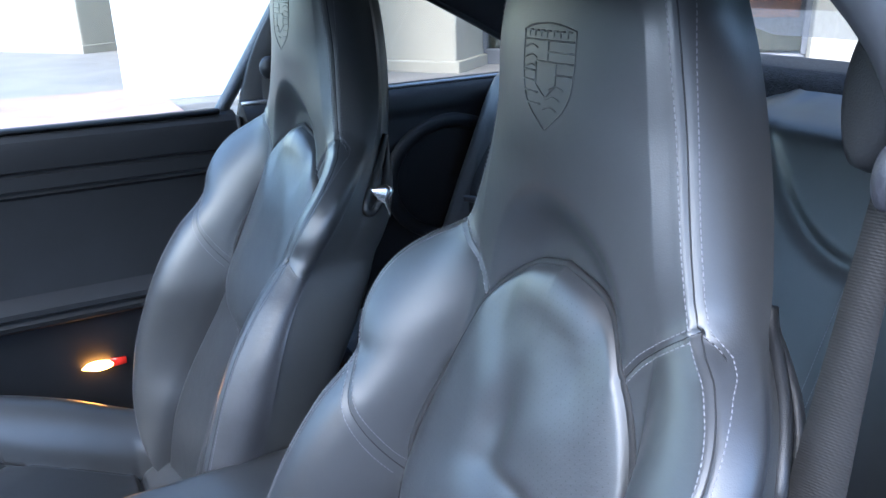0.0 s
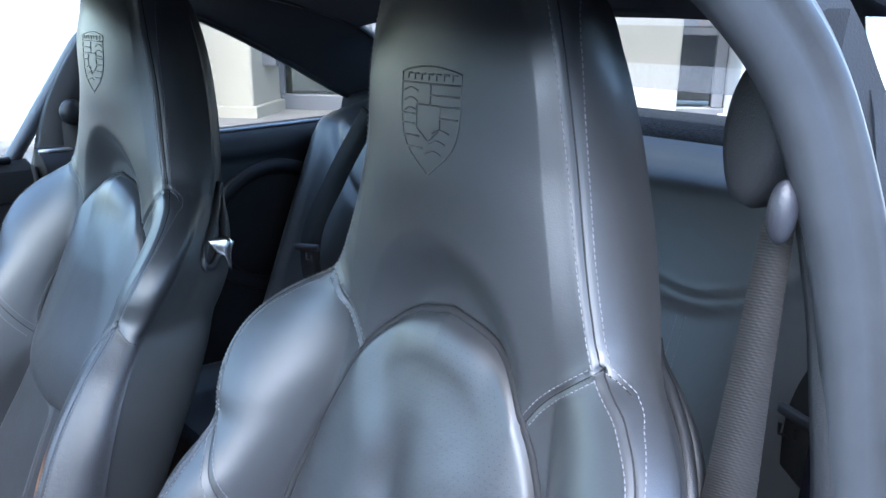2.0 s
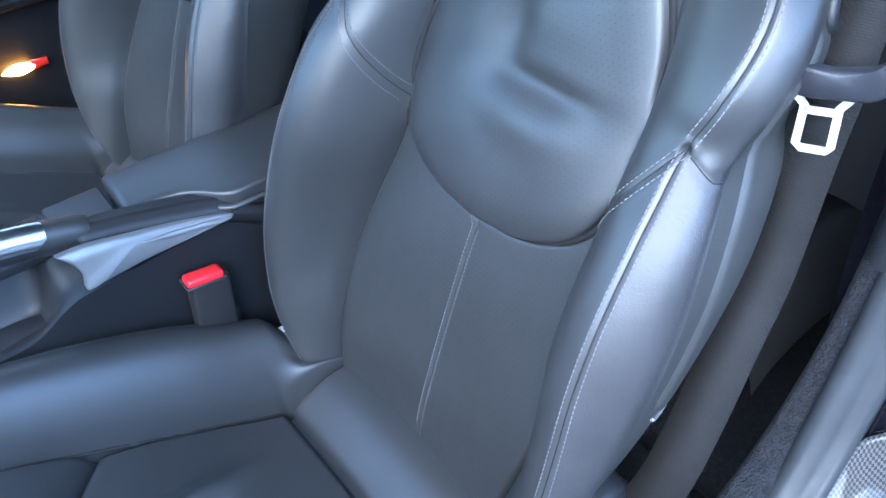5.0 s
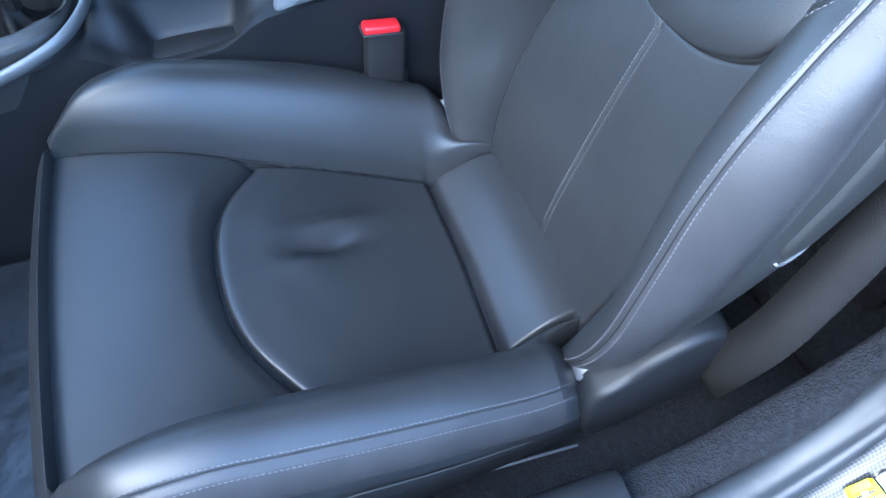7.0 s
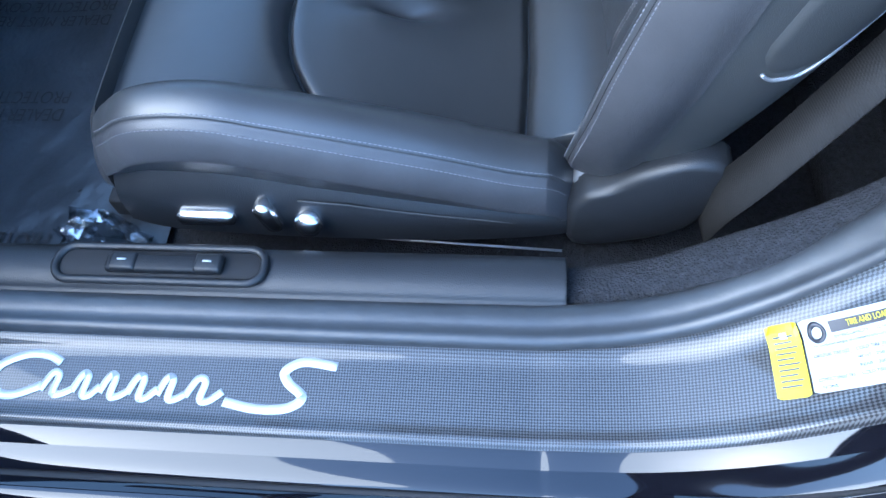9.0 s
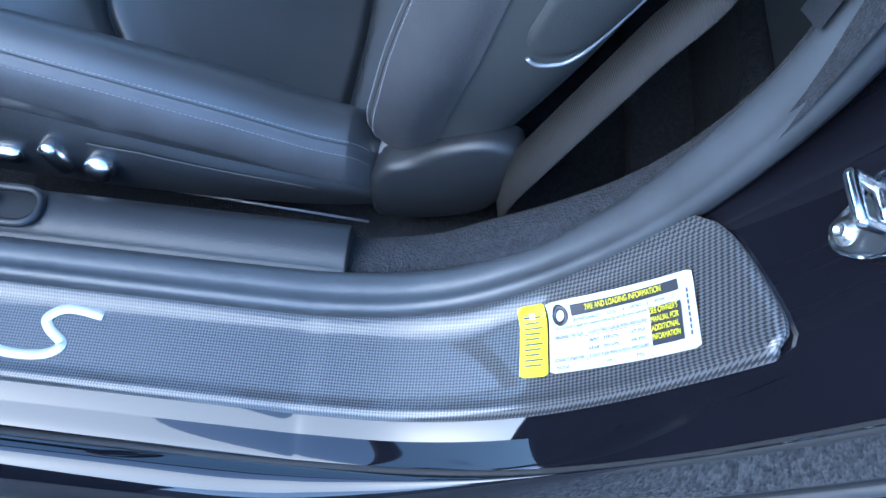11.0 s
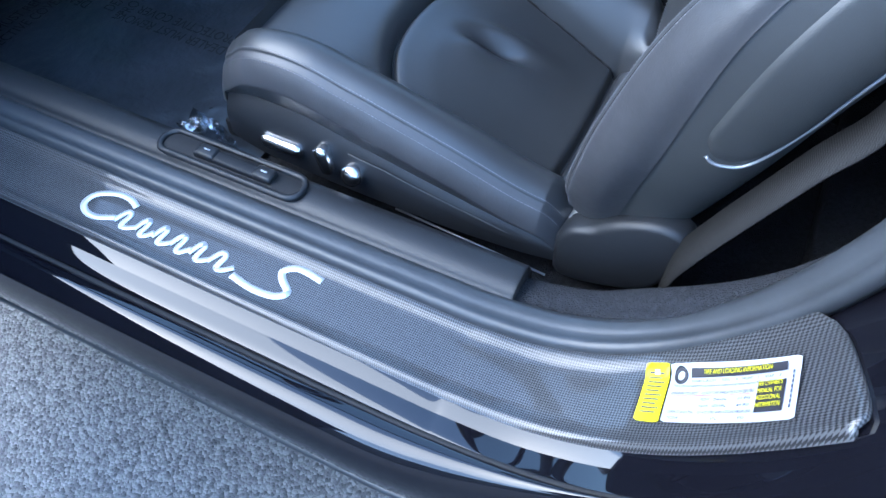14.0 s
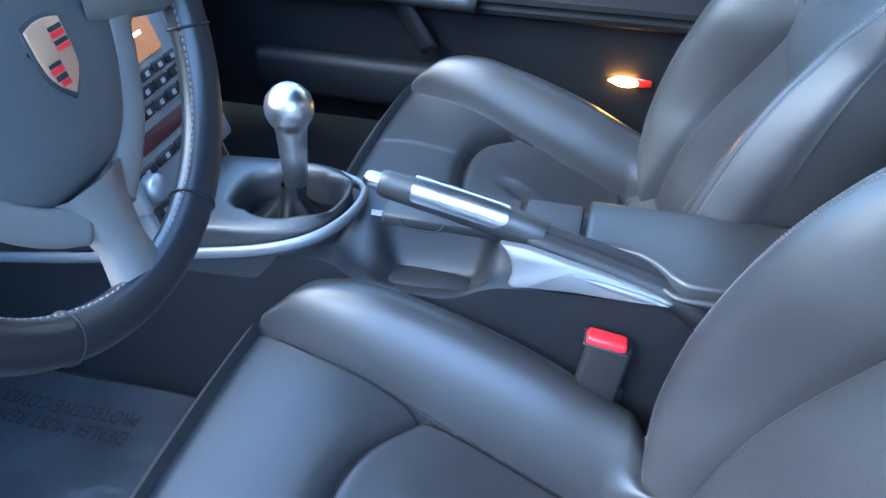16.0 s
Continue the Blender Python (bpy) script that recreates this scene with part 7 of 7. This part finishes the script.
for x, y, r in ((0.205, -0.42, (0, -1, 0)), (0.382, -0.43, (0, -1, 0)), (0.605, -0.38, (0, -1, 0)), (0.39, -0.672, (-1, 0, 0)), (0.60, -0.80, (-1, 0, 0)), (0.605, -0.66, (0, -1, 0)), (0.205, -0.72, (0, -1, 0)), (0.382, -0.72, (0, -1, 0))):
    notice(x, y, r)
# crumpled edge of the film by the seat
rng = np.random.default_rng(4)
rows = []
for i in range(16):
    rows.append([(0.575 + 0.07 * i / 15 + rng.normal(0, 0.005), -0.345 + 0.085 * j / 15 + rng.normal(0, 0.005), 0.285 + 0.075 * math.sin(math.pi * j / 15) * math.sin(math.pi * (0.2 + 0.7 * i / 15)) + rng.normal(0, 0.006)) for j in range(16)])
film2 = thing("crumpled_film", (0.61, -0.30, 0.28), "crumpled clear film bunched beside the seat", "film")
M_CRUMPLE = bpy.data.materials.new("crumpled_clear_film")
M_CRUMPLE.use_nodes = True
ct = M_CRUMPLE.node_tree
c_clear, c_gloss, c_mix = (ct.nodes.new(k) for k in ("ShaderNodeBsdfTransparent", "ShaderNodeBsdfGlossy", "ShaderNodeMixShader"))
c_clear.inputs["Color"].default_value = (0.85, 0.88, 0.92, 1)
c_gloss.inputs["Roughness"].default_value = 0.08
c_mix.inputs[0].default_value = 0.4
ct.links.new(c_clear.outputs[0], c_mix.inputs[1])
ct.links.new(c_gloss.outputs[0], c_mix.inputs[2])
ct.links.new(c_mix.outputs[0], ct.nodes["Material Output"].inputs["Surface"])
part("film", sheet(np.array(rows)), M_CRUMPLE, film2, smooth=False)


def pedal(name, c, w, h, lean, label):
    p = thing(name, (c[0], c[1], 0.28), label, "pedal", "pedals")
    n = unit((0.0, math.cos(radians(lean)), math.sin(radians(lean))))
    part("plate", slab(rrect(w, h, 0.006), c, n, (-1, 0, 0), 0.010, 0.003), M_TRIMGREY, p)
    u, v, nn = frame3(n, (-1, 0, 0))
    frame_pts = np.array([np.array(c) + u * a + v * b + nn * 0.010 for a, b in rrect(w, h, 0.006)])
    part("edge", tube(frame_pts, 0.003, 8, loop=True, up=nn), M_ALU, p, "bright metal edge")
    part("arm", tube([np.array(c) - nn * 0.01, np.array(c) + (0, -0.06, 0.22)], 0.010, 10), M_DARK, p)


pedal("pedal", (0.225, -0.845, 0.41), 0.060, 0.20, 12, "tall black accelerator pedal with a bright edge")
pedal("pedal", (0.330, -0.90, 0.42), 0.075, 0.060, 25, "black brake pedal with a bright edge")
pedal("pedal", (0.560, -0.80, 0.40), 0.070, 0.150, 18, "footrest pedal with a bright edge")
tagged(part("marker_tag", rbox((0.288, -0.90, 0.46), (0.05, 0.004, 0.07), 0.001, Euler((radians(-20), 0, 0)).to_matrix().to_4x4()), M_GREEN), "bright green tag above the floor mat", "tag")
